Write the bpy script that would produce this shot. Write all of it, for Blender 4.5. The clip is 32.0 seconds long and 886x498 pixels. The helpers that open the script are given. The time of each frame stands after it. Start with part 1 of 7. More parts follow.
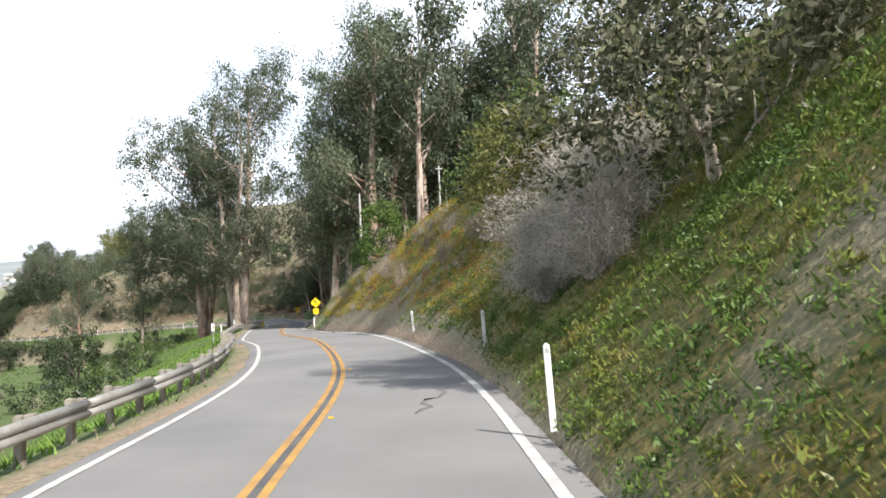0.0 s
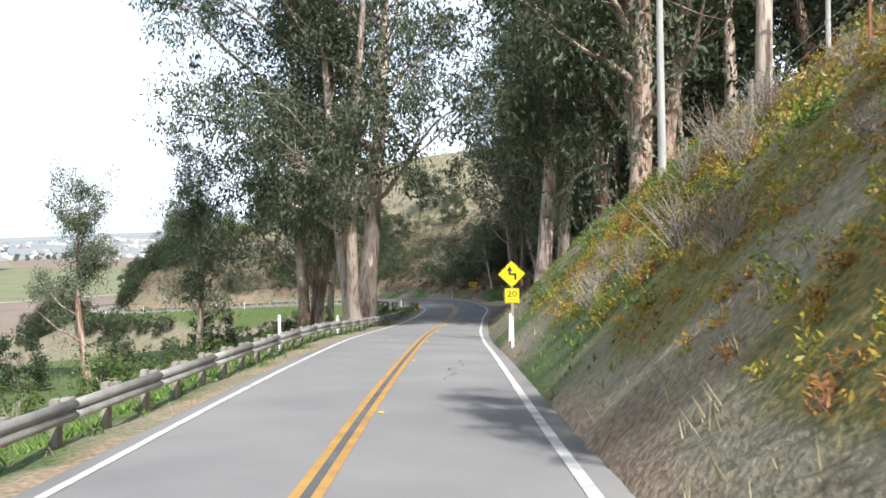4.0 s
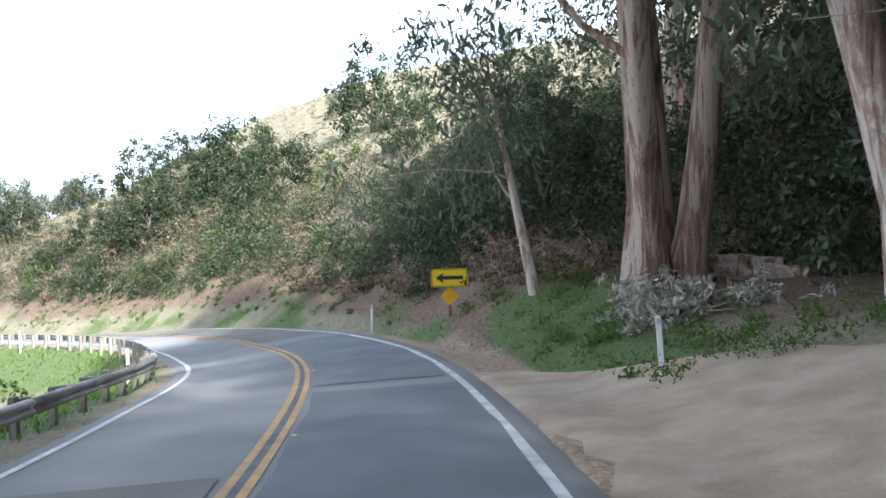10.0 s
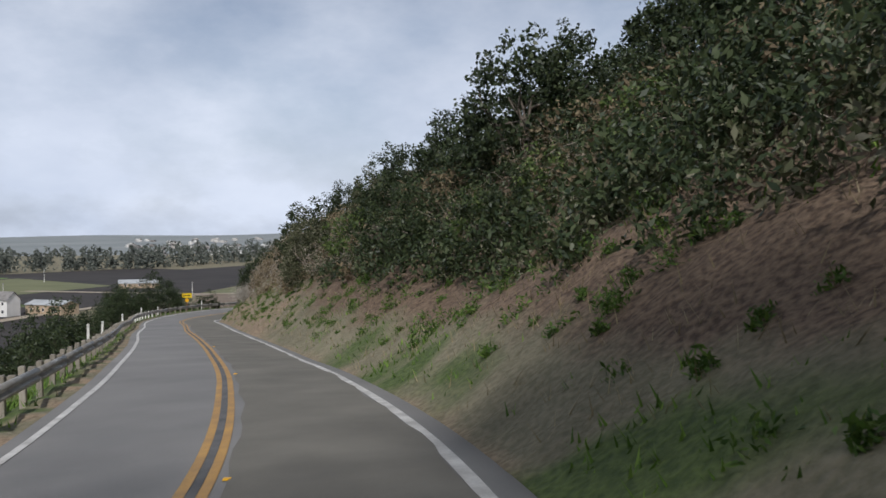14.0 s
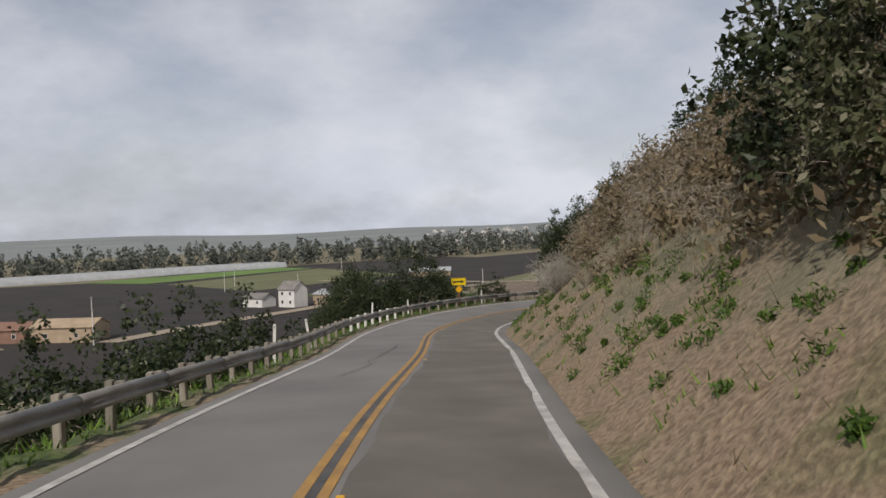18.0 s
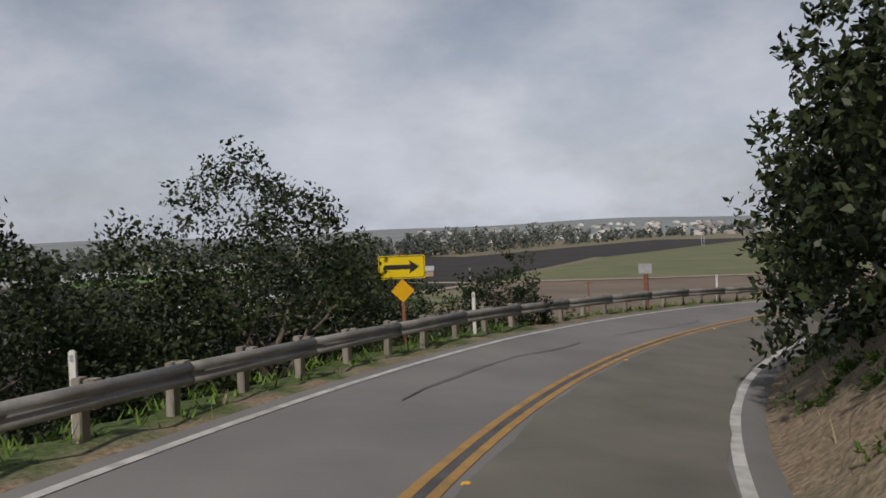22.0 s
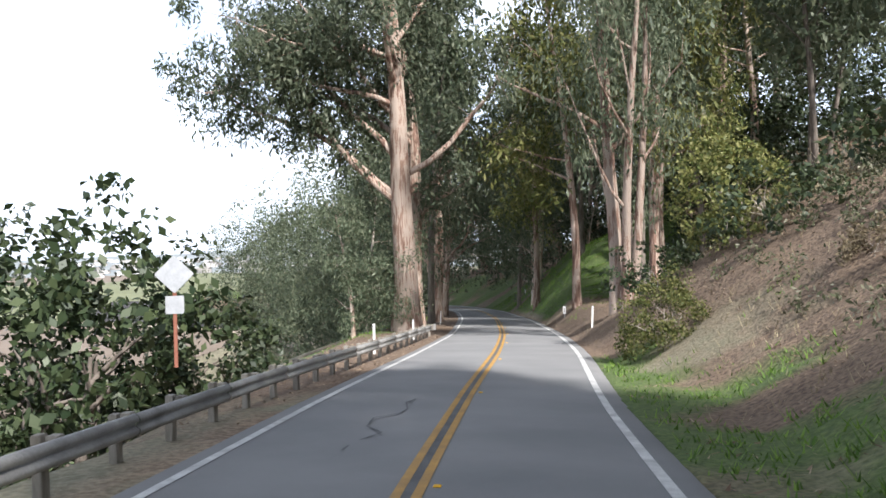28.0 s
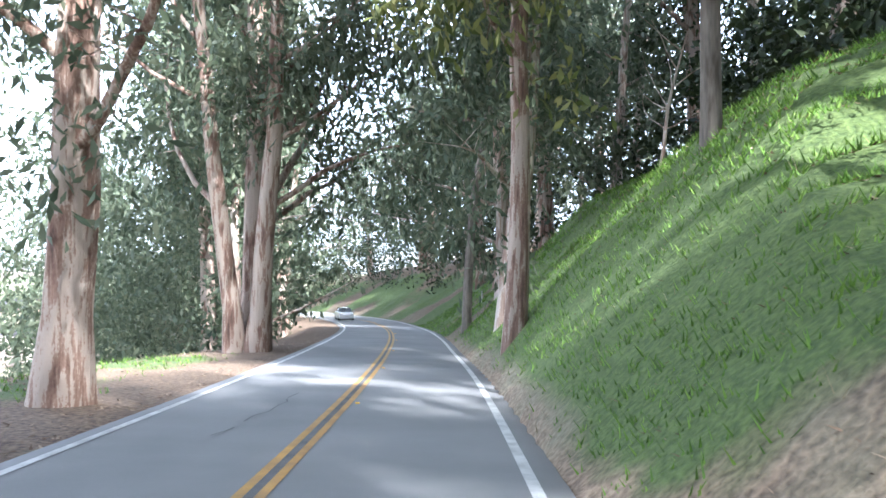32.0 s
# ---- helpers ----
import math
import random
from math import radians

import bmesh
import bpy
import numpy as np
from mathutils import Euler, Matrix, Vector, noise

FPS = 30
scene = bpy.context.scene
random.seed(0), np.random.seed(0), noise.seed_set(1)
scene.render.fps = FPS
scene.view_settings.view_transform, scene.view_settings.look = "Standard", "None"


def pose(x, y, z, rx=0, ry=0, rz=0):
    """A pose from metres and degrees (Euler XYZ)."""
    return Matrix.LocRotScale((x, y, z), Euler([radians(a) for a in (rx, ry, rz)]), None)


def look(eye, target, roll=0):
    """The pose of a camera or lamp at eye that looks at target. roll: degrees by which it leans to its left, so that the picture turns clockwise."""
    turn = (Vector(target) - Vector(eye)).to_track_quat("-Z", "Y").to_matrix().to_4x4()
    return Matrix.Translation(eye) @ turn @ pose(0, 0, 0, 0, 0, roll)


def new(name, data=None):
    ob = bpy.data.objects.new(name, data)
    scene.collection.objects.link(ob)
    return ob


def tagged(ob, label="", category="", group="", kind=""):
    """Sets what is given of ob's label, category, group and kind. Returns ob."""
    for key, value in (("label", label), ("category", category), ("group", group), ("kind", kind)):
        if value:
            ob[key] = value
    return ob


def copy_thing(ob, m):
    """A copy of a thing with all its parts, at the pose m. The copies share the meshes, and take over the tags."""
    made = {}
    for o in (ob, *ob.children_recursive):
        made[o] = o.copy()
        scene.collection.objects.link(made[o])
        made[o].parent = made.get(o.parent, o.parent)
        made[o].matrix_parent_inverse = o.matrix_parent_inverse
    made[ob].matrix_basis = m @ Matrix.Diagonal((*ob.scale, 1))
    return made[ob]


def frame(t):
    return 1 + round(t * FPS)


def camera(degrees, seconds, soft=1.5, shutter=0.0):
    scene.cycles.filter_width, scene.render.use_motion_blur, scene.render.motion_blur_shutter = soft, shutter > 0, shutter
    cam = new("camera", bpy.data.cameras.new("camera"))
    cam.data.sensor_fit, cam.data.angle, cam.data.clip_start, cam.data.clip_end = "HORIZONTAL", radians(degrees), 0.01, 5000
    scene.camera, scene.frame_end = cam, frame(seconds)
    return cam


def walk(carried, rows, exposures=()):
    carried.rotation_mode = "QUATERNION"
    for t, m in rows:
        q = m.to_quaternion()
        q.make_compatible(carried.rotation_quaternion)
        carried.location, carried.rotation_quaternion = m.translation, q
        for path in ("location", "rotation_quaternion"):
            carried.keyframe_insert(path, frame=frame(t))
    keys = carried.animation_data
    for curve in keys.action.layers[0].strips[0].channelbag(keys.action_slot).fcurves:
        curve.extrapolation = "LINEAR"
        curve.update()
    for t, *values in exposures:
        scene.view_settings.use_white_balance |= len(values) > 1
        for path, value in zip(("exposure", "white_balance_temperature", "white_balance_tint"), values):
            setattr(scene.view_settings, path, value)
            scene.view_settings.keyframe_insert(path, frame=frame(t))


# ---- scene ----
cam = camera(53.64, 32.0, soft=1.6, shutter=0.06)
PATH = [
    (0.0, pose(8.30, -45.53, 16.45, 89.69, 2.32, 0.18)),
    (0.5, pose(8.10, -38.61, 16.10, 89.80, 2.33, 0.45)),
    (1.0, pose(7.79, -31.53, 15.73, 89.88, 2.42, 0.80)),
    (1.5, pose(7.19, -24.20, 15.35, 89.85, 2.32, 2.33)),
    (2.0, pose(6.12, -16.24, 14.91, 89.71, 1.56, 6.03)),
    (2.5, pose(4.46, -7.30, 14.36, 89.28, 1.02, 10.39)),
    (3.0, pose(2.23, 1.10, 13.71, 88.97, 1.03, 11.90)),
    (3.5, pose(-0.12, 9.38, 13.12, 88.53, 1.28, 12.55)),
    (4.0, pose(-2.04, 17.53, 12.50, 88.44, 1.36, 11.89)),
    (4.5, pose(-3.66, 25.59, 11.90, 88.49, 1.35, 11.83)),
    (5.0, pose(-5.21, 33.59, 11.27, 88.58, 1.35, 12.89)),
    (5.5, pose(-6.88, 41.61, 10.61, 88.66, 1.41, 14.26)),
    (6.0, pose(-8.67, 49.78, 9.93, 88.74, 1.72, 13.75)),
    (6.5, pose(-10.18, 57.68, 9.25, 88.81, 2.04, 13.26)),
    (7.0, pose(-11.51, 65.39, 8.60, 88.85, 2.19, 12.71)),
    (7.5, pose(-12.69, 72.88, 7.94, 88.97, 2.32, 11.97)),
    (8.0, pose(-13.59, 80.25, 7.42, 89.14, 2.97, 11.47)),
    (8.5, pose(-14.51, 87.49, 7.03, 89.27, 2.90, 11.19)),
    (9.0, pose(-15.57, 94.75, 6.59, 89.41, 2.50, 11.04)),
    (9.5, pose(-16.66, 101.71, 6.13, 89.15, 2.19, 10.72)),
    (10.0, pose(-17.86, 108.26, 5.63, 89.10, 1.73, 10.66)),
    (10.5, pose(-19.20, 114.54, 5.19, 89.34, 1.40, 11.19)),
    (11.0, pose(-20.70, 120.83, 4.82, 89.40, 0.84, 13.00)),
    (11.5, pose(-22.49, 126.67, 4.49, 89.69, 0.55, 17.16)),
    (12.0, pose(-24.57, 131.97, 4.18, 89.41, 0.33, 22.16)),
    (12.5, pose(-27.00, 136.80, 3.88, 89.50, -0.21, 26.80)),
    (13.0, pose(-29.54, 141.14, 3.60, 89.51, -0.78, 31.42)),
    (13.5, pose(-32.41, 145.21, 3.32, 89.30, -0.24, 36.35)),
    (14.0, pose(-35.74, 149.06, 3.01, 89.03, 0.25, 41.86)),
    (14.5, pose(-39.42, 152.71, 2.68, 88.81, 0.99, 47.52)),
    (15.0, pose(-43.48, 156.15, 2.30, 88.71, 1.22, 51.84)),
    (15.5, pose(-47.88, 159.49, 1.88, 88.58, 1.91, 55.40)),
    (16.0, pose(-52.65, 162.65, 1.45, 88.55, 1.97, 58.14)),
    (16.5, pose(-57.72, 165.70, 1.03, 88.53, 1.88, 59.71)),
    (17.0, pose(-62.97, 168.73, 0.61, 88.51, 1.83, 60.24)),
    (17.5, pose(-68.32, 171.79, 0.18, 88.49, 1.90, 60.24)),
    (18.0, pose(-73.73, 174.92, -0.27, 88.59, 2.03, 60.61)),
    (18.5, pose(-79.22, 178.08, -0.70, 88.68, 2.04, 60.82)),
    (19.0, pose(-84.74, 181.25, -1.14, 88.69, 2.06, 60.97)),
    (19.5, pose(-90.16, 184.45, -1.59, 88.74, 2.27, 61.19)),
    (20.0, pose(-95.46, 187.59, -2.05, 88.72, 2.44, 61.32)),
    (20.5, pose(-100.73, 190.75, -2.50, 88.75, 2.63, 61.30)),
    (21.0, pose(-105.94, 193.98, -2.96, 88.76, 2.76, 61.12)),
    (21.5, pose(-111.06, 197.34, -3.42, 88.77, 2.23, 60.83)),
    (22.0, pose(-116.12, 200.97, -3.88, 88.72, 2.37, 59.71)),
    (22.5, pose(-120.85, 204.79, -4.33, 88.46, 3.02, 56.00)),
    (23.0, pose(-125.11, 208.71, -4.73, 88.93, 3.40, 51.71)),
    (23.5, pose(-128.90, 212.94, -5.04, 90.05, 3.21, 45.87)),
    (24.0, pose(-132.26, 217.59, -5.30, 91.24, 2.28, 39.42)),
    (24.5, pose(-135.12, 222.81, -5.51, 91.35, 2.02, 33.02)),
    (25.0, pose(-137.64, 228.47, -5.72, 91.27, 1.98, 27.25)),
    (25.5, pose(-139.86, 234.51, -5.96, 90.92, 2.40, 22.76)),
    (26.0, pose(-141.81, 240.81, -6.24, 90.78, 3.15, 19.83)),
    (26.5, pose(-143.50, 247.22, -6.56, 90.78, 2.81, 18.22)),
    (27.0, pose(-144.99, 253.71, -6.90, 90.63, 2.25, 15.64)),
    (27.5, pose(-146.23, 260.35, -7.25, 90.45, 1.79, 13.27)),
    (28.0, pose(-147.24, 267.16, -7.61, 90.29, 1.45, 11.67)),
    (28.5, pose(-148.09, 274.19, -8.01, 90.22, 1.15, 10.82)),
    (29.0, pose(-148.80, 281.49, -8.42, 90.32, 0.85, 10.03)),
    (29.5, pose(-149.55, 289.14, -8.84, 90.51, 0.56, 9.42)),
    (30.0, pose(-150.32, 297.33, -9.28, 90.72, 0.38, 8.89)),
    (30.5, pose(-151.13, 305.51, -9.69, 90.79, 0.15, 8.60)),
    (31.0, pose(-152.08, 313.97, -10.07, 90.82, -0.12, 8.54)),
    (31.5, pose(-153.21, 322.66, -10.54, 90.76, -0.53, 8.68)),
    (32.0, pose(-154.23, 331.45, -11.07, 90.86, -0.45, 9.09)),
]
walk(cam, PATH, exposures=[
    (0, 1.45, 6350, 12), (1.2, 1.65, 6100, 12), (3, 1.5, 6100, 12), (5, 1.5, 6150, 12), (7, 1.75, 5800, 13), (8.5, 2.25, 5700, 12), (11, 2.35, 5700, 12), (12.5, 1.5, 5800, 13),
    (14.2, 0.0, 6150, 13), (16, 0.0, 6650, 15), (18, -0.1, 6650, 14), (20, -0.2, 6550, 14), (22.5, -0.35, 6550, 14), (25.5, -0.4, 6500, 12),
    (27.0, 0.9, 6200, 12), (28.5, 1.75, 6000, 13), (29, 1.85, 5900, 12), (30, 2.1, 5500, 14), (31, 2.75, 5550, 16), (32, 3.3, 5450, 12)])

# ---- light: broken cloud, a veiled sun from behind on the right ----
SUN_AZ, SUN_EL = 138.0, 44.0          # compass degrees from +y clockwise; height
world = bpy.data.worlds.new("sky")
scene.world = world
world.use_nodes = True
wt = world.node_tree
wt.nodes.clear()
w_out = wt.nodes.new("ShaderNodeOutputWorld")
w_bg = wt.nodes.new("ShaderNodeBackground")
w_sky = wt.nodes.new("ShaderNodeTexSky")
w_sky.sky_type = "NISHITA"
w_sky.sun_disc = False
w_sky.sun_elevation = radians(SUN_EL)
w_sky.sun_rotation = radians(SUN_AZ)
w_sky.dust_density = 3.0
w_co = wt.nodes.new("ShaderNodeTexCoord")
w_map = wt.nodes.new("ShaderNodeMapping")
w_map.inputs["Scale"].default_value = (1.5, 1.5, 3.0)
w_n = wt.nodes.new("ShaderNodeTexNoise")
w_n.inputs["Scale"].default_value = 2.2
w_n.inputs["Detail"].default_value = 7.0
w_n.inputs["Roughness"].default_value = 0.6
w_ramp = wt.nodes.new("ShaderNodeValToRGB")
w_ramp.color_ramp.elements[0].position, w_ramp.color_ramp.elements[0].color = 0.30, (0.40, 0.40, 0.40, 1)
w_ramp.color_ramp.elements[1].position, w_ramp.color_ramp.elements[1].color = 0.62, (1, 1, 1, 1)
w_n2 = wt.nodes.new("ShaderNodeTexNoise")
w_n2.inputs["Scale"].default_value = 4.0
w_n2.inputs["Detail"].default_value = 5.0
w_cl = wt.nodes.new("ShaderNodeValToRGB")
w_cl.color_ramp.elements[0].position, w_cl.color_ramp.elements[0].color = 0.3, (0.58, 0.64, 0.73, 1)
w_cl.color_ramp.elements[1].position, w_cl.color_ramp.elements[1].color = 0.7, (0.76, 0.81, 0.88, 1)
w_s = wt.nodes.new("ShaderNodeMix")
w_s.data_type = "RGBA"
w_s.blend_type = "MULTIPLY"
w_s.inputs[0].default_value = 1.0
w_s.inputs[7].default_value = (0.10, 0.10, 0.10, 1)
w_mix = wt.nodes.new("ShaderNodeMix")
w_mix.data_type = "RGBA"
wl = wt.links.new
wl(w_co.outputs["Generated"], w_map.inputs["Vector"])
wl(w_map.outputs["Vector"], w_n.inputs["Vector"])
wl(w_map.outputs["Vector"], w_n2.inputs["Vector"])
wl(w_n.outputs["Fac"], w_ramp.inputs["Fac"])
wl(w_n2.outputs["Fac"], w_cl.inputs["Fac"])
wl(w_sky.outputs["Color"], w_s.inputs[6])
wl(w_ramp.outputs["Color"], w_mix.inputs[0])
wl(w_s.outputs[2], w_mix.inputs[6])
wl(w_cl.outputs["Color"], w_mix.inputs[7])
w_sep = wt.nodes.new("ShaderNodeSeparateXYZ")
w_grad = wt.nodes.new("ShaderNodeMapRange")
w_grad.interpolation_type = "SMOOTHSTEP"
w_grad.inputs[1].default_value, w_grad.inputs[2].default_value = 0.0, 0.75
w_grad.inputs[3].default_value, w_grad.inputs[4].default_value = 1.65, 0.55
w_mul = wt.nodes.new("ShaderNodeMix")
w_mul.data_type = "RGBA"
w_mul.blend_type = "MULTIPLY"
w_mul.inputs[0].default_value = 1.0
wl(w_co.outputs["Generated"], w_sep.inputs[0])
wl(w_sep.outputs["Z"], w_grad.inputs[0])
wl(w_mix.outputs[2], w_mul.inputs[6])
wl(w_grad.outputs[0], w_mul.inputs[7])
wl(w_mul.outputs[2], w_bg.inputs["Color"])
wl(w_bg.outputs["Background"], w_out.inputs["Surface"])
w_bg.inputs["Strength"].default_value = 0.6
sun = new("sun", bpy.data.lights.new("sun", "SUN"))
sun.data.energy = 3.0
sun.data.angle = radians(1.5)
sun.data.color = (1.0, 0.95, 0.87)
_a = radians(SUN_AZ)
sun.matrix_world = look((0, 0, 300), Vector((0, 0, 300)) - Vector((math.sin(_a) * math.cos(radians(SUN_EL)), math.cos(_a) * math.cos(radians(SUN_EL)), math.sin(radians(SUN_EL)))))


# ---- materials ----
def nodes_of(name):
    m = bpy.data.materials.new(name)
    m.use_nodes = True
    t = m.node_tree
    return m, t, t.nodes["Principled BSDF"], t.links.new


def surface(name, low, high, scale=3.0, rough=0.8, bump=0.3, fine=40.0, metal=0.0, spread=0.25, stretch=(1, 1, 1), vary=0.0):
    """A surface whose colour wanders between low and high at two sizes, with fine relief."""
    m, t, p, link = nodes_of(name)
    geo = t.nodes.new("ShaderNodeNewGeometry")
    mp = t.nodes.new("ShaderNodeMapping")
    mp.inputs["Scale"].default_value = stretch
    link(geo.outputs["Position"], mp.inputs["Vector"])
    n1, n2 = t.nodes.new("ShaderNodeTexNoise"), t.nodes.new("ShaderNodeTexNoise")
    n1.inputs["Scale"].default_value, n1.inputs["Detail"].default_value = scale, 5
    n2.inputs["Scale"].default_value, n2.inputs["Detail"].default_value = fine, 3
    link(mp.outputs[0], n1.inputs["Vector"])
    link(mp.outputs[0], n2.inputs["Vector"])
    add = t.nodes.new("ShaderNodeMath")
    add.operation = "MULTIPLY_ADD"
    add.inputs[1].default_value = 0.45
    link(n2.outputs["Fac"], add.inputs[0])
    link(n1.outputs["Fac"], add.inputs[2])
    ramp = t.nodes.new("ShaderNodeValToRGB")
    e = ramp.color_ramp.elements
    e[0].position, e[0].color = 0.72 - spread, (*low, 1)
    e[1].position, e[1].color = 0.72 + spread, (*high, 1)
    link(add.outputs[0], ramp.inputs["Fac"])
    col = ramp.outputs["Color"]
    if vary:
        info = t.nodes.new("ShaderNodeObjectInfo")
        hsv = t.nodes.new("ShaderNodeHueSaturation")
        mr = t.nodes.new("ShaderNodeMapRange")
        mr.inputs[3].default_value, mr.inputs[4].default_value = 1 - vary, 1 + vary
        link(info.outputs["Random"], mr.inputs[0])
        link(mr.outputs[0], hsv.inputs["Value"])
        link(col, hsv.inputs["Color"])
        col = hsv.outputs["Color"]
    link(col, p.inputs["Base Color"])
    p.inputs["Roughness"].default_value, p.inputs["Metallic"].default_value = rough, metal
    if bump:
        b = t.nodes.new("ShaderNodeBump")
        b.inputs["Strength"].default_value, b.inputs["Distance"].default_value = bump, 0.02
        link(add.outputs[0], b.inputs["Height"])
        link(b.outputs["Normal"], p.inputs["Normal"])
    return m


def foliage(name, colours, rough=0.55, thin=0.35, drift=0.0):
    """Leaves: each one takes its own shade along the colours; part of the light goes through."""
    m, t, p, link = nodes_of(name)
    geo, info = t.nodes.new("ShaderNodeNewGeometry"), t.nodes.new("ShaderNodeObjectInfo")
    ramp = t.nodes.new("ShaderNodeValToRGB")
    e = ramp.color_ramp.elements
    for k in range(len(colours) - 2):
        e.new(0.5)
    for k, c in enumerate(colours):
        e[k].position, e[k].color = k / (len(colours) - 1), (*c, 1)
    if drift:
        n, mm, ad = t.nodes.new("ShaderNodeTexNoise"), t.nodes.new("ShaderNodeMapRange"), t.nodes.new("ShaderNodeMath")
        n.inputs["Scale"].default_value, n.inputs["Detail"].default_value = drift, 3
        mm.inputs[1].default_value, mm.inputs[2].default_value, mm.inputs[4].default_value = 0.32, 0.68, 0.72
        ad.operation = "MULTIPLY_ADD"
        ad.inputs[1].default_value = 0.28
        link(geo.outputs["Position"], n.inputs["Vector"])
        link(n.outputs["Fac"], mm.inputs[0])
        link(geo.outputs["Random Per Island"], ad.inputs[0])
        link(mm.outputs[0], ad.inputs[2])
        link(ad.outputs[0], ramp.inputs["Fac"])
    else:
        link(geo.outputs["Random Per Island"], ramp.inputs["Fac"])
    hsv, mr = t.nodes.new("ShaderNodeHueSaturation"), t.nodes.new("ShaderNodeMapRange")
    mr.inputs[3].default_value, mr.inputs[4].default_value = 0.8, 1.2
    link(info.outputs["Random"], mr.inputs[0])
    link(mr.outputs[0], hsv.inputs["Value"])
    link(ramp.outputs["Color"], hsv.inputs["Color"])
    link(hsv.outputs["Color"], p.inputs["Base Color"])
    p.inputs["Roughness"].default_value = rough
    p.inputs["Specular IOR Level"].default_value = 0.3
    tr, mix = t.nodes.new("ShaderNodeBsdfTranslucent"), t.nodes.new("ShaderNodeMixShader")
    link(hsv.outputs["Color"], tr.inputs["Color"])
    mix.inputs["Fac"].default_value = thin
    link(p.outputs[0], mix.inputs[1])
    link(tr.outputs[0], mix.inputs[2])
    link(mix.outputs[0], t.nodes["Material Output"].inputs["Surface"])
    return m


def bark(name, colours):
    """Peeling bark: long torn patches, upright strips and cracks."""
    m, t, p, link = nodes_of(name)
    geo, info = t.nodes.new("ShaderNodeNewGeometry"), t.nodes.new("ShaderNodeObjectInfo")
    layers = []
    for stretch, scale, detail, twist in (((1, 1, 0.22), 1.6, 6, 1.2), ((1, 1, 0.09), 9.0, 5, 0.6), ((1, 1, 0.5), 26.0, 3, 0.0)):
        mp, n = t.nodes.new("ShaderNodeMapping"), t.nodes.new("ShaderNodeTexNoise")
        mp.inputs["Scale"].default_value = stretch
        n.inputs["Scale"].default_value, n.inputs["Detail"].default_value, n.inputs["Distortion"].default_value = scale, detail, twist
        link(geo.outputs["Position"], mp.inputs["Vector"])
        link(mp.outputs[0], n.inputs["Vector"])
        layers.append(n.outputs["Fac"])

    def fma(a, k, b):
        x = t.nodes.new("ShaderNodeMath")
        x.operation = "MULTIPLY_ADD"
        x.inputs[1].default_value = k
        link(a, x.inputs[0])
        link(b, x.inputs[2])
        return x.outputs[0]

    h = fma(layers[2], 0.25, fma(layers[1], 0.75, layers[0]))
    ramp = t.nodes.new("ShaderNodeValToRGB")
    e = ramp.color_ramp.elements
    e.new(0.5), e.new(0.6)
    for k, c in enumerate(colours):
        e[k].position, e[k].color = 0.72 + 0.15 * k, (*c, 1)
    link(h, ramp.inputs["Fac"])
    hsv, mr = t.nodes.new("ShaderNodeHueSaturation"), t.nodes.new("ShaderNodeMapRange")
    mr.inputs[3].default_value, mr.inputs[4].default_value = 0.85, 1.15
    link(info.outputs["Random"], mr.inputs[0])
    link(mr.outputs[0], hsv.inputs["Value"])
    link(ramp.outputs["Color"], hsv.inputs["Color"])
    link(hsv.outputs["Color"], p.inputs["Base Color"])
    p.inputs["Roughness"].default_value = 0.9
    bp = t.nodes.new("ShaderNodeBump")
    bp.inputs["Strength"].default_value, bp.inputs["Distance"].default_value = 0.9, 0.09
    link(h, bp.inputs["Height"])
    link(bp.outputs["Normal"], p.inputs["Normal"])
    return m


M_asphalt = surface("asphalt", (0.17, 0.169, 0.167), (0.248, 0.242, 0.234), 0.35, 0.85, 0.5, 60)
M_asphalt_new = surface("asphalt_newer", (0.105, 0.113, 0.127), (0.18, 0.188, 0.203), 0.5, 0.8, 0.5, 60)
M_patch = surface("asphalt_patch", (0.06, 0.06, 0.062), (0.15, 0.149, 0.147), 1.6, 0.75, 0.5, 60)
M_white = surface("white_paint", (0.34, 0.33, 0.31), (0.72, 0.71, 0.68), 2.5, 0.6, 0.3, 50)
M_yellow = surface("yellow_paint", (0.30, 0.175, 0.06), (0.54, 0.30, 0.06), 2.0, 0.6, 0.3, 50)
M_galv = surface("galvanised_steel", (0.20, 0.192, 0.178), (0.39, 0.38, 0.355), 1.5, 0.55, 0.15, 25, metal=0.35)
M_steel = surface("dull_steel", (0.30, 0.30, 0.29), (0.48, 0.47, 0.45), 2.5, 0.55, 0.15, 25, metal=0.4)
M_wood_post = surface("weathered_timber", (0.16, 0.14, 0.11), (0.36, 0.33, 0.28), 5, 0.9, 0.6, 35, stretch=(1, 1, 0.15), vary=0.15)
M_brown_post = surface("red_brown_timber", (0.17, 0.06, 0.038), (0.30, 0.12, 0.075), 5, 0.85, 0.5, 35, stretch=(1, 1, 0.15))
M_pole = surface("pole_timber", (0.06, 0.045, 0.035), (0.13, 0.10, 0.08), 4, 0.9, 0.6, 30, stretch=(1, 1, 0.12))
M_grey_pole = surface("bleached_pole_timber", (0.30, 0.29, 0.27), (0.52, 0.50, 0.47), 4, 0.9, 0.5, 30, stretch=(1, 1, 0.12))
M_post_white = surface("white_marker_plastic", (0.66, 0.65, 0.62), (0.82, 0.81, 0.78), 4, 0.5, 0.1, 30)
M_sign_yellow = surface("sign_yellow", (0.78, 0.55, 0.0), (0.86, 0.63, 0.01), 2, 0.4, 0.05, 20)
M_sign_amber = surface("sign_amber", (0.74, 0.38, 0.0), (0.82, 0.45, 0.01), 2, 0.4, 0.05, 20)
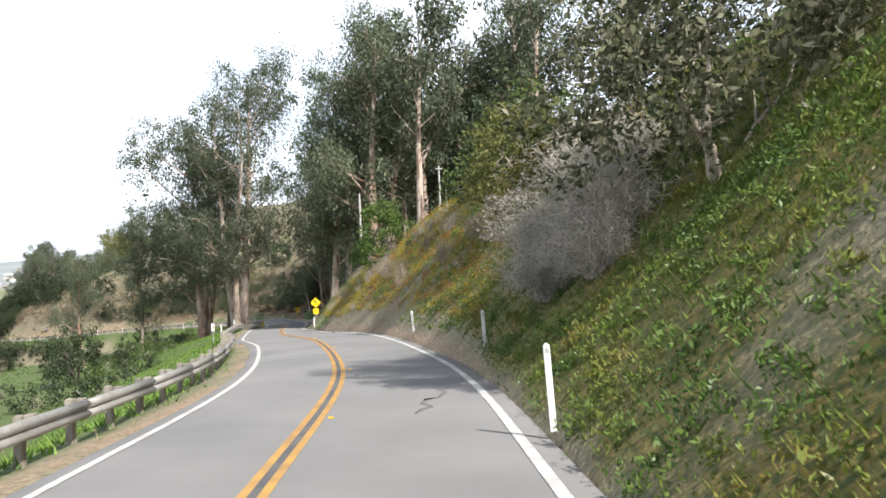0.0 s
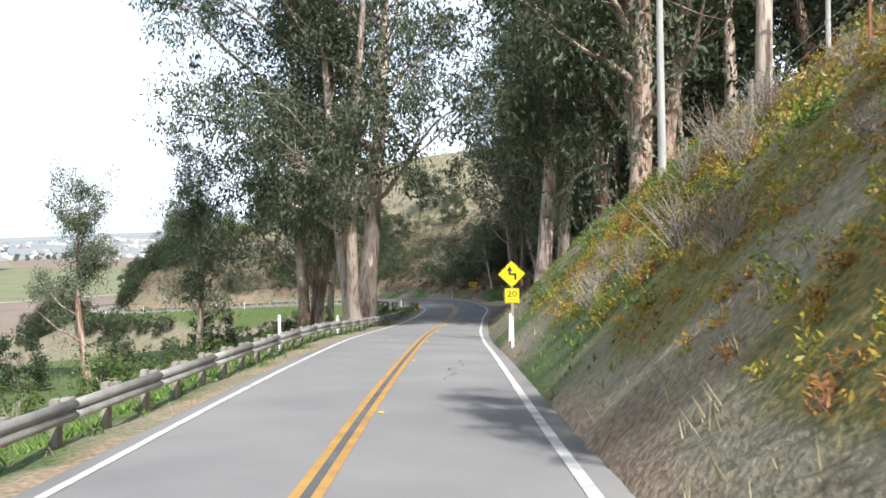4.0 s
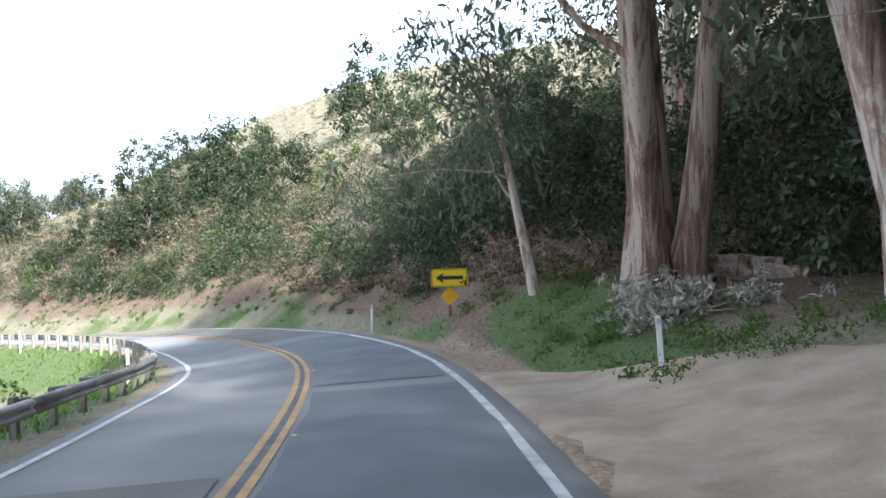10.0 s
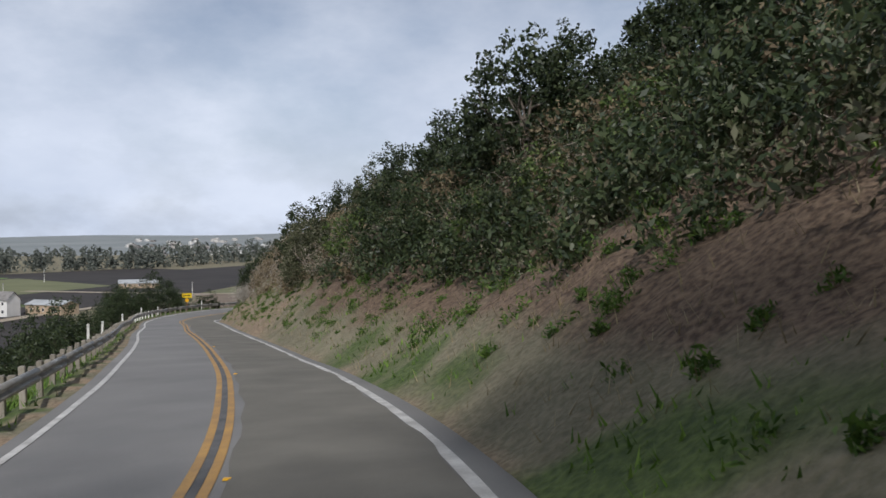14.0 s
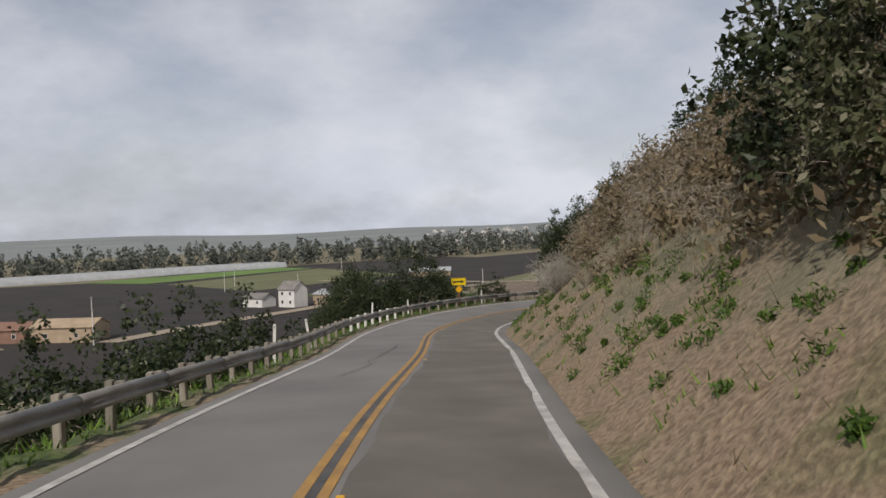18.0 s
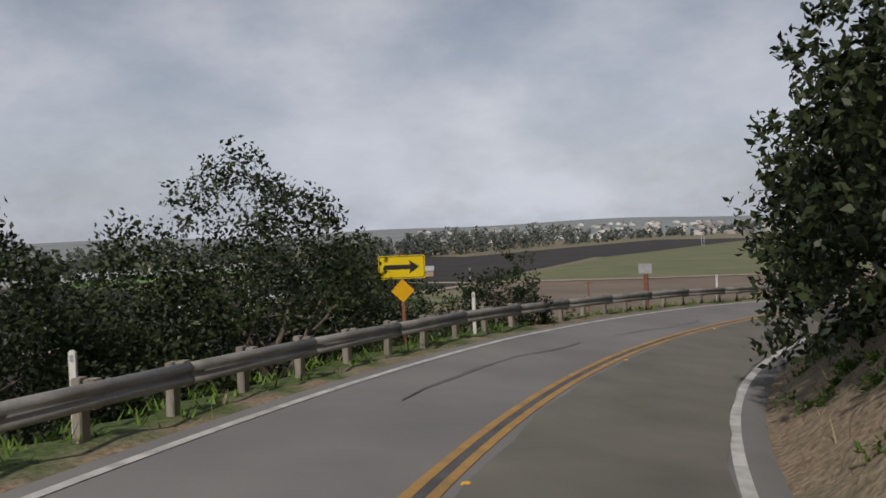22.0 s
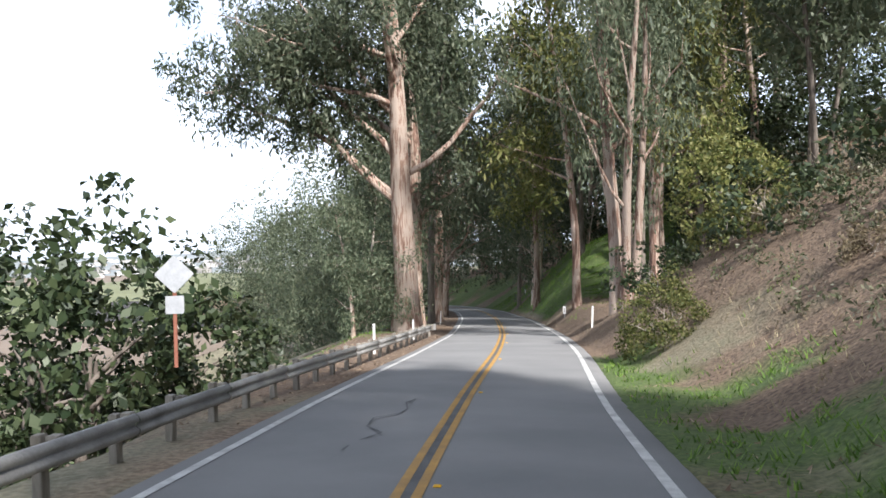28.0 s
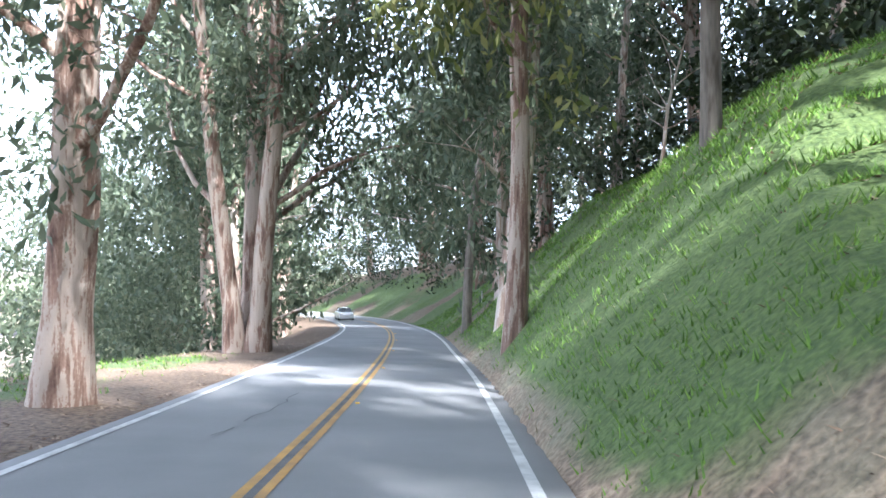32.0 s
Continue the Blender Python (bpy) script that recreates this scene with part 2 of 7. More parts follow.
M_sign_black = surface("sign_black", (0.012, 0.012, 0.012), (0.025, 0.025, 0.025), 4, 0.5, 0.05, 20)
M_sign_back = surface("sign_bare_aluminium", (0.40, 0.41, 0.42), (0.55, 0.56, 0.57), 4, 0.45, 0.1, 20, metal=0.4)
M_red = surface("red_reflector", (0.45, 0.04, 0.03), (0.55, 0.06, 0.04), 4, 0.4, 0.0, 20)
M_bark = bark("eucalyptus_bark", [(0.08, 0.046, 0.034), (0.18, 0.105, 0.075), (0.285, 0.19, 0.14), (0.38, 0.30, 0.24)])
M_bark_pale = bark("pale_eucalyptus_bark", [(0.16, 0.10, 0.072), (0.30, 0.20, 0.15), (0.41, 0.31, 0.245), (0.52, 0.44, 0.37)])
M_bark_dark = surface("grey_brown_bark", (0.07, 0.055, 0.042), (0.20, 0.17, 0.14), 3, 0.95, 0.9, 12, stretch=(1, 1, 0.2), vary=0.2)
M_twig = surface("dry_twigs", (0.20, 0.165, 0.125), (0.42, 0.375, 0.31), 4, 0.9, 0.2, 30)
M_twig_pale = surface("pale_grey_twigs", (0.30, 0.275, 0.235), (0.58, 0.55, 0.49), 4, 0.9, 0.2, 30)
M_leaf_euc = foliage("eucalyptus_leaves", [(0.070, 0.095, 0.056), (0.110, 0.138, 0.082), (0.155, 0.180, 0.112), (0.21, 0.23, 0.145)], 0.5, 0.42)
# yellow-green leaves, with the gold of sunshine put into the colour
M_leaf_gold = foliage("sunlit_tint_leaves", [(0.055, 0.075, 0.02), (0.12, 0.14, 0.04), (0.20, 0.20, 0.06), (0.26, 0.25, 0.10)])
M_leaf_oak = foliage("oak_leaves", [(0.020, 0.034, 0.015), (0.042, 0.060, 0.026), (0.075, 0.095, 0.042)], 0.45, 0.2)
M_weed = foliage("weed_leaves", [(0.035, 0.075, 0.014), (0.075, 0.14, 0.024), (0.13, 0.20, 0.04)], 0.5, 0.25)
M_leaf_bush = foliage("bush_leaves", [(0.045, 0.075, 0.022), (0.085, 0.13, 0.036), (0.15, 0.19, 0.06)], 0.5, 0.3)
M_leaf_sage = foliage("sage_leaves", [(0.04, 0.05, 0.022), (0.075, 0.085, 0.04), (0.115, 0.12, 0.065), (0.26, 0.245, 0.18)], 0.65, 0.25)
M_leaf_grey = foliage("grey_brush", [(0.14, 0.125, 0.10), (0.26, 0.235, 0.19), (0.40, 0.37, 0.31)], 0.8, 0.2)
M_leaf_brown = foliage("brown_scrub", [(0.10, 0.075, 0.045), (0.18, 0.14, 0.085), (0.26, 0.215, 0.13)], 0.8, 0.2)
M_grass = foliage("fresh_grass", [(0.05, 0.10, 0.014), (0.11, 0.20, 0.03), (0.20, 0.30, 0.055)], 0.6, 0.3)
M_grass_dry = foliage("dry_grass", [(0.20, 0.16, 0.09), (0.34, 0.28, 0.16), (0.45, 0.39, 0.25)], 0.8, 0.2)
M_iceplant = foliage("ice_plant", [(0.055, 0.115, 0.02), (0.12, 0.19, 0.03), (0.27, 0.25, 0.035), (0.33, 0.19, 0.03), (0.24, 0.10, 0.045), (0.13, 0.085, 0.075)], 0.45, 0.2, 0.8)
M_iceplant_green = foliage("green_ice_plant", [(0.040, 0.085, 0.02), (0.085, 0.145, 0.03), (0.14, 0.175, 0.035), (0.21, 0.15, 0.04)], 0.45, 0.2, 0.5)
M_leaf_green = foliage("bright_green_leaves", [(0.055, 0.10, 0.025), (0.11, 0.175, 0.04), (0.19, 0.26, 0.065)], 0.5, 0.35)
M_withered = foliage("withered_leaves", [(0.26, 0.24, 0.19), (0.40, 0.37, 0.31), (0.56, 0.53, 0.46)], 0.8, 0.2)
M_asphalt_brown = surface("worn_brown_asphalt", (0.122, 0.115, 0.097), (0.20, 0.189, 0.160), 0.6, 0.85, 0.5, 60)
M_driveway = surface("worn_driveway_asphalt", (0.09, 0.087, 0.084), (0.165, 0.155, 0.143), 0.8, 0.85, 0.5, 50)
M_sand = surface("sandy_track", (0.27, 0.205, 0.14), (0.46, 0.37, 0.275), 1.2, 0.95, 0.5, 24)
M_barrel = surface("black_plastic", (0.014, 0.014, 0.016), (0.03, 0.03, 0.032), 3, 0.45, 0.1, 20)
M_log_end = surface("sawn_log_end", (0.38, 0.22, 0.12), (0.58, 0.38, 0.24), 6, 0.85, 0.3, 40)
M_car_white = surface("white_car_paint", (0.70, 0.70, 0.70), (0.76, 0.76, 0.75), 1, 0.25, 0.0, 10)
M_rubber = surface("tyre_rubber", (0.015, 0.015, 0.015), (0.03, 0.03, 0.03), 5, 0.85, 0.2, 30)
M_car_glass = surface("dark_car_glass", (0.015, 0.018, 0.02), (0.03, 0.034, 0.04), 1, 0.08, 0.0, 10)
M_litter = foliage("leaf_litter", [(0.08, 0.05, 0.03), (0.17, 0.11, 0.07), (0.29, 0.21, 0.14), (0.42, 0.33, 0.23)], 0.85, 0.1)


# ---- mesh helpers ----
def part(name, data, material, parent=None, label=""):
    """Links a bmesh, a mesh or arrays (verts, faces) as one mesh object under its parent."""
    if isinstance(data, tuple):
        me = bpy.data.meshes.new(name)
        v, fc = data
        fc = np.asarray(fc)
        me.vertices.add(len(v))
        me.vertices.foreach_set("co", np.asarray(v, np.float32).ravel())
        k = fc.shape[1]
        me.loops.add(fc.size)
        me.loops.foreach_set("vertex_index", fc.ravel().astype(np.int32))
        me.polygons.add(len(fc))
        me.polygons.foreach_set("loop_start", np.arange(0, fc.size, k, dtype=np.int32))
        me.update(calc_edges=True)
    elif isinstance(data, bpy.types.Mesh):
        me = data
    else:
        me = bpy.data.meshes.new(name)
        data.to_mesh(me)
        data.free()
    if material is not None and len(me.materials) == 0:
        me.materials.append(material)
    ob = new(name, me)
    if parent is not None:
        ob.parent = parent
    if label:
        ob["label"] = label
    return ob


def smooth(ob):
    ob.data.polygons.foreach_set("use_smooth", np.ones(len(ob.data.polygons), bool))
    return ob


def thing(name, x, y, z, rz=0.0, **tags):
    ob = new(name)
    ob.matrix_basis = pose(x, y, z, 0, 0, rz)
    return tagged(ob, **tags)


def box(sx, sy, sz, x=0, y=0, z=0, bevel=0.0, bm=None):
    """A box centred at x, y with its foot at z; its edges bevelled."""
    bm = bm or bmesh.new()
    r = bmesh.ops.create_cube(bm, size=1, matrix=Matrix.Translation((x, y, z + sz / 2)) @ Matrix.Diagonal((sx, sy, sz, 1)))
    if bevel:
        edges = {e for v in r["verts"] for e in v.link_edges}
        bmesh.ops.bevel(bm, geom=list(edges), offset=bevel, segments=2, affect="EDGES")
    return bm


def rod(r1, r2, h, x=0, y=0, z=0, seg=12, bm=None, bevel=0.0):
    bm = bm or bmesh.new()
    bmesh.ops.create_cone(bm, cap_ends=True, segments=seg, radius1=r1, radius2=r2, depth=h, matrix=Matrix.Translation((x, y, z + h / 2)))
    return bm


def plate(points, thick, bm=None, y=0.0):
    """An upright plate from an outline in x, z, facing -y."""
    bm = bm or bmesh.new()
    f = bm.faces.new([bm.verts.new((px, y, pz)) for px, pz in points])
    r = bmesh.ops.extrude_face_region(bm, geom=[f])
    for v in r["geom"]:
        if isinstance(v, bmesh.types.BMVert):
            v.co.y += thick
    bmesh.ops.recalc_face_normals(bm, faces=bm.faces)
    return bm


def rounded(w, h, r, cx=0.0, cz=0.0, turn=0.0, n=5):
    out = []
    for k, (sx, sz) in enumerate(((1, 1), (-1, 1), (-1, -1), (1, -1))):
        for i in range(n):
            a = radians(90 * k + 90 * i / (n - 1))
            out.append((sx * (w / 2 - r) + r * math.cos(a), sz * (h / 2 - r) + r * math.sin(a)))
    c, s = math.cos(radians(turn)), math.sin(radians(turn))
    return [(cx + c * a - s * b, cz + s * a + c * b) for a, b in out]


# ---- the road's line and the lie of the land ----
# -- terrain --
# x, y and station; stations name places along the road
CENTRE = [(5.7, -101.41, -60), (5.83, -88.41, -47), (5.96, -75.41, -34), (6.09, -62.41, -21), (6.17, -49.41, -8), (6.06, -35.78, 5), (5.15, -20.91, 18), (1.91, -3.52, 30.8), (-2.51, 12.82, 43.4), (-6.04, 29.39, 56), (-9.44, 46.85, 68.7), (-12.81, 64.61, 81.5), (-15.84, 82.9, 94.3), (-18.72, 100.85, 107.1), (-22.09, 117.85, 120), (-26.98, 132.85, 132.4), (-33.95, 144.28, 143.4), (-42.41, 153, 152.6), (-52.31, 160.27, 160.3), (-63.13, 167.05, 167.3), (-74.49, 173.74, 173.9), (-86.36, 180.49, 180.4), (-98.43, 187.8, 187.1), (-111.12, 195.28, 193.7), (-122.78, 204.36, 201.3), (-132.06, 215.14, 211), (-138.67, 227.34, 222.4), (-143.17, 240.67, 234.7), (-146.59, 254.86, 247.3), (-148.85, 269.94, 260.1), (-150.71, 285.75, 273.1), (-152.33, 302.13, 286), (-154.47, 319.11, 298.9), (-157.09, 336.32, 311.8), (-159.8, 353, 324.7), (-162.87, 369.61, 337.5), (-166.26, 386.13, 350.2), (-170.28, 402.41, 362.8), (-175.24, 418.51, 375.1), (-181.39, 433.88, 386.9), (-188.33, 449, 398.5), (-196.27, 463.53, 409.6), (-205.63, 476.14, 419.2), (-216.4, 486.19, 426.8), (-228.58, 493.71, 432.3), (-241.68, 498.67, 435.9), (-254.76, 501.73, 437.9)]
ROAD_Z = [(-60, 16.95), (-30, 15.55), (-10, 14.52), (0, 13.97), (10, 13.46), (20, 12.86), (30, 12.13), (40, 11.14), (50, 9.99), (60, 9.05), (70, 8), (80, 6.74), (90, 5.48), (100, 4.52), (110, 3.59), (120, 2.82), (130, 2.16), (140, 1.39), (150, 0.73), (160, -0.31), (170, -1.72), (180, -3.21), (190, -4.82), (200, -6.22), (210, -7.04), (220, -7.58), (230, -8.12), (240, -8.62), (250, -9.32), (260, -10), (270, -10.62), (280, -11.21), (290, -11.83), (300, -12.62), (310, -13.31), (320, -13.95), (330, -14.6), (340, -15.31), (350, -15.86), (360, -16.46), (370, -17.11), (380, -17.61), (390, -18.15), (400, -18.75), (410, -19.28), (420, -19.75), (430, -20.3), (440, -20.62)]
VALLEY = -24.0


def key(y, rows):
    return np.interp(y, [r[0] for r in rows], [r[1] for r in rows])


def road_line(step=1.0):
    """Places along the centre line, about one a metre: x, y, z, the way ahead and the station."""
    c = np.array(CENTRE)
    u = np.arange(len(c), dtype=float)
    uu = np.arange(0, len(c) - 1, 1 / 13.0)
    i = np.clip(uu.astype(int), 0, len(c) - 2)
    f = (uu - i)[:, None]
    p0, p1, p2, p3 = c[np.clip(i - 1, 0, None)], c[i], c[i + 1], c[np.clip(i + 2, None, len(c) - 1)]
    st = c[i, 2] * (1 - f[:, 0]) + c[i + 1, 2] * f[:, 0]
    p = 0.5 * (2 * p1 + (p2 - p0) * f + (2 * p0 - 5 * p1 + 4 * p2 - p3) * f**2 + (3 * p1 - p0 - 3 * p2 + p3) * f**3)
    p = p[:, :2]
    d = np.gradient(p, axis=0)
    d /= np.linalg.norm(d, axis=1, keepdims=True)
    z = key(st, ROAD_Z)
    k = np.hanning(21)
    z = np.convolve(np.pad(z, 10, mode="edge"), k / k.sum(), "valid")
    return p[:, 0], p[:, 1], z, d[:, 0], d[:, 1], st


LX, LY, LZ, TX, TY, LS = road_line()
LEFT_EDGE = [(-10, 2.95), (7, 2.79), (22, 2.65), (35, 2.81), (48, 2.93), (62, 3.02), (74, 3.13), (87, 3.25), (99, 3.37), (112, 3.48), (126, 3.37), (140, 3.03), (154, 2.77), (165, 2.91), (174, 2.92), (182, 3.06), (191, 3.19), (200, 3.25), (211, 3.14), (226, 3.21), (242, 3.16), (257, 3.06), (272, 3.04), (286, 3.03), (300, 3.04), (313, 3.19), (327, 3.35), (340, 3.5), (420, 3.3)]
RIGHT_EDGE = [(-10, 3.57), (7, 3.29), (22, 2.99), (35, 2.97), (48, 3.03), (62, 2.93), (74, 2.79), (87, 2.8), (99, 2.88), (112, 3.37), (126, 3.37), (140, 3.09), (154, 2.73), (165, 2.64), (174, 2.7), (182, 2.92), (191, 3.03), (200, 2.98), (211, 2.97), (226, 3.04), (242, 3.04), (257, 3.09), (272, 3.01), (286, 3.13), (300, 3.13), (313, 3.14), (327, 3.13), (340, 3.07), (420, 3.2)]
# crossfall: metres of rise for each metre to the right
CROSSFALL = [(-10, 0.016), (7, 0.013), (22, 0.023), (35, 0.033), (48, 0.022), (62, -0.025), (74, -0.054), (87, -0.026), (99, 0.021), (112, 0.025), (126, 0.042), (140, 0.114), (154, 0.058), (165, -0.017), (174, -0.017), (182, -0.006), (191, -0.003), (200, -0.06), (211, -0.1), (226, -0.07), (242, -0.013), (257, 0.003), (272, -0.029), (286, -0.017), (300, -0.005), (313, -0.01), (327, -0.019), (340, -0.029), (380, 0)]
LB = key(LS, CROSSFALL)
# right of the road: width of the verge, steepness and height of the bank, steepness of the hill behind
VERGE = [(-60, 0.4), (75, 0.4), (88, 0.6), (98, 0.9), (104, 1.3), (110, 1.6), (122, 2.0), (127, 2.0), (131, 1.1), (138, 1.0), (145, 0.6), (215, 0.6), (235, 0.5), (250, 0.6), (262, 1.6), (275, 3.0), (286, 0.8), (297, 0.6), (312, 0.6), (320, 0.35), (345, 0.4), (365, 1.1), (420, 1.5)]
BANK = [(-60, 0.95), (25, 1.05), (75, 1.05), (90, 0.9), (104, 0.9), (109, 0.25), (122, 0.25), (128, 0.42), (132, 0.62), (135, 0.66), (140, 0.75), (160, 0.75), (180, 1.0), (212, 1.05), (245, 0.8), (262, 0.6), (275, 0.6), (286, 0.75), (297, 0.8), (309, 0.85), (317, 1.0), (322, 1.2), (340, 1.15), (356, 0.75), (420, 0.5)]
BANK_H = [(-60, 9), (25, 8.5), (45, 8.0), (70, 6.5), (92, 3.6), (104, 2.8), (109, 1.2), (116, 1.0), (124, 1.35), (132, 1.7), (136, 3), (140, 5), (170, 6), (212, 6.5), (250, 6), (285, 5), (294, 2.0), (300, 1.5), (312, 1.5), (318, 4.0), (322, 7.5), (345, 7.5), (420, 6)]
HILL = [(-60, 0.42), (60, 0.42), (84, 0.48), (104, 0.46), (108, 0.10), (132, 0.10), (138, 0.42), (140, 0.45), (212, 0.46), (260, 0.42), (290, 0.42), (298, 0.15), (313, 0.12), (320, 0.42), (345, 0.42), (370, 0.30), (470, 0.25)]
# left of the road: flat verge, steepness down, depth of the first fall, steepness beyond
L_VERGE = [(-60, 1.6), (60, 1.6), (84, 3.2), (90, 4.0), (112, 4.0), (126, 1.8), (160, 1.3), (200, 2.0), (235, 2.0), (262, 1.8), (282, 3.0), (300, 6.0), (330, 6.5), (345, 2.5), (420, 3)]
L_FALL = [(-60, 0.42), (60, 0.40), (84, 0.25), (112, 0.15), (130, 0.30), (150, 0.5), (170, 0.62), (250, 0.62), (290, 0.5), (310, 0.35), (420, 0.3)]
L_DEPTH = [(-60, 4.0), (84, 3.6), (130, 3.6), (150, 6), (165, 40), (420, 40)]
L_BEYOND = [(-60, 0.09), (100, 0.05), (140, 0.10), (165, 0.3), (420, 0.3)]


def wave(x, y, s, seed=0.0):
    """A soft random field, about -1 to 1, with lumps s metres across."""
    a = x / s + seed
    b = y / s - 1.7 * seed
    return (np.sin(a * 1.9 + 1.3 * np.sin(b * 1.1 + seed)) + np.sin(b * 2.3 + 1.7 * np.sin(a * 0.9)) + np.sin(a * 1.1 + b * 1.7 + np.sin(a - b))) / 3


def road_frame(x, y):
    """For places x, y: the nearest place on the road's line, and how far they lie to its right."""
    x, y = np.asarray(x, float).ravel(), np.asarray(y, float).ravel()
    best = np.empty(len(x), int)
    for a in range(0, len(x), 20000):
        d = (x[a:a + 20000, None] - LX) ** 2 + (y[a:a + 20000, None] - LY) ** 2
        best[a:a + 20000] = d.argmin(1)
    dx, dy = x - LX[best], y - LY[best]
    n = dx * TY[best] - dy * TX[best]
    dist = np.hypot(dx, dy)
    return best, np.where(n >= 0, dist, -dist)


def ground_z(x, y):
    """Height of the land."""
    shape = np.shape(x)
    x, y = np.asarray(x, float).ravel(), np.asarray(y, float).ravel()
    i, n = road_frame(x, y)
    s = LS[i]
    base = LZ[i] + LB[i] * np.clip(n, -4.5, 4.5)
    r = n - key(s, RIGHT_EDGE)
    w, b, hb, hs = key(s, VERGE), key(s, BANK), key(s, BANK_H), key(s, HILL)
    rb = np.clip(r - w, 0, None)
    rise = np.minimum(rb * b, hb) + np.clip(rb - hb / b, 0, None) * hs
    rise += np.clip(rb - 10.0, 0, None) * key(s, [(104, 0), (108, 0.42), (132, 0.42), (138, 0)])
    cap = key(s, [(0, 46), (385, 46), (425, 9), (460, 5)]) * (1 + 0.1 * wave(x, y, 60, 2))
    rise = np.where(rise < 0.6 * cap, rise, 0.6 * cap + 0.4 * cap * (1 - np.exp(-(rise - 0.6 * cap) / (0.4 * cap))))
    rise += np.clip(rb / 3, 0, 1) * (1 - 0.88 * np.clip((s - 104) / 3, 0, 1) * np.clip((133 - s) / 3, 0, 1) * np.clip((13 - r) / 4, 0, 1)) * (0.22 * wave(x, y, 1.7) + 0.4 * wave(x, y, 6, 4) + np.clip(rb / 30, 0, 1) * 1.6 * wave(x, y, 22, 7))
    right = base + rise - 0.06 * np.clip(r / 1.0, 0, 1)
    l = -n - key(s, LEFT_EDGE)
    lb = np.clip(l - key(s, L_VERGE), 0, None)
    lf, ld = key(s, L_FALL), key(s, L_DEPTH)
    fall = np.minimum(lb * lf, ld) + np.clip(lb - ld / lf, 0, None) * key(s, L_BEYOND) + np.clip(lb - 75, 0, None) * 0.2
    left = base - fall - 0.06 * np.clip(l, 0, 1) + np.clip(lb / 4, 0, 1) * (0.12 * wave(x, y, 2.1) + 0.3 * wave(x, y, 9, 3))
    left = np.maximum(left, VALLEY)
    z = np.where(n > 0, right, left)
    on = (n < key(s, RIGHT_EDGE) + 0.45) & (-n < key(s, LEFT_EDGE) + 0.35)
    z = np.where(on, base - 0.10, z)
    # away from the road's ends the hill sinks into the plain
    far = np.clip((np.hypot(x + 70, y - 190) - 420) / 500, 0, 1)
    far = far * far * (3 - 2 * far)
    end = np.clip((s - 416) / 14, 0, 1) * np.clip((n - 9) / 22, 0, 1)
    far = np.maximum(far, end * end * (3 - 2 * end))
    return (z * (1 - far) + VALLEY * far).reshape(shape)
# -- end of terrain --


def at_ground(x, y, sink=0.0):
    return float(ground_z(np.array([x]), np.array([y]))[0]) - sink


def beside(s_y, n):
    """The place n metres right of the centre line at station s_y."""
    i = int(np.argmin(np.abs(LS - s_y)))
    return LX[i] + n * TY[i], LY[i] - n * TX[i], LZ[i] + LB[i] * np.clip(n, -4.5, 4.5), math.degrees(math.atan2(-TX[i], TY[i]))


def graded(lo, hi, step, far):
    """Grid lines: even between lo and hi, then wider and wider out to far."""
    inner = np.arange(lo, hi + step / 2, step)
    out, d, v = [], step * 1.15, 0.0
    while v < far:
        v += d
        d *= 1.13
        out.append(v)
    out = np.array(out)
    return np.concatenate([lo - out[::-1], inner, hi + out])


gx, gy = graded(-225, 55, 1.3, 4300), graded(-65, 450, 1.3, 4300)
GX, GY = np.meshgrid(gx, gy)
GZ = ground_z(GX, GY)
_i, _n = road_frame(GX, GY)
_r = _n - key(LS[_i], RIGHT_EDGE)
GZ -= (0.45 * np.clip((_r + 1.5) / 0.5, 0, 1) * np.clip((4.4 - _r) / 1.2, 0, 1)).reshape(GZ.shape)
nx, ny = len(gx), len(gy)
idx = np.arange(nx * ny).reshape(ny, nx)
quads = np.stack([idx[:-1, :-1], idx[:-1, 1:], idx[1:, 1:], idx[1:, :-1]], -1).reshape(-1, 4)
ground = smooth(part("ground", (np.stack([GX, GY, GZ], -1).reshape(-1, 3), quads), None))
tagged(ground, "hillside and valley floor with grass, scrub, bare soil and leaf litter", "ground", kind="structure")


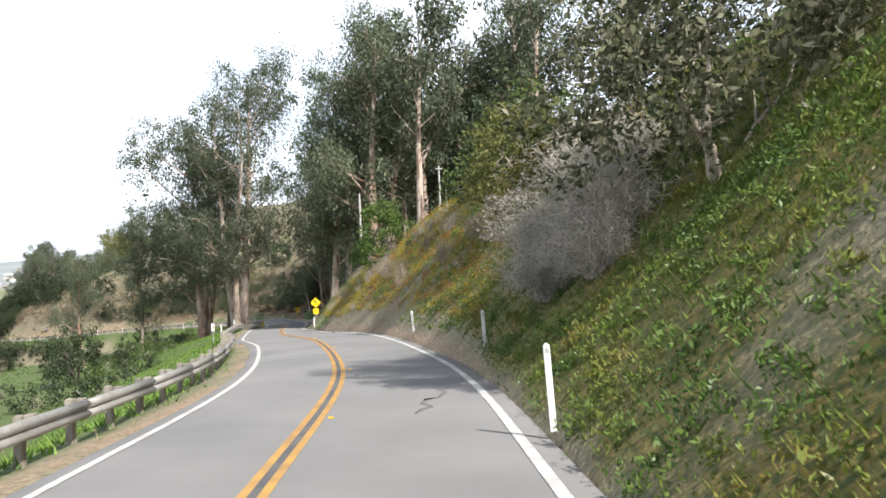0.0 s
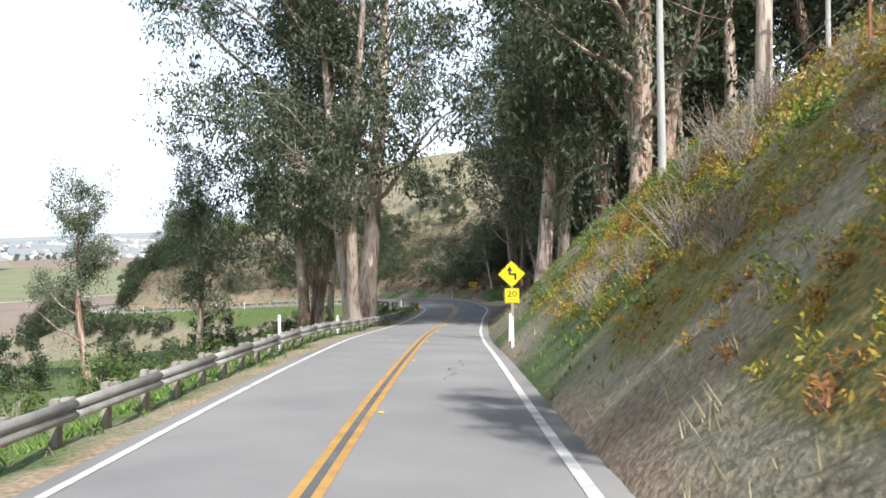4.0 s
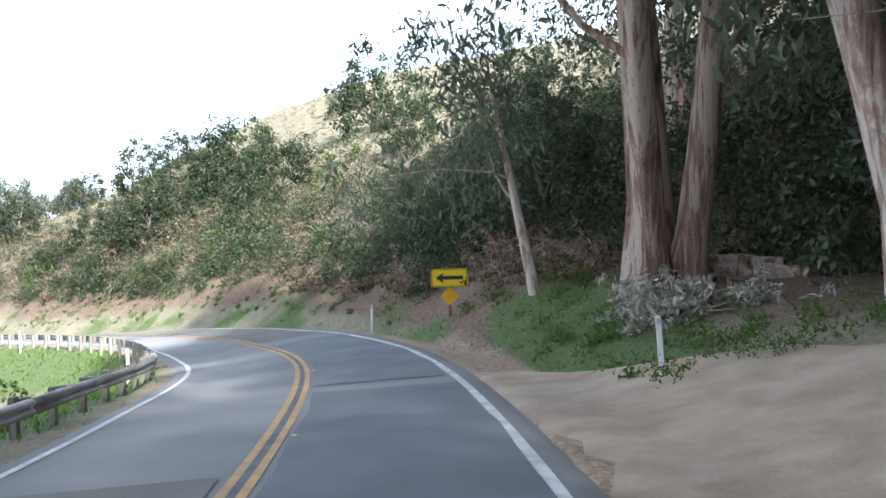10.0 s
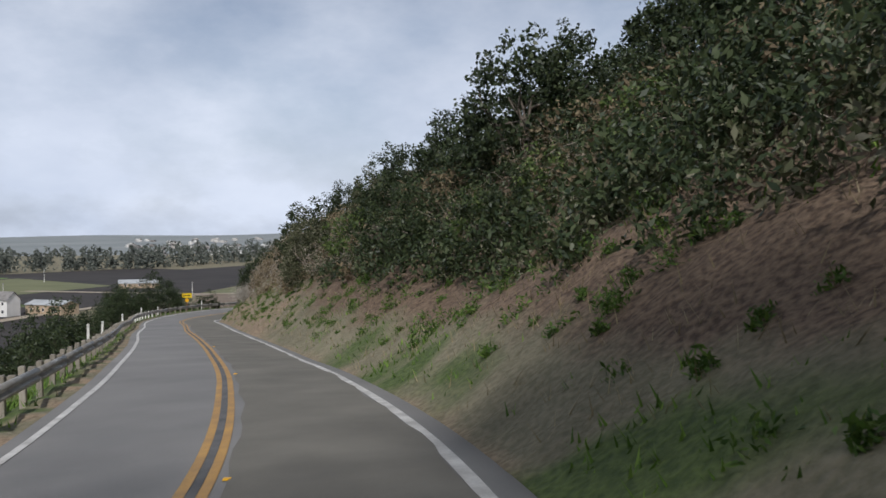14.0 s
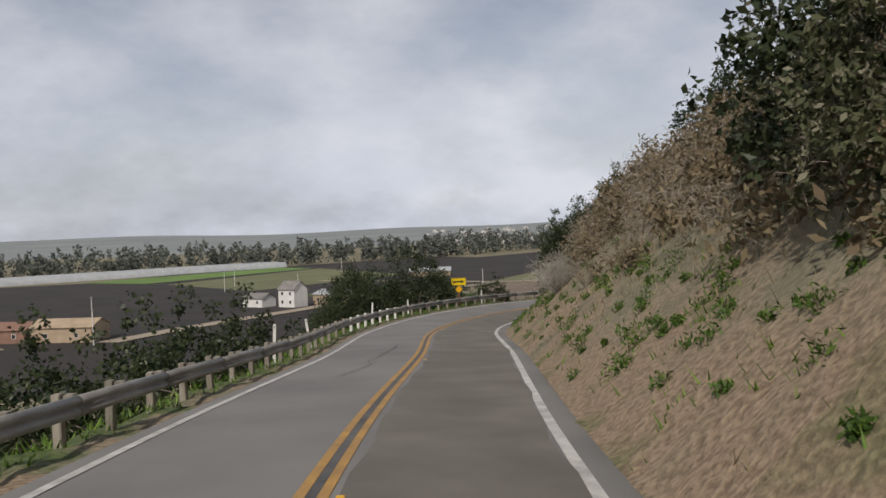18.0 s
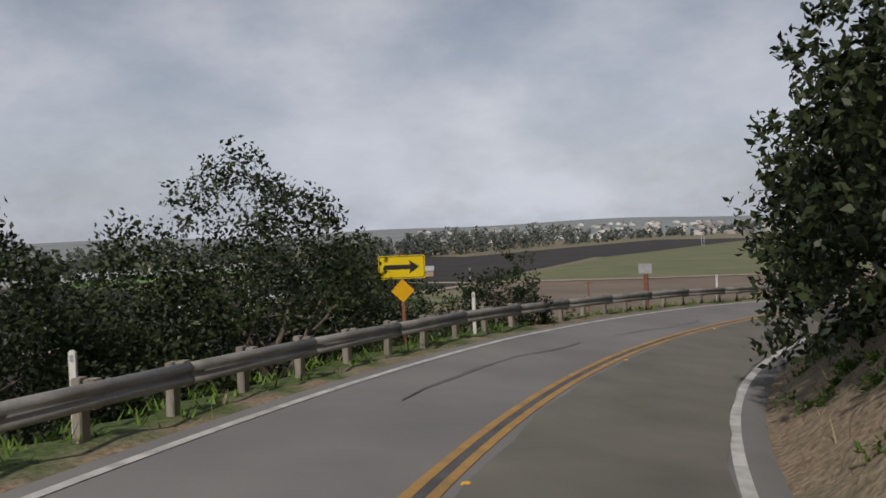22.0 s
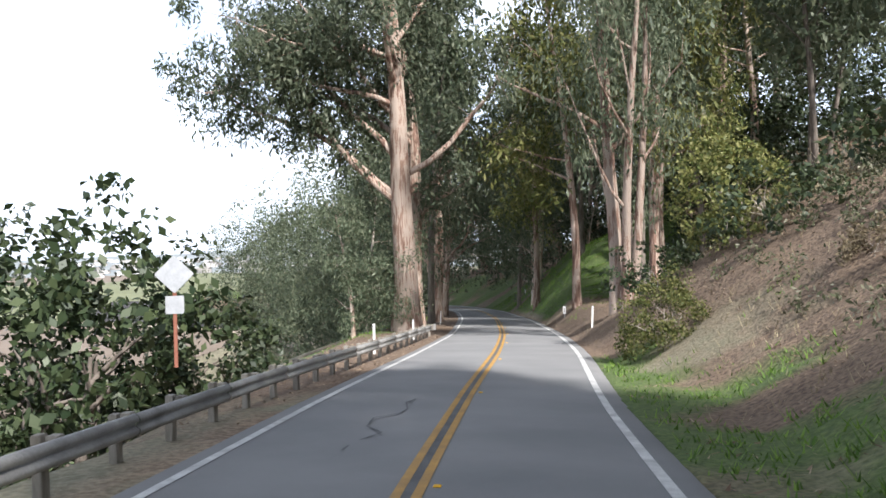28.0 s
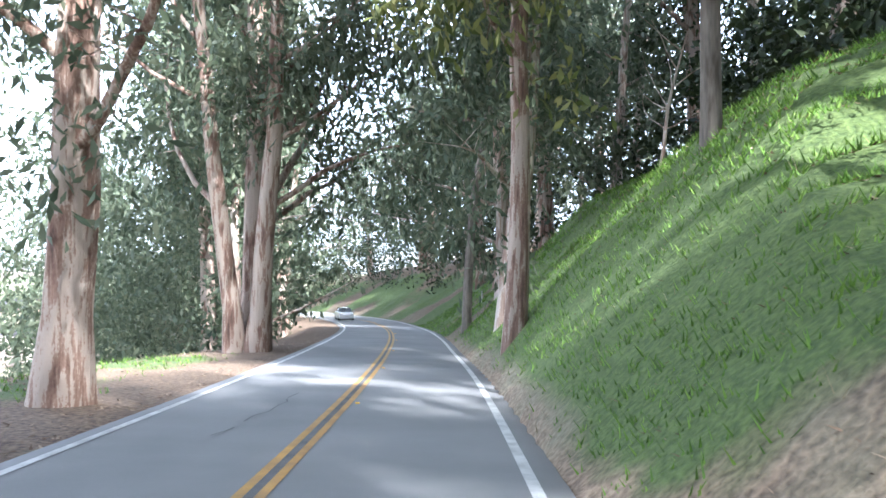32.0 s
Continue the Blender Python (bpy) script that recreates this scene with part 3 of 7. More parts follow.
def cover(x, y):
    """How much fresh grass, ice plant, bare soil and leaf litter the ground carries at x, y."""
    i, n = road_frame(x, y)
    s, r = LS[i], n - key(LS[i], RIGHT_EDGE)
    a, b, c = wave(x, y, 5, 1), wave(x, y, 2.2, 6), wave(x, y, 0.9, 8)
    right = r > 0
    band = lambda lo, hi, soft=6.0: np.clip((s - lo) / soft, 0, 1) * np.clip((hi - s) / soft, 0, 1)
    grass, ice, soil, litter = (np.zeros_like(s) for _ in range(4))
    ice = np.where(right, band(-60, 72) * np.clip((r - key(s, [(14, 0.2), (22, 1.1), (70, 1.0)])) / 0.8, 0, 1) * np.clip((16 - r) / 6, 0, 1) * np.clip(key(s, [(24, 0.85), (40, 0.62)]) + 0.6 * b + 0.3 * a, 0, 1), ice)
    dead = np.where(right, band(24, 76, 10) * np.clip(0.6 - 0.6 * b, 0, 1), 0)
    grass = np.where(right, np.maximum.reduce([
        band(55, 88) * np.clip(0.5 + 0.8 * a - 0.04 * r, 0, 1),
        band(99, 114, 3) * np.clip((r - 0.8) / 1, 0, 1) * np.clip(1.5 - 0.12 * r + 0.4 * a, 0, 1),
        band(122, 133, 3) * np.clip((r - 1.6) / 0.6, 0, 1) * np.clip(1.9 - 0.3 * r + 0.5 * a, 0, 1),
        band(130, 142, 4) * np.clip((r - 0.6) / 0.6, 0, 1) * np.clip(0.9 - 0.3 * r + 0.6 * b, 0, 1),
        band(139, 168) * np.clip(0.45 - 0.13 * r + 0.5 * b + 0.3 * c, 0, 0.7),
        band(162, 216) * np.clip(0.15 - 0.04 * r + 0.3 * b + 0.3 * c, 0, 0.35),
        band(222, 250) * np.clip(0.9 - 0.25 * r + 0.5 * b, 0, 1),
        band(256, 287) * np.clip(1.0 - 0.2 * r + 0.6 * b, 0, 1),
        np.clip((s + 0.3 * r - 313.5) / 2, 0, 1) * np.clip((350 - s) / 4, 0, 1) * np.clip((r - 0.4) / 1, 0, 1) * np.clip((15 - r) / 3, 0, 1) * np.clip(1.3 + 0.5 * a, 0, 1),
        band(297, 308, 3) * np.clip((r - 0.8) / 1, 0, 1) * np.clip((7.5 - r) / 3, 0, 1) * np.clip(0.3 * b, 0, 0.25),
        band(306, 322, 3) * np.clip(0.5 * b, 0, 0.3) * np.clip((8 - r) / 3, 0, 1),
        band(350, 470) * np.clip(0.6 + 0.9 * a, 0, 1) * np.clip((14 - r) / 4, 0, 1)]), grass)
    soil = np.where(right, np.maximum.reduce([
        np.clip(key(s, [(14, 1.0), (22, 1.5), (70, 1.4), (80, 1.2)]) - r / 0.9, 0, 1) * 0.7,
        band(121, 138, 4) * np.clip(2.3 - r, 0, 1) * 0.95,
        band(114, 122.5, 2) * np.clip((7 - r) / 2, 0, 1),
        band(294, 322, 4) * np.clip(0.25 - 0.9 * b + 0.4 * a, 0, 0.8) * np.clip((12 - r) / 4, 0, 1),
        band(170, 225) * np.clip(0.62 - 0.08 * r + 0.3 * b, 0, 1)]), soil)
    litter = np.where(right, np.maximum.reduce([
        band(84, 112) * np.clip(0.55 - 0.4 * a, 0, 1),
        band(112, 150) * np.clip((r - 4) / 4, 0, 1) * np.clip(1.3 - r / 30, 0, 1) * (1 - band(114.5, 124, 2) * (r < 8)),
        band(130, 180, 8) * np.clip((r - 1.2) / 2, 0, 1) * np.clip(0.75 - 0.3 * b, 0, 1) * np.clip(1.4 - r / 25, 0, 1),
        band(127, 150, 4) * np.clip((r - 1.0) / 1.0, 0, 1) * np.clip(0.95 - r / 40 + 0.2 * b, 0, 1),
        band(215, 300) * np.clip(0.6 + 0.5 * a + r * 0.03, 0, 1) * np.clip((50 - r) / 10, 0, 1),
        band(280, 312, 4) * np.clip(1.2 - 0.03 * r, 0, 1),
        band(300, 470) * np.clip(0.35 + r * 0.07, 0, 1) * np.clip((50 - r) / 10, 0, 1)]), litter)
    litter = np.maximum(litter, 0.45 * dead * (1 - ice))
    l = -n - key(s, LEFT_EDGE)
    left = l > 0
    grass = np.where(left, np.maximum.reduce([
        band(-60, 150) * np.clip((l - 0.8) / 1.0, 0, 1) * np.clip(0.92 + 0.2 * b * a - 0.002 * l, 0, 1),
        band(140, 262) * np.clip((l - 0.8) / 0.6, 0, 1) * np.clip(1.2 - l / 7 + 0.4 * a, 0, 1),
        band(296, 340) * np.clip(0.4 + 1.0 * a, 0, 1) * np.clip((l - 2) / 2, 0, 1)]), grass)
    soil = np.where(left, np.maximum(soil, np.clip(1.1 - l / 1.3, 0, 1) * 0.9), soil)
    soil = np.where(left & (s < 62), np.maximum(soil, np.clip((l - 9) / 3, 0, 1) * np.clip((24 - l) / 6, 0, 1)), soil)
    litter = np.where(left & (s > 255) & (l < 30), np.clip(1.1 - (l - 1) / 18, 0, 1) * np.clip((s - 262) / 20, 0, 1), litter)
    return np.stack([grass, ice, soil, litter], -1)


att = ground.data.color_attributes.new("cover", "FLOAT_COLOR", "POINT")
att.data.foreach_set("color", cover(GX.ravel(), GY.ravel()).astype(np.float32).ravel())


def ground_material():
    m, t, p, link = nodes_of("open_ground")
    at = t.nodes.new("ShaderNodeVertexColor")
    at.layer_name = "cover"
    sep = t.nodes.new("ShaderNodeSeparateColor")
    link(at.outputs["Color"], sep.inputs[0])
    geo = t.nodes.new("ShaderNodeNewGeometry")
    big, mid, small = (t.nodes.new("ShaderNodeTexNoise") for _ in range(3))
    for n, s, d in ((big, 0.06, 5), (mid, 0.8, 5), (small, 9.0, 6)):
        n.inputs["Scale"].default_value, n.inputs["Detail"].default_value = s, d
        link(geo.outputs["Position"], n.inputs["Vector"])

    def ramp(source, lo, hi, a=0.35, b=0.65):
        r = t.nodes.new("ShaderNodeValToRGB")
        e = r.color_ramp.elements
        e[0].position, e[0].color, e[1].position, e[1].color = a, (*lo, 1), b, (*hi, 1)
        link(source.outputs["Fac"], r.inputs["Fac"])
        return r.outputs["Color"]

    def blend(fac, a, b):
        x = t.nodes.new("ShaderNodeMix")
        x.data_type = "RGBA"
        link(fac, x.inputs[0]), link(a, x.inputs[6]), link(b, x.inputs[7])
        return x.outputs[2]

    def rough_edge(fac, noise_node):
        a = t.nodes.new("ShaderNodeMath")
        a.operation = "MULTIPLY_ADD"
        a.inputs[1].default_value = 0.7
        link(noise_node.outputs["Fac"], a.inputs[0])
        link(fac, a.inputs[2])
        b = t.nodes.new("ShaderNodeMapRange")
        b.inputs[1].default_value, b.inputs[2].default_value = 0.62, 0.95
        link(a.outputs[0], b.inputs[0])
        return b.outputs[0]

    dry = blend(big.outputs["Fac"], ramp(mid, (0.14, 0.125, 0.075), (0.27, 0.24, 0.155)), ramp(small, (0.12, 0.115, 0.065), (0.30, 0.265, 0.18)))
    c = blend(rough_edge(sep.outputs["Blue"], mid), dry, ramp(small, (0.19, 0.135, 0.085), (0.365, 0.275, 0.185)))
    c = blend(rough_edge(at.outputs["Alpha"], mid), c, ramp(small, (0.075, 0.048, 0.031), (0.225, 0.157, 0.102)))
    c = blend(rough_edge(sep.outputs["Green"], mid), c, ramp(small, (0.055, 0.080, 0.020), (0.22, 0.165, 0.045)))
    c = blend(rough_edge(sep.outputs["Red"], mid), c, ramp(small, (0.048, 0.078, 0.018), (0.11, 0.15, 0.04)))
    link(c, p.inputs["Base Color"])
    p.inputs["Roughness"].default_value = 0.95
    b = t.nodes.new("ShaderNodeBump")
    b.inputs["Strength"].default_value, b.inputs["Distance"].default_value = 0.9, 0.07
    link(small.outputs["Fac"], b.inputs["Height"])
    link(b.outputs["Normal"], p.inputs["Normal"])
    return m


M_ground = ground_material()
ground.data.materials.append(M_ground)


def bank_foot():
    """The foot of the bank right of the road: a finer strip of ground that follows the road's edge."""
    u = np.linspace(0, len(LX) - 1, 2 * len(LX) - 1)
    at = lambda a: np.interp(u, np.arange(len(a)), a)
    x0, y0, tx, ty, s = at(LX), at(LY), at(TX), at(TY), at(LS)
    r = np.array([0.28, 0.40, 0.55, 0.75, 1.0, 1.3, 1.65, 2.05, 2.5, 3.0, 3.5, 4.1, 4.8])
    n = key(s, RIGHT_EDGE)[:, None] + r[None]
    x, y = x0[:, None] + n * ty[:, None], y0[:, None] - n * tx[:, None]
    z = ground_z(x, y) + 0.02
    z[:, 0] -= 0.10
    z[:, -1] -= 0.10
    v = np.stack([x, y, z], -1).reshape(-1, 3)
    g = np.arange(len(v)).reshape(n.shape)
    f = np.stack([g[:-1, :-1], g[:-1, 1:], g[1:, 1:], g[1:, :-1]], -1).reshape(-1, 4)
    ob = smooth(part("bank", (v, f), M_ground))
    a = ob.data.color_attributes.new("cover", "FLOAT_COLOR", "POINT")
    a.data.foreach_set("color", cover(v[:, 0], v[:, 1]).astype(np.float32).ravel())
    return tagged(ob, "foot of the roadside bank with soil, grass and straw", "bank", kind="structure")


bank_foot()


# ---- road ----
def ribbon(offsets, lift, lo=-58, hi=436, thick=0.0):
    """A strip along the road between the offsets from its centre (functions of y or numbers), lift above it."""
    k = np.where((LS >= lo) & (LS <= hi))[0]
    s = LS[k]
    rows = []
    for o, e in offsets:
        o = o(s) if callable(o) else np.full(len(k), float(o))
        rows.append(np.stack([LX[k] + o * TY[k], LY[k] - o * TX[k], LZ[k] + LB[k] * np.clip(o, -4.5, 4.5) + lift + e], -1))
    v = np.stack(rows, 1).reshape(-1, 3)
    m, c = len(k), len(offsets)
    g = np.arange(m * c).reshape(m, c)
    return v, np.stack([g[:-1, :-1], g[:-1, 1:], g[1:, 1:], g[1:, :-1]], -1).reshape(-1, 4)


edge_l = lambda s: -key(s, LEFT_EDGE)
edge_r = lambda s: key(s, RIGHT_EDGE)
road = smooth(part("road", ribbon([(lambda s: edge_l(s) - 0.55, -0.16), (lambda s: edge_l(s) - 0.35, -0.005), (edge_l, 0), (-1.6, 0.03), (0, 0.04), (1.6, 0.03), (edge_r, 0), (lambda s: edge_r(s) + 0.4, -0.005), (lambda s: edge_r(s) + 0.6, -0.16)], 0.0), M_asphalt))
tagged(road, "worn grey two-lane asphalt road with tyre-polished lanes", "road", kind="structure")


def mark(name, offsets, material, label, lift=0.045, **k):
    return tagged(smooth(part(name, ribbon(offsets, lift, **k), material)), label, "road marking", kind="structure")


def crown_of(o):
    """Height of the road's camber at offset o."""
    return 0.04 - 0.0125 * np.abs(o)


for side in (-1, 1):
    mark("centre_line", [(side * 0.12 - 0.06, 0.0), (side * 0.12 + 0.06, 0.0)], M_yellow, "yellow half of a double centre line on asphalt", 0.048)
mark("edge_line_right", [(lambda s: edge_r(s) - 0.08, 0), (lambda s: edge_r(s) + 0.08, 0)], M_white, "worn white edge line on asphalt", 0.012)
mark("edge_line_left", [(lambda s: edge_l(s) - 0.07, 0), (lambda s: edge_l(s) + 0.07, 0)], M_white, "worn white edge line on asphalt", 0.012)
mark("centre_seam", [(-0.055, 0), (0.055, 0)], M_patch, "dark crack between the centre lines", 0.046)


def patch(name, s0, s1, n0, n1, material, label, lift=0.060, wave_w=0.0):
    """A patch of newer asphalt with wavering edges."""
    k = np.where((LS >= s0) & (LS <= s1))[0]
    rows = []
    for j, i in enumerate(k):
        out = n1 if n1 is not None else float(key(LS[i], RIGHT_EDGE)) - 0.10
        cols = np.linspace(n0, out, 9)
        w = wave_w * (math.sin(i * 2.7) + math.sin(i * 4.9)) + 0.04 * math.sin(i * 1.7) + 0.03 * math.sin(i * 0.6 + 2)
        e = cols + w * np.array([1, 0.5, 0, 0, 0, 0, 0, -0.5, -1])
        rows.append(np.stack([LX[i] + e * TY[i], LY[i] - e * TX[i], LZ[i] + LB[i] * e + lift - 0.002 + crown_of(e) - 0.04 + 0.003], -1))
    v = np.array(rows).reshape(-1, 3)
    g = np.arange(len(v)).reshape(len(k), 9)
    f = np.stack([g[:-1, :-1], g[:-1, 1:], g[1:, 1:], g[1:, :-1]], -1).reshape(-1, 4)
    return tagged(smooth(part(name, (v, f), material)), label, "road patch", kind="structure")


for s0, s1, n0, n1 in ((85.6, 87.4, 1.1, 1.6), (90.2, 92.6, 1.0, 1.7), (97.2, 98.6, 1.2, 1.75)):
    patch("road_patch", s0, s1, n0, n1, M_patch, "dark asphalt repair patch in the lane", wave_w=0.14)
patch("road_patch", 126.6, 140.0, 0.30, None, M_asphalt_new, "newer blue-grey asphalt lane")
patch("road_patch", 100, 126.5, 0.30, None, M_asphalt_new, "newer blue-grey asphalt lane")
patch("road_patch", 140.2, 236, 0.30, None, M_asphalt_brown, "browner worn asphalt of the uphill lane")
patch("road_patch", 100, 120, -2.95, -0.30, M_asphalt_brown, "browner worn asphalt lane")


# ---- guard rails ----
def rail_profile():
    """The W-beam's section: across, up."""
    return [(0.00, -0.155), (0.035, -0.145), (0.08, -0.10), (0.08, -0.06), (0.015, -0.015), (0.015, 0.015), (0.08, 0.06), (0.08, 0.10), (0.035, 0.145), (0.00, 0.155)]


def guard_rail(s0, s1, off, start_end=False, far_end=False, label=""):
    """A guard rail left of the road from station s0 to s1, off metres beyond the edge line."""
    k = np.where((LS >= s0) & (LS <= s1))[0]
    o = -key(LS[k], LEFT_EDGE) - off
    px, py = LX[k] + o * TY[k], LY[k] - o * TX[k]
    d = np.concatenate([[0], np.cumsum(np.hypot(np.diff(px), np.diff(py)))])
    step = 1.905
    n = int(d[-1] // step)
    at = np.arange(n + 1) * step
    x, y = np.interp(at, d, px), np.interp(at, d, py)
    tx, ty = np.interp(at, d, TX[k]), np.interp(at, d, TY[k])
    z = np.interp(at, d, LZ[k] + LB[k] * np.clip(o, -4.5, 4.5)) - 0.05
    root = thing("guard_rail", float(x[0]), float(y[0]), float(z[0]), label=label, category="guard rail")
    base = Vector((x[0], y[0], z[0]))
    prof = np.array(rail_profile())
    post_bm = box(0.13, 0.18, 1.27, 0, 0, -0.55, 0.012)
    post_me = bpy.data.meshes.new("post")
    post_bm.to_mesh(post_me)
    post_bm.free()
    post_me.materials.append(M_wood_post)
    block_bm = box(0.15, 0.17, 0.36, 0, 0, 0.0, 0.01)
    block_me = bpy.data.meshes.new("spacer_block")
    block_bm.to_mesh(block_me)
    block_bm.free()
    block_me.materials.append(M_wood_post)
    pale_me = post_me.copy()
    pale_me.materials.clear()
    pale_me.materials.append(M_post_white)
    sj = np.interp(at, d, LS[k])
    for j in range(0, n + 1):
        ang = math.degrees(math.atan2(-tx[j], ty[j]))
        right = Vector((ty[j], -tx[j], 0))
        p = Vector((x[j], y[j], z[j])) - base
        po = part("post", pale_me if 194.0 < sj[j] < 201.0 else post_me, None, root, "white painted post" if 194.0 < sj[j] < 201.0 else "")
        po.matrix_basis = Matrix.Translation(p - right * 0.30) @ pose(0, 0, 0.02 * math.sin(j * 2.1), 0, 1.2 * math.sin(j * 1.3), ang)
        bl = part("spacer_block", block_me, None, root)
        bl.matrix_basis = Matrix.Translation(p - right * 0.115 + Vector((0, 0, 0.36))) @ pose(0, 0, 0, 0, 0, ang)
    for j in range(0, n - 1, 2):
        v, e = [], min(j + 2, n)
        for q in range(j, e + 1):
            over = 0.012 if q == j else 0.0
            for a, h in prof:
                v.append((x[q] - base.x + ty[q] * (a - 0.03 + over), y[q] - base.y - tx[q] * (a - 0.03 + over), z[q] - base.z + 0.54 + h))
        m = len(prof)
        g = np.arange(len(v)).reshape(-1, m)
        f = np.stack([g[:-1, :-1], g[:-1, 1:], g[1:, 1:], g[1:, :-1]], -1).reshape(-1, 4)
        b = part("rail_beam", (np.array(v), f), M_galv, root)
        md = b.modifiers.new("thick", "SOLIDIFY")
        md.thickness = 0.004
    for q, want in ((0, start_end), (n, far_end)):
        if want:
            ang = math.degrees(math.atan2(-tx[q], ty[q]))
            e = part("end_piece", box(0.16, 0.42, 0.36, 0.02, 0.12 if q else -0.12, 0.36, 0.03), M_galv, root, "folded steel end shoe")
            e.matrix_basis = Matrix.Translation(Vector((x[q], y[q], z[q])) - base) @ pose(0, 0, 0, 0, 0, ang)
    return root


guard_rail(-12, 106.0, 1.05, far_end=True, label="galvanised W-beam guard rail on weathered timber posts beside the road")
guard_rail(117.4, 299.0, 1.0, start_end=True, far_end=True, label="long galvanised W-beam guard rail on timber posts following the bend")


# ---- signs and marker posts ----
def arrow_left(w, h):
    """A straight arrow that points to -x, in x, z about its middle."""
    return [(-w / 2, 0), (-w / 2 + h * 0.75, h / 2), (-w / 2 + h * 0.66, h * 0.17), (w / 2, h * 0.17), (w / 2, -h * 0.17), (-w / 2 + h * 0.66, -h * 0.17), (-w / 2 + h * 0.75, -h / 2)]


def frame_line(outer, inner, y, thick):
    """A border between two outlines of as many points."""
    bm = bmesh.new()
    a = [bm.verts.new((p[0], y, p[1])) for p in outer]
    b = [bm.verts.new((p[0], y, p[1])) for p in inner]
    n = len(a)
    fs = [bm.faces.new((a[i], a[(i + 1) % n], b[(i + 1) % n], b[i])) for i in range(n)]
    r = bmesh.ops.extrude_face_region(bm, geom=fs)
    for v in r["geom"]:
        if isinstance(v, bmesh.types.BMVert):
            v.co.y -= thick
    bmesh.ops.recalc_face_normals(bm, faces=bm.faces)
    return bm


def bolts(parent, places, y):
    for x, z in places:
        bm = bmesh.new()
        bmesh.ops.create_cone(bm, cap_ends=True, segments=8, radius1=0.012, radius2=0.009, depth=0.01, matrix=Matrix.Translation((x, y - 0.006, z)) @ Matrix.Rotation(radians(90), 4, "X"))
        part("bolt", bm, M_steel, parent)


def lettering(words, size, x, z, y, parent, bold=0.006):
    cu = bpy.data.curves.new("lettering", "FONT")
    cu.body = words
    cu.size, cu.align_x, cu.align_y, cu.extrude, cu.offset = size, "CENTER", "CENTER", 0.001, bold
    tmp = bpy.data.objects.new("lettering", cu)
    me = bpy.data.meshes.new_from_object(tmp)
    bpy.data.objects.remove(tmp)
    ob = part("lettering", me, M_sign_black, parent, "black lettering")
    ob.matrix_basis = pose(x, y, z, 90, 0, 0)
    return ob


def warning_sign(x, y, z, rz):
    """The winding-road diamond with its speed plate, on a timber post."""
    root = thing("warning_sign", x, y, z, rz, label="yellow winding-road sign with a 20 MPH plate on timber", category="road sign")
    part("post", box(0.10, 0.09, 4.0, 0.0, 0.06, -1.6, 0.008), M_wood_post, root)
    c = 1.93
    face = part("diamond", plate(rounded(0.79, 0.79, 0.06, 0, c, 45), 0.006, y=0.0), M_sign_yellow, root)
    part("border", frame_line(rounded(0.755, 0.755, 0.05, 0, c, 45), rounded(0.725, 0.725, 0.045, 0, c, 45), -0.0005, 0.001), M_sign_black, face, "black border")
    arrow = [(0.11, -0.24), (0.20, -0.24), (0.20, 0.0), (0.165, 0.035), (-0.03, 0.035), (-0.03, 0.12), (0.05, 0.12), (-0.075, 0.33), (-0.20, 0.12), (-0.12, 0.12), (-0.12, -0.02), (-0.085, -0.055), (0.11, -0.055)]
    part("winding_arrow", plate([(a, b + c) for a, b in arrow], 0.001, y=-0.0015), M_sign_black, face, "black winding arrow")
    bolts(face, [(0, c + 0.42), (0, c - 0.42)], 0)
    p2 = part("speed_plate", plate(rounded(0.60, 0.60, 0.04, 0, 1.04), 0.006, y=0.0), M_sign_yellow, root)
    part("border", frame_line(rounded(0.57, 0.57, 0.035, 0, 1.04), rounded(0.54, 0.54, 0.03, 0, 1.04), -0.0005, 0.001), M_sign_black, p2, "black border")
    lettering("20", 0.34, 0, 1.10, -0.002, p2, 0.004).scale = (1.25, 1, 1)
    lettering("MPH", 0.125, 0, 0.86, -0.002, p2, 0.0).scale = (1.25, 1, 1)
    bolts(p2, [(0, 1.31), (0, 0.77)], 0)
    return root


def arrow_sign(x, y, z, rz, way, material_post, height=1.35):
    """A wide arrow board over a small amber diamond; way -1 points left."""
    root = thing("arrow_sign", x, y, z, rz, label=("yellow board with black arrow above a small amber diamond"), category="road sign")
    part("post", box(0.09, 0.09, height + 1.1, 0, 0.055, -0.5, 0.008), material_post, root)
    c = height + 0.25
    face = part("arrow_board", plate(rounded(1.22, 0.61, 0.05, 0, c), 0.006), M_sign_yellow, root)
    part("border", frame_line(rounded(1.18, 0.57, 0.045, 0, c), rounded(1.145, 0.535, 0.04, 0, c), -0.0005, 0.001), M_sign_black, face, "black border")
    pts = [(-way * -1 * a if way > 0 else a, b + c) for a, b in arrow_left(0.92, 0.36)]
    if way > 0:
        pts = [(-a, b + c) for a, b in arrow_left(0.92, 0.36)][::-1]
    part("arrow", plate(pts, 0.001, y=-0.0015), M_sign_black, face, "black arrow")
    bolts(face, [(0, c + 0.24), (0, c - 0.24)], 0)
    d = part("diamond", plate(rounded(0.44, 0.44, 0.03, 0, height - 0.37, 45), 0.006), M_sign_amber, root)
    part("border", frame_line(rounded(0.43, 0.43, 0.028, 0, height - 0.37, 45), rounded(0.415, 0.415, 0.025, 0, height - 0.37, 45), -0.0005, 0.001), M_sign_amber, d)
    return root


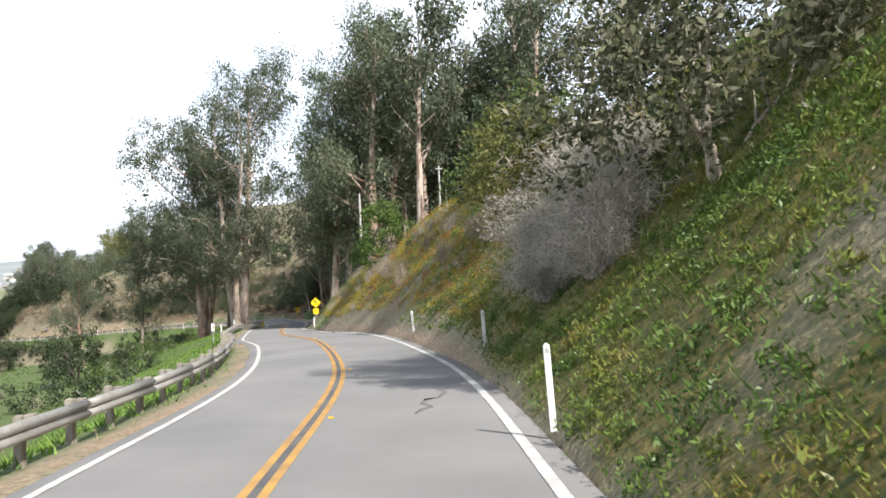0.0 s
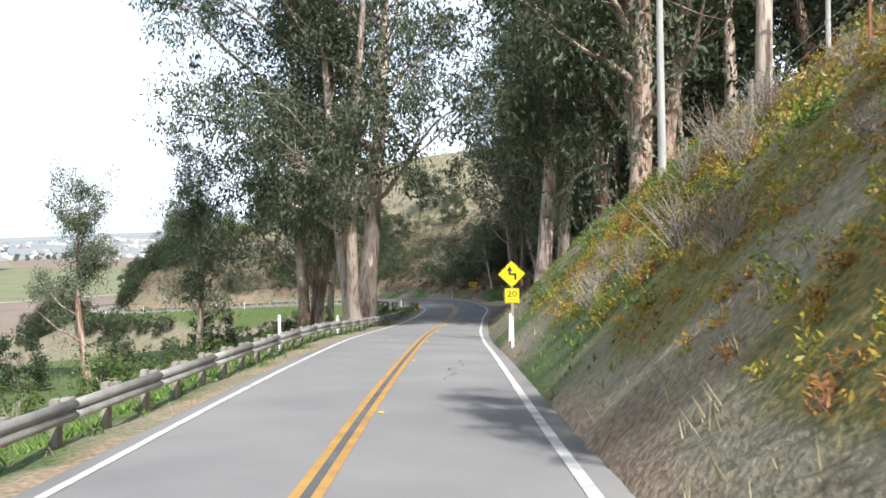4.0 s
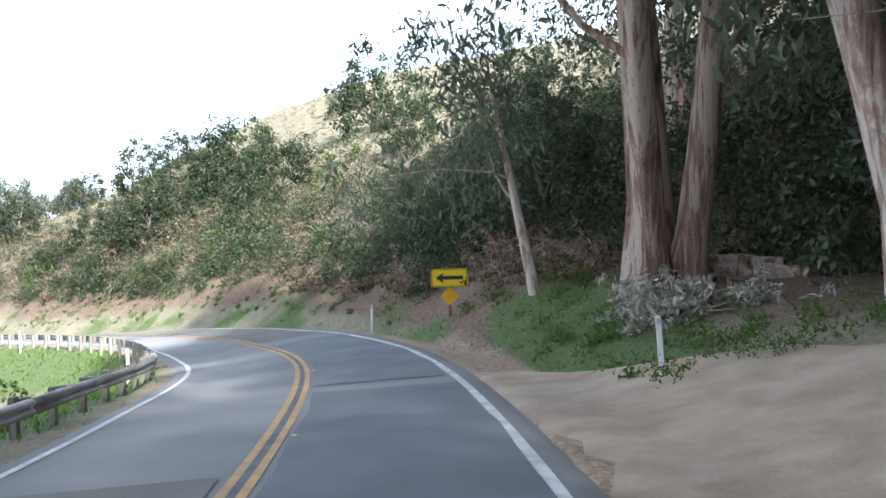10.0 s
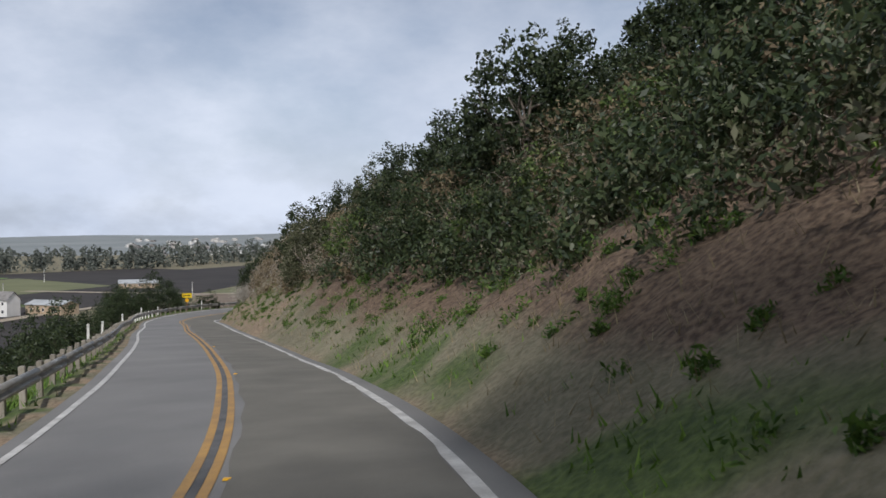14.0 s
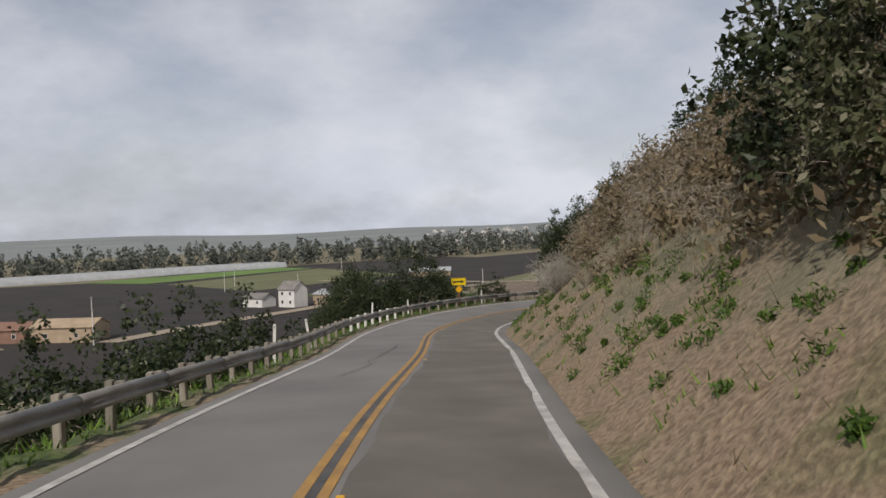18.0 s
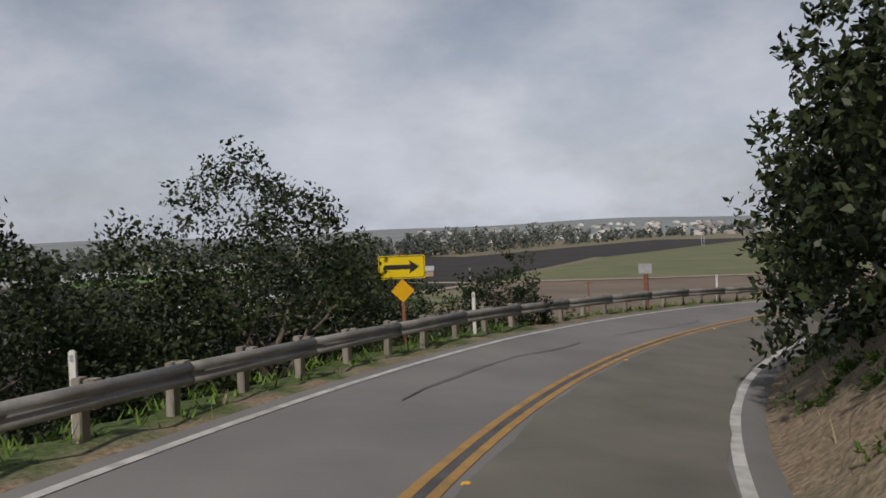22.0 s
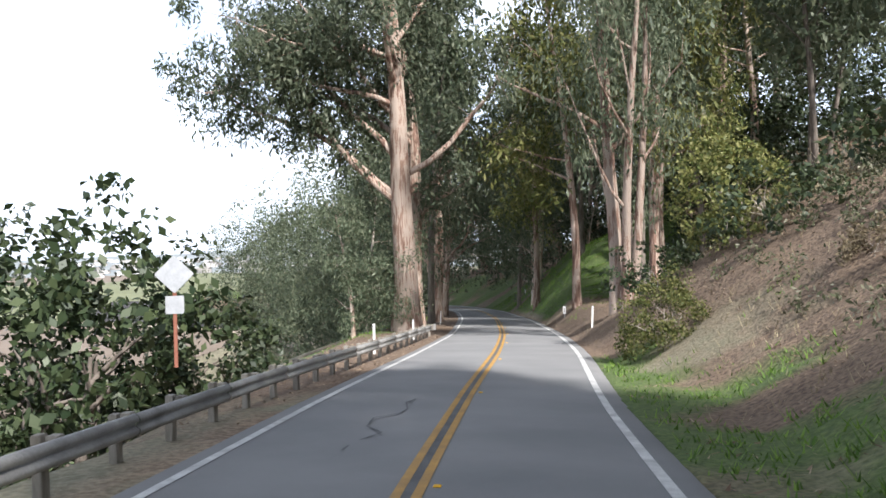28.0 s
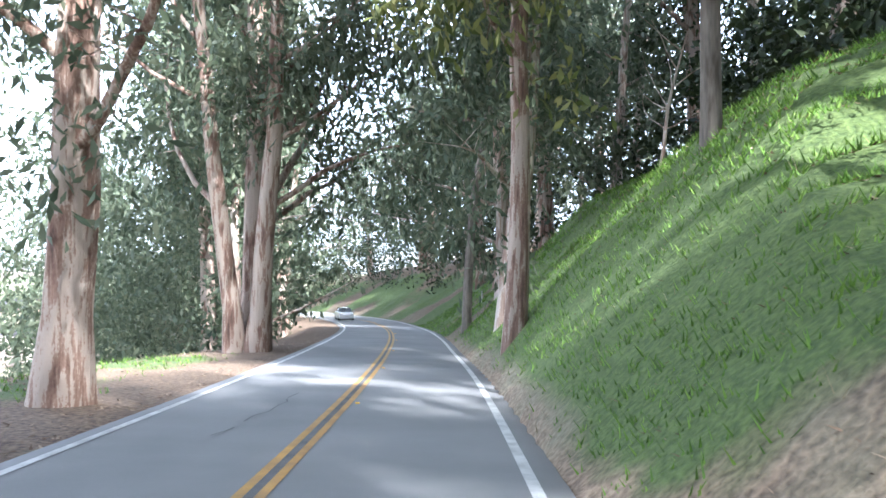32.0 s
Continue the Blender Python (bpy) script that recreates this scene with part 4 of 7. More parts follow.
def object_marker(x, y, z, rz):
    """A plate with slanting yellow and black stripes."""
    root = thing("object_marker", x, y, z, rz, label="yellow and black striped hazard plate at the rail's end", category="road sign")
    part("post", box(0.07, 0.07, 1.1, 0, 0.045, -0.5, 0.006), M_steel, root)
    w, h, z0 = 0.34, 0.85, 0.12
    face = part("stripe_plate", plate(rounded(w, h, 0.03, 0, z0 + h / 2), 0.005), M_sign_yellow, root)
    for k in range(4):
        b = z0 + 0.02 + k * 0.24
        pts = [(-w / 2 + 0.012, b + 0.17), (-w / 2 + 0.012, b + 0.285), (w / 2 - 0.012, b + 0.115), (w / 2 - 0.012, b)]
        pts = [(a, min(max(c, z0 + 0.012), z0 + h - 0.012)) for a, c in pts]
        part("black_stripe", plate(pts, 0.001, y=-0.0015), M_sign_black, face, "black slanting stripe")
    return root


def back_of_sign(x, y, z, rz, height=2.1, small=True):
    """A diamond seen from behind, on a red-brown post."""
    root = thing("warning_sign", x, y, z, rz, label="bare metal back of a diamond sign on a red-brown post", category="road sign")
    part("post", box(0.10, 0.10, height + 0.9, 0, 0.06, -0.6, 0.008), M_brown_post, root)
    part("diamond", plate(rounded(0.76, 0.76, 0.05, 0, height - 0.1, 45), 0.006), M_sign_back, root)
    part("brace", box(0.7, 0.012, 0.04, 0, 0.012, height - 0.12, 0.003), M_steel, root)
    if small:
        part("speed_plate", plate(rounded(0.5, 0.5, 0.04, 0, height - 0.95), 0.006), M_sign_back, root)
    return root


def edge_sign(x, y, z, rz):
    root = thing("warning_sign", x, y, z, rz, label="pale board on a red-brown post behind the rail", category="road sign")
    part("post", box(0.20, 0.16, 3.3, 0, 0.09, -0.9, 0.010), M_brown_post, root)
    face = part("board", plate(rounded(0.61, 0.46, 0.04, 0, 2.2), 0.006), M_sign_back, root)
    bolts(face, [(0, 2.32), (0, 2.08)], 0)
    return root


def marker_post(x, y, z, rz, h=1.05, w=0.09, lean=0.0, kind="post"):
    if kind == "paddle":
        root = thing("marker_paddle", x, y, z, rz, label="white marker plate with dark bars on a grey steel stake", category="marker post", group="roadside markers")
        part("stake", box(0.045, 0.03, h + 0.4, 0, 0.02, -0.4, 0.004), M_steel, root)
        pl = part("plate", plate(rounded(0.21, 0.52, 0.02, 0, h - 0.20), 0.006), M_post_white, root)
        for k in range(3):
            part("dark_bar", plate([(-0.045, h - 0.36 + 0.10 * k), (-0.045, h - 0.31 + 0.10 * k), (0.045, h - 0.31 + 0.10 * k), (0.045, h - 0.36 + 0.10 * k)], 0.001, y=-0.0015), M_sign_black, pl)
    else:
        root = thing("marker_post", x, y, z, rz, label="white roadside marker post", category="marker post", group="roadside markers")
        bm = plate([(-w / 2, -0.4), (-w / 2, h - 0.03), (-w / 2 + 0.03, h), (w / 2 - 0.03, h), (w / 2, h - 0.03), (w / 2, -0.4)], 0.035)
        part("stake", bm, M_post_white, root)
        part("reflector", plate(rounded(0.06, 0.09, 0.01, 0, h - 0.10), 0.004, y=-0.004), M_sign_back, root, "pale reflector")
    root.matrix_basis = root.matrix_basis @ pose(0, 0, 0, 0, lean, 0)
    return root


def put(x, y):
    return x, y, at_ground(x, y)


warning_sign(-7.45, 58.7, 7.89, 10).scale = (1.15, 1.15, 1.15)
arrow_sign(-23.12, 137.1, 2.6, 12, -1, M_brown_post)
object_marker(-25.36, 113.1, 2.88, 14)
arrow_sign(-136.45, 211.55, -6.82, 60, 1, M_brown_post, 1.75)
back_of_sign(-159.5, 289.5, -10.0, 25)
edge_sign(-146.1, 229.1, -8.25, 35)
# marker posts right of the road: x, y, height, lean
for x, y, h, lean in ((6.81, -8.62, 0.95, -4), (9.26, -21.63, 1.0, -2), (-6.0, 47.6, 1.1, 0), (-6.39, 49.75, 1.15, 2), (-26.9, 140.8, 1.1, 2), (-17.0, 123.7, 1.1, -3), (-148.95, 313.0, 1.15, 3), (-161.8, 397.5, 0.9, 0)):
    marker_post(*put(x, y), 10, h, 0.09, lean)
marker_post(9.7, -33.2, 14.15, 10, 0.85, 0.09, -3)
# marker posts behind the rail left of the road: station, height, lean
for s_y, h, lean in ((52, 1.25, 0), (69.7, 1.25, 0), (81, 1.0, 2), (134, 1.1, 0), (158.5, 1.25, 0), (170.3, 1.3, 0), (174.8, 1.2, 3), (187.6, 1.2, 3), (191.0, 1.1, -8), (198.4, 1.2, 4), (203, 1.0, 0), (212.8, 1.1, 0), (230, 1.3, 0), (248, 1.2, 0), (285, 1.2, 0), (295, 1.1, 0), (316, 1.15, 4)):
    x, y, _, rz = beside(s_y, -float(key(s_y, LEFT_EDGE)) - 1.75)
    marker_post(float(x), float(y), at_ground(x, y), rz, h, 0.10, lean)
for x, y, h in ((-7.6, 13.4, 1.35), (-20.5, 84.3, 1.6), (-151.5, 330.0, 0.85)):
    marker_post(x, y, at_ground(x, y), 8, h, kind="paddle")


# ---- plants ----
def join(chunks):
    v, f, k = [], [], 0
    for a, b in chunks:
        v.append(a)
        f.append(np.asarray(b) + k)
        k += len(a)
    return np.concatenate(v), np.concatenate(f)


def tube(points, radii, sides=7, wobble=0.0, rng=None):
    """A tapered round limb along points, as vertices and quads."""
    p = np.asarray(points, float)
    d = np.gradient(p, axis=0)
    d /= np.linalg.norm(d, axis=1, keepdims=True) + 1e-9
    ref = np.where(np.abs(d[:, 2:3]) > 0.9, np.array([[1.0, 0, 0]]), np.array([[0, 0, 1.0]]))
    u = np.cross(d, ref)
    u /= np.linalg.norm(u, axis=1, keepdims=True) + 1e-9
    w = np.cross(d, u)
    a = np.linspace(0, 2 * np.pi, sides, endpoint=False)
    r = np.asarray(radii, float)[:, None] * np.ones((1, sides))
    if wobble:
        r = r * (1 + wobble * (rng.random((1, sides)) - 0.5) + 0.4 * wobble * (rng.random(r.shape) - 0.5))
    ring = p[:, None] + r[..., None] * (np.cos(a)[None, :, None] * u[:, None] + np.sin(a)[None, :, None] * w[:, None])
    g = np.arange(len(p) * sides).reshape(len(p), sides)
    h = np.roll(g, -1, 1)
    f = np.stack([g[:-1], h[:-1], h[1:], g[1:]], -1).reshape(-1, 4)
    return ring.reshape(-1, 3), f


def bent(start, way, length, n, rng, sway=0.15, up=0.0):
    """A wandering line of n points."""
    way = np.array(way, float)
    way /= np.linalg.norm(way)
    out, p = [np.array(start, float)], np.array(start, float)
    for _ in range(n - 1):
        way = way + rng.normal(0, sway, 3) + np.array([0, 0, up])
        way /= np.linalg.norm(way)
        p = p + way * length / (n - 1)
        out.append(p.copy())
    return np.array(out)


def leaves(centres, radii, per, size, rng, droop=0.0, ratio=0.28, flat=0.8, shell=0.5):
    """Leaf blades (one quad each) in clumps round the centres."""
    centres, radii = np.asarray(centres, float), np.asarray(radii, float)
    n = len(centres) * per
    c, r = np.repeat(centres, per, 0), np.repeat(radii, per)
    d = rng.normal(0, 1, (n, 3))
    d /= np.linalg.norm(d, axis=1, keepdims=True)
    q = c + d * (r * (shell + (1 - shell) * rng.random(n)) ** 1.0)[:, None] * np.array([1, 1, flat])
    ax = rng.normal(0, 1, (n, 3)) + np.array([0, 0, -droop]) + 0.5 * d
    ax /= np.linalg.norm(ax, axis=1, keepdims=True)
    sd = np.cross(ax, rng.normal(0, 1, (n, 3)))
    sd /= np.linalg.norm(sd, axis=1, keepdims=True) + 1e-9
    L = size * (0.6 + 0.8 * rng.random(n))[:, None]
    W = L * ratio
    nb = np.cross(ax, sd)
    v = np.stack([q - ax * L / 2, q - sd * W / 2 + nb * W * 0.25, q + ax * L / 2, q + sd * W / 2 + nb * W * 0.25], 1).reshape(-1, 3)
    return v, np.arange(4 * n).reshape(n, 4)


def eucalyptus(seed, height=20.0, trunk_r=0.5, stems=1, clear=0.35, spread=4.5, clumps=60, per=120, leaf=0.42, lean=0.0, branches=9, puff=1.95, flare=1.45, rise=0.55, limbs=(), blade=0.24):
    """Trunk with limbs, and a ragged crown of hanging leaves in clumps."""
    rng = np.random.default_rng(seed)
    wood, spots, rad = [], [], []
    for s in range(stems):
        a = 2 * np.pi * s / max(stems, 1) + rng.random()
        off = 0.0 if stems == 1 else trunk_r * 0.9
        tilt = lean if stems == 1 else 0.10 + 0.06 * rng.random()
        h = height * (1 if s == 0 else 0.75 + 0.2 * rng.random())
        line = bent((off * math.cos(a), off * math.sin(a), -0.5), (tilt * math.cos(a), tilt * math.sin(a), 1), h, 12, rng, 0.035, 0.012)
        tr = trunk_r * (1 if s == 0 else 0.7)
        r = tr * np.interp(np.linspace(0, 1, 12), [0, 0.06, 0.5, 1], [flare, 1, 0.62, 0.1])
        wood.append(tube(line, r, 11, 0.28, rng))
        nb = branches if s == 0 else branches // 2
        for b in range(nb):
            u = clear + (0.97 - clear) * (b + rng.random() * 0.7) / nb
            k = u * 11
            i = int(min(k, 10))
            st = line[i] + (line[i + 1] - line[i]) * (k - i)
            az = rng.random() * 2 * np.pi
            ln = spread * (1.25 - 0.75 * (u - clear) / (1 - clear)) * (0.7 + 0.5 * rng.random())
            limb = bent(st, (math.cos(az), math.sin(az), rise + 0.5 * rng.random()), ln, 7, rng, 0.16, 0.03)
            lr = tr * 0.34 * (1.1 - 0.7 * u)
            wood.append(tube(limb, lr * np.linspace(1, 0.22, 7), 6, 0.15, rng))
            for q in range(2, 7):
                for _ in range(2):
                    tw = bent(limb[q], rng.normal(0, 1, 3) + np.array([0, 0, 0.2]), 0.9 + 1.0 * rng.random(), 4, rng, 0.2, -0.05)
                    wood.append(tube(tw[::3], lr * 0.16 * np.array([1, 0.3]), 3))
                    spots.append(tw[-1])
                    rad.append(puff * (0.55 + 0.75 * rng.random()))
        spots.append(line[-1])
        rad.append(1.2)
        if s == 0:
            for az, at_h, ln, thick in limbs:
                i = int(np.argmin(np.abs(line[:, 2] - at_h)))
                limb = bent(line[i], (math.cos(az), math.sin(az), 0.35), ln, 9, rng, 0.13, 0.01)
                wood.append(tube(limb, thick * np.linspace(1, 0.2, 9), 8, 0.2, rng))
                for q in range(3, 9):
                    for _ in range(4):
                        tw = bent(limb[q], rng.normal(0, 1, 3) + np.array([0, 0, 0.1]), 1.2 + 1.4 * rng.random(), 4, rng, 0.2, -0.05)
                        wood.append(tube(tw[::3], thick * 0.15 * np.array([1, 0.3]), 3))
                        spots.append(tw[-1])
                        rad.append(puff * (0.5 + 0.6 * rng.random()))
    spots, rad = np.array(spots), np.array(rad)
    if len(spots) > clumps:
        pick = rng.permutation(len(spots))[:clumps]
        spots, rad = spots[pick], rad[pick]
    extra = spots + rng.normal(0, 0.8, spots.shape)
    spots, rad = np.concatenate([spots, extra]), np.concatenate([rad, rad * 0.7])
    crown = leaves(spots, rad, per // 2, leaf, rng, droop=1.3, ratio=blade, flat=1.1, shell=0.2)
    return join(wood), crown


def broadleaf(seed, height=6.0, width=3.4, trunk_r=0.18, clumps=70, per=80, leaf=0.17, low=0.25, ratio=0.5):
    """A dense rounded tree or tall bush: several stems and a lumpy dome."""
    rng = np.random.default_rng(seed)
    wood, spots, rad = [], [], []
    stems = 3 + int(rng.integers(0, 3))
    for s in range(stems):
        az = 2 * np.pi * s / stems + rng.random()
        line = bent((0.12 * math.cos(az), 0.12 * math.sin(az), -0.3), (0.5 * math.cos(az), 0.5 * math.sin(az), 1), height * 0.56, 8, rng, 0.14, 0.02)
        wood.append(tube(line, trunk_r * np.linspace(1, 0.2, 8), 6 if height > 3 else 4, 0.2, rng))
        for q in (3, 4, 5, 6):
            tw = bent(line[q], (rng.normal(), rng.normal(), 0.5), height * 0.2, 5, rng, 0.2)
            wood.append(tube(tw[::2], trunk_r * 0.35 * np.linspace(1, 0.3, 5)[::2], 4))
    for _ in range(clumps):
        d = rng.normal(0, 1, 3)
        d[2] = abs(d[2]) * 0.9 - 0.25
        d /= np.linalg.norm(d)
        m = (0.70 + 0.30 * rng.random()) * (1 + 0.10 * math.sin(3 * math.atan2(d[1], d[0]) + seed))
        spots.append((d[0] * width * m / 1.0, d[1] * width * m, height * low + (height * (1 - low) - 0.3) * max(d[2], -0.25) * m + 0.2))
        rad.append((0.35 + 0.4 * rng.random()) * width / 2.6)
    crown = leaves(spots, rad, per, leaf, rng, droop=0.1, ratio=ratio, flat=0.85, shell=0.35)
    return join(wood), crown


def brush(seed, height=1.6, width=1.3, twigs=60, per=3, leaf=0.10, forks=0):
    """A dry bush: many thin twigs that fan out and fork, with sparse leaves."""
    rng = np.random.default_rng(seed)
    wood, spots = [], []
    for _ in range(twigs):
        az, u = rng.random() * 2 * np.pi, rng.random()
        ln = height * (0.6 + 0.5 * rng.random())
        line = bent((0.15 * rng.normal(), 0.15 * rng.normal(), -0.1), (u * width / height * math.cos(az), u * width / height * math.sin(az), 0.8), ln, 5, rng, 0.14)
        wood.append(tube(line[::2], 0.016 * np.linspace(1, 0.3, 5)[::2], 3))
        spots += [line[2], line[3], line[4]]
        for k in range(forks):
            tw = bent(line[2 + k % 3], rng.normal(0, 1, 3) + np.array([math.cos(az), math.sin(az), 0.1]), height * 0.32, 5, rng, 0.3, -0.12)
            wood.append(tube(tw[::2], 0.009 * np.array([1, 0.7, 0.3]), 3))
            spots.append(tw[-1])
    crown = leaves(np.array(spots), np.full(len(spots), 0.22), per, leaf, rng, droop=0, ratio=0.3, flat=1, shell=0.1)
    return join(wood), crown


def bare_tree(seed, height=6.0, lean=0.2):
    """A slender pale tree with a few forks and hardly a leaf."""
    rng = np.random.default_rng(seed)
    line = bent((0, 0, -0.3), (lean, 0, 1), height, 9, rng, 0.08)
    wood = [tube(line, 0.09 * np.linspace(1.2, 0.25, 9), 7, 0.2, rng)]
    spots = []
    for b in range(9):
        i = 3 + b % 5
        tw = bent(line[i], (rng.normal(), rng.normal(), 0.9), height * 0.35, 6, rng, 0.16)
        wood.append(tube(tw, 0.03 * np.linspace(1, 0.3, 6), 5))
        spots.append(tw[-1])
    return join(wood), leaves(np.array(spots), np.full(len(spots), 0.5), 22, 0.3, rng, 0.8, 0.25)


def plant(kind, wood_leaf, wood_mat, leaf_mat, label, category):
    """The first of a kind, kept out at its own place; others are copies of its meshes."""
    (wv, wf), (lv, lf) = wood_leaf
    root = new(kind)
    tagged(root, label, category)
    smooth(part("trunk" if category == "tree" else "stem", (wv, wf), wood_mat, root))
    part("crown", (lv, lf), leaf_mat, root)
    if kind == "dry_brush":
        for child in root.children:
            child["kind"] = "stuff"
    return root


def placed(model, x, y, turn=0.0, size=1.0, sink=0.0, z=None, tall=1.0, tilt=0.0, tilt_way=0.0, group=""):
    """Sets the model itself, or a copy once it has been used, at x, y."""
    if z is None:
        reach = 0.7 * size if model["category"] == "tree" else 0.0
        z = min(at_ground(x + dx * reach, y + dy * reach) for dx, dy in ((0, 0), (1, 0), (-1, 0), (0, 1), (0, -1)))
    m = Matrix.Translation((x, y, z - sink)) @ Matrix.Rotation(radians(tilt_way), 4, "Z") @ Matrix.Rotation(radians(tilt), 4, "X") @ Matrix.Rotation(radians(turn - tilt_way), 4, "Z")
    if model.get("used"):
        ob = copy_thing(model, m)
    else:
        ob = model
        model["used"] = 1
        ob.matrix_basis = m
    ob.scale = (size, size, size * tall)
    if group:
        ob["group"] = group
    return ob


EUC = [plant("eucalyptus_tree", eucalyptus(11 + k, **o), M_bark if k % 2 == 0 else M_bark_pale, M_leaf_euc, lab, "tree") for k, (o, lab) in enumerate((
    (dict(height=25, trunk_r=0.5, clear=0.28, spread=6.5, clumps=62, per=84, leaf=0.48, blade=0.42, branches=12), "tall eucalyptus with peeling red-brown bark and hanging grey-green leaves"),
    (dict(height=24, trunk_r=0.36, clear=0.35, spread=5.2, clumps=58, per=84, leaf=0.48, blade=0.42, branches=11), "tall pale-barked eucalyptus with a ragged grey-green crown"),
    (dict(height=26, trunk_r=0.45, stems=2, clear=0.22, spread=6.5, clumps=66, per=84, leaf=0.48, blade=0.42, branches=12), "twin-stemmed eucalyptus with shaggy brown bark and drooping leaves"),
    (dict(height=21, trunk_r=0.3, clear=0.08, spread=5.0, clumps=62, per=84, leaf=0.46, blade=0.42, branches=13, lean=0.06, rise=0.2), "eucalyptus with smooth pale bark and leaves hanging low"),
))]
NEAR = [plant("eucalyptus_tree", eucalyptus(21 + k, **o), M_bark if k != 1 else M_bark_pale, M_leaf_euc, lab, "tree") for k, (o, lab) in enumerate((
    (dict(height=25, trunk_r=0.5, clear=0.2, spread=6.5, clumps=110, per=140, leaf=0.36, blade=0.33, branches=14), "tall eucalyptus with peeling red-brown bark and thick hanging foliage"),
    (dict(height=24, trunk_r=0.38, clear=0.2, spread=5.6, clumps=100, per=140, leaf=0.36, blade=0.33, branches=14), "tall pale-barked eucalyptus with thick grey-green foliage"),
    (dict(height=26, trunk_r=0.48, stems=3, clear=0.2, spread=6.2, clumps=110, per=140, leaf=0.36, blade=0.33, branches=13), "many-stemmed eucalyptus with shaggy brown bark")))]
SLIM = plant("eucalyptus_tree", eucalyptus(31, height=23, trunk_r=0.22, clear=0.5, spread=3.4, clumps=40, per=84, leaf=0.48, blade=0.42, branches=9, flare=1.2), M_bark_dark, M_leaf_euc, "thin straight eucalyptus with a bare lower trunk", "tree")
POLE_EUC = plant("eucalyptus_tree", eucalyptus(37, height=24, trunk_r=0.30, clear=0.34, spread=3.6, clumps=56, per=130, leaf=0.40, blade=0.34, branches=11, flare=1.3, rise=0.1), M_bark, M_leaf_gold, "straight eucalyptus with patchy pink-brown bark and leaves tinted as sunlit", "tree")
HERO_A = plant("eucalyptus_tree", eucalyptus(41, height=30, trunk_r=0.52, stems=3, clear=0.21, spread=9.5, clumps=440, per=150, leaf=0.32, blade=0.32, branches=19, puff=1.7, limbs=((2.9, 6.0, 11.0, 0.2), (3.3, 10.0, 13.5, 0.22), (2.5, 14.0, 12.0, 0.2), (4.0, 7.0, 9.0, 0.16), (3.0, 18.0, 11.0, 0.16), (3.1, 12.5, 14.5, 0.2), (2.7, 21.0, 10.0, 0.15), (2.7, 8.0, 13.0, 0.18))), M_bark_pale, M_leaf_euc, "huge many-stemmed eucalyptus with peeling pink-brown bark beside the rail", "tree")
HERO_B = plant("eucalyptus_tree", eucalyptus(43, height=29, trunk_r=0.72, stems=1, clear=0.26, spread=8.5, clumps=380, per=170, leaf=0.34, blade=0.34, branches=19, puff=1.6, flare=1.5, limbs=((3.1, 8.6, 12.0, 0.26), (3.5, 11.5, 11.0, 0.16), (2.7, 14.0, 10.0, 0.18), (3.3, 16.5, 9.0, 0.15))), M_bark, M_leaf_euc, "massive eucalyptus with shaggy red-brown bark and a great side limb", "tree")
OAK = [plant("oak_tree", broadleaf(51 + k, **o), M_bark_dark, M_leaf_oak, "dark green evergreen oak with a dense rounded crown", "tree") for k, o in enumerate((
    dict(height=6.5, width=3.1, clumps=104, per=54, leaf=0.22, low=0.12, ratio=0.6), dict(height=5.5, width=2.8, clumps=96, per=54, leaf=0.21, low=0.05, ratio=0.6), dict(height=7.5, width=2.8, clumps=104, per=54, leaf=0.22, low=0.2, ratio=0.6)))]
GREEN_TREE = plant("broadleaf_tree", broadleaf(61, height=6.5, width=3.3, clumps=110, per=60, leaf=0.24, low=0.15, ratio=0.6), M_bark_dark, M_leaf_green, "bright green broadleaf tree leaning over the bank", "tree")
SAGE_TREE = plant("bush", broadleaf(63, height=4.6, width=2.9, trunk_r=0.10, clumps=130, per=70, leaf=0.17, low=0.1, ratio=0.42), M_twig, M_leaf_sage, "large sage-green bush with pale tips on the bank", "bush")
NOSE_BUSH = plant("bush", broadleaf(65, height=4.6, width=1.9, trunk_r=0.07, clumps=130, per=60, leaf=0.15, low=0.0, ratio=0.5), M_twig, M_leaf_oak, "tall dense dark olive-green bush on the corner", "bush")
HILL_BUSH = plant("bush", broadleaf(66, height=4.2, width=1.9, trunk_r=0.07, clumps=120, per=56, leaf=0.15, low=0.0, ratio=0.45), M_twig, M_leaf_sage, "tall olive and brown bush on the cut slope", "bush")
DARK_OAK = plant("oak_tree", broadleaf(68, height=11.0, width=4.4, trunk_r=0.26, clumps=190, per=84, leaf=0.21, low=0.08, ratio=0.55), M_bark_dark, M_leaf_oak, "large dark evergreen oak leaning over the road", "tree")
PALE_BUSH = plant("bush", broadleaf(67, height=3.2, width=1.8, trunk_r=0.06, clumps=110, per=60, leaf=0.13, low=0.02, ratio=0.55), M_twig, M_leaf_gold, "round yellow-green bush beside the road, tinted as sunlit", "bush")
BUSH = [plant("bush", broadleaf(71 + k, **o), M_twig, mat, lab, "bush") for k, (o, mat, lab) in enumerate((
    (dict(height=2.4, width=1.7, trunk_r=0.05, clumps=46, per=24, leaf=0.19, low=0.05), M_leaf_bush, "leafy green roadside bush"),
    (dict(height=2.0, width=1.9, trunk_r=0.05, clumps=46, per=24, leaf=0.19, low=0.0), M_leaf_oak, "dark green low bush on the slope"),
    (dict(height=1.7, width=1.5, trunk_r=0.04, clumps=40, per=24, leaf=0.17, low=0.0), M_leaf_brown, "dry brown scrub bush on the slope"),
    (dict(height=2.2, width=1.9, trunk_r=0.04, clumps=44, per=40, leaf=0.15, low=0.0), M_leaf_grey, "pale grey dried-out bush on the bank")))]
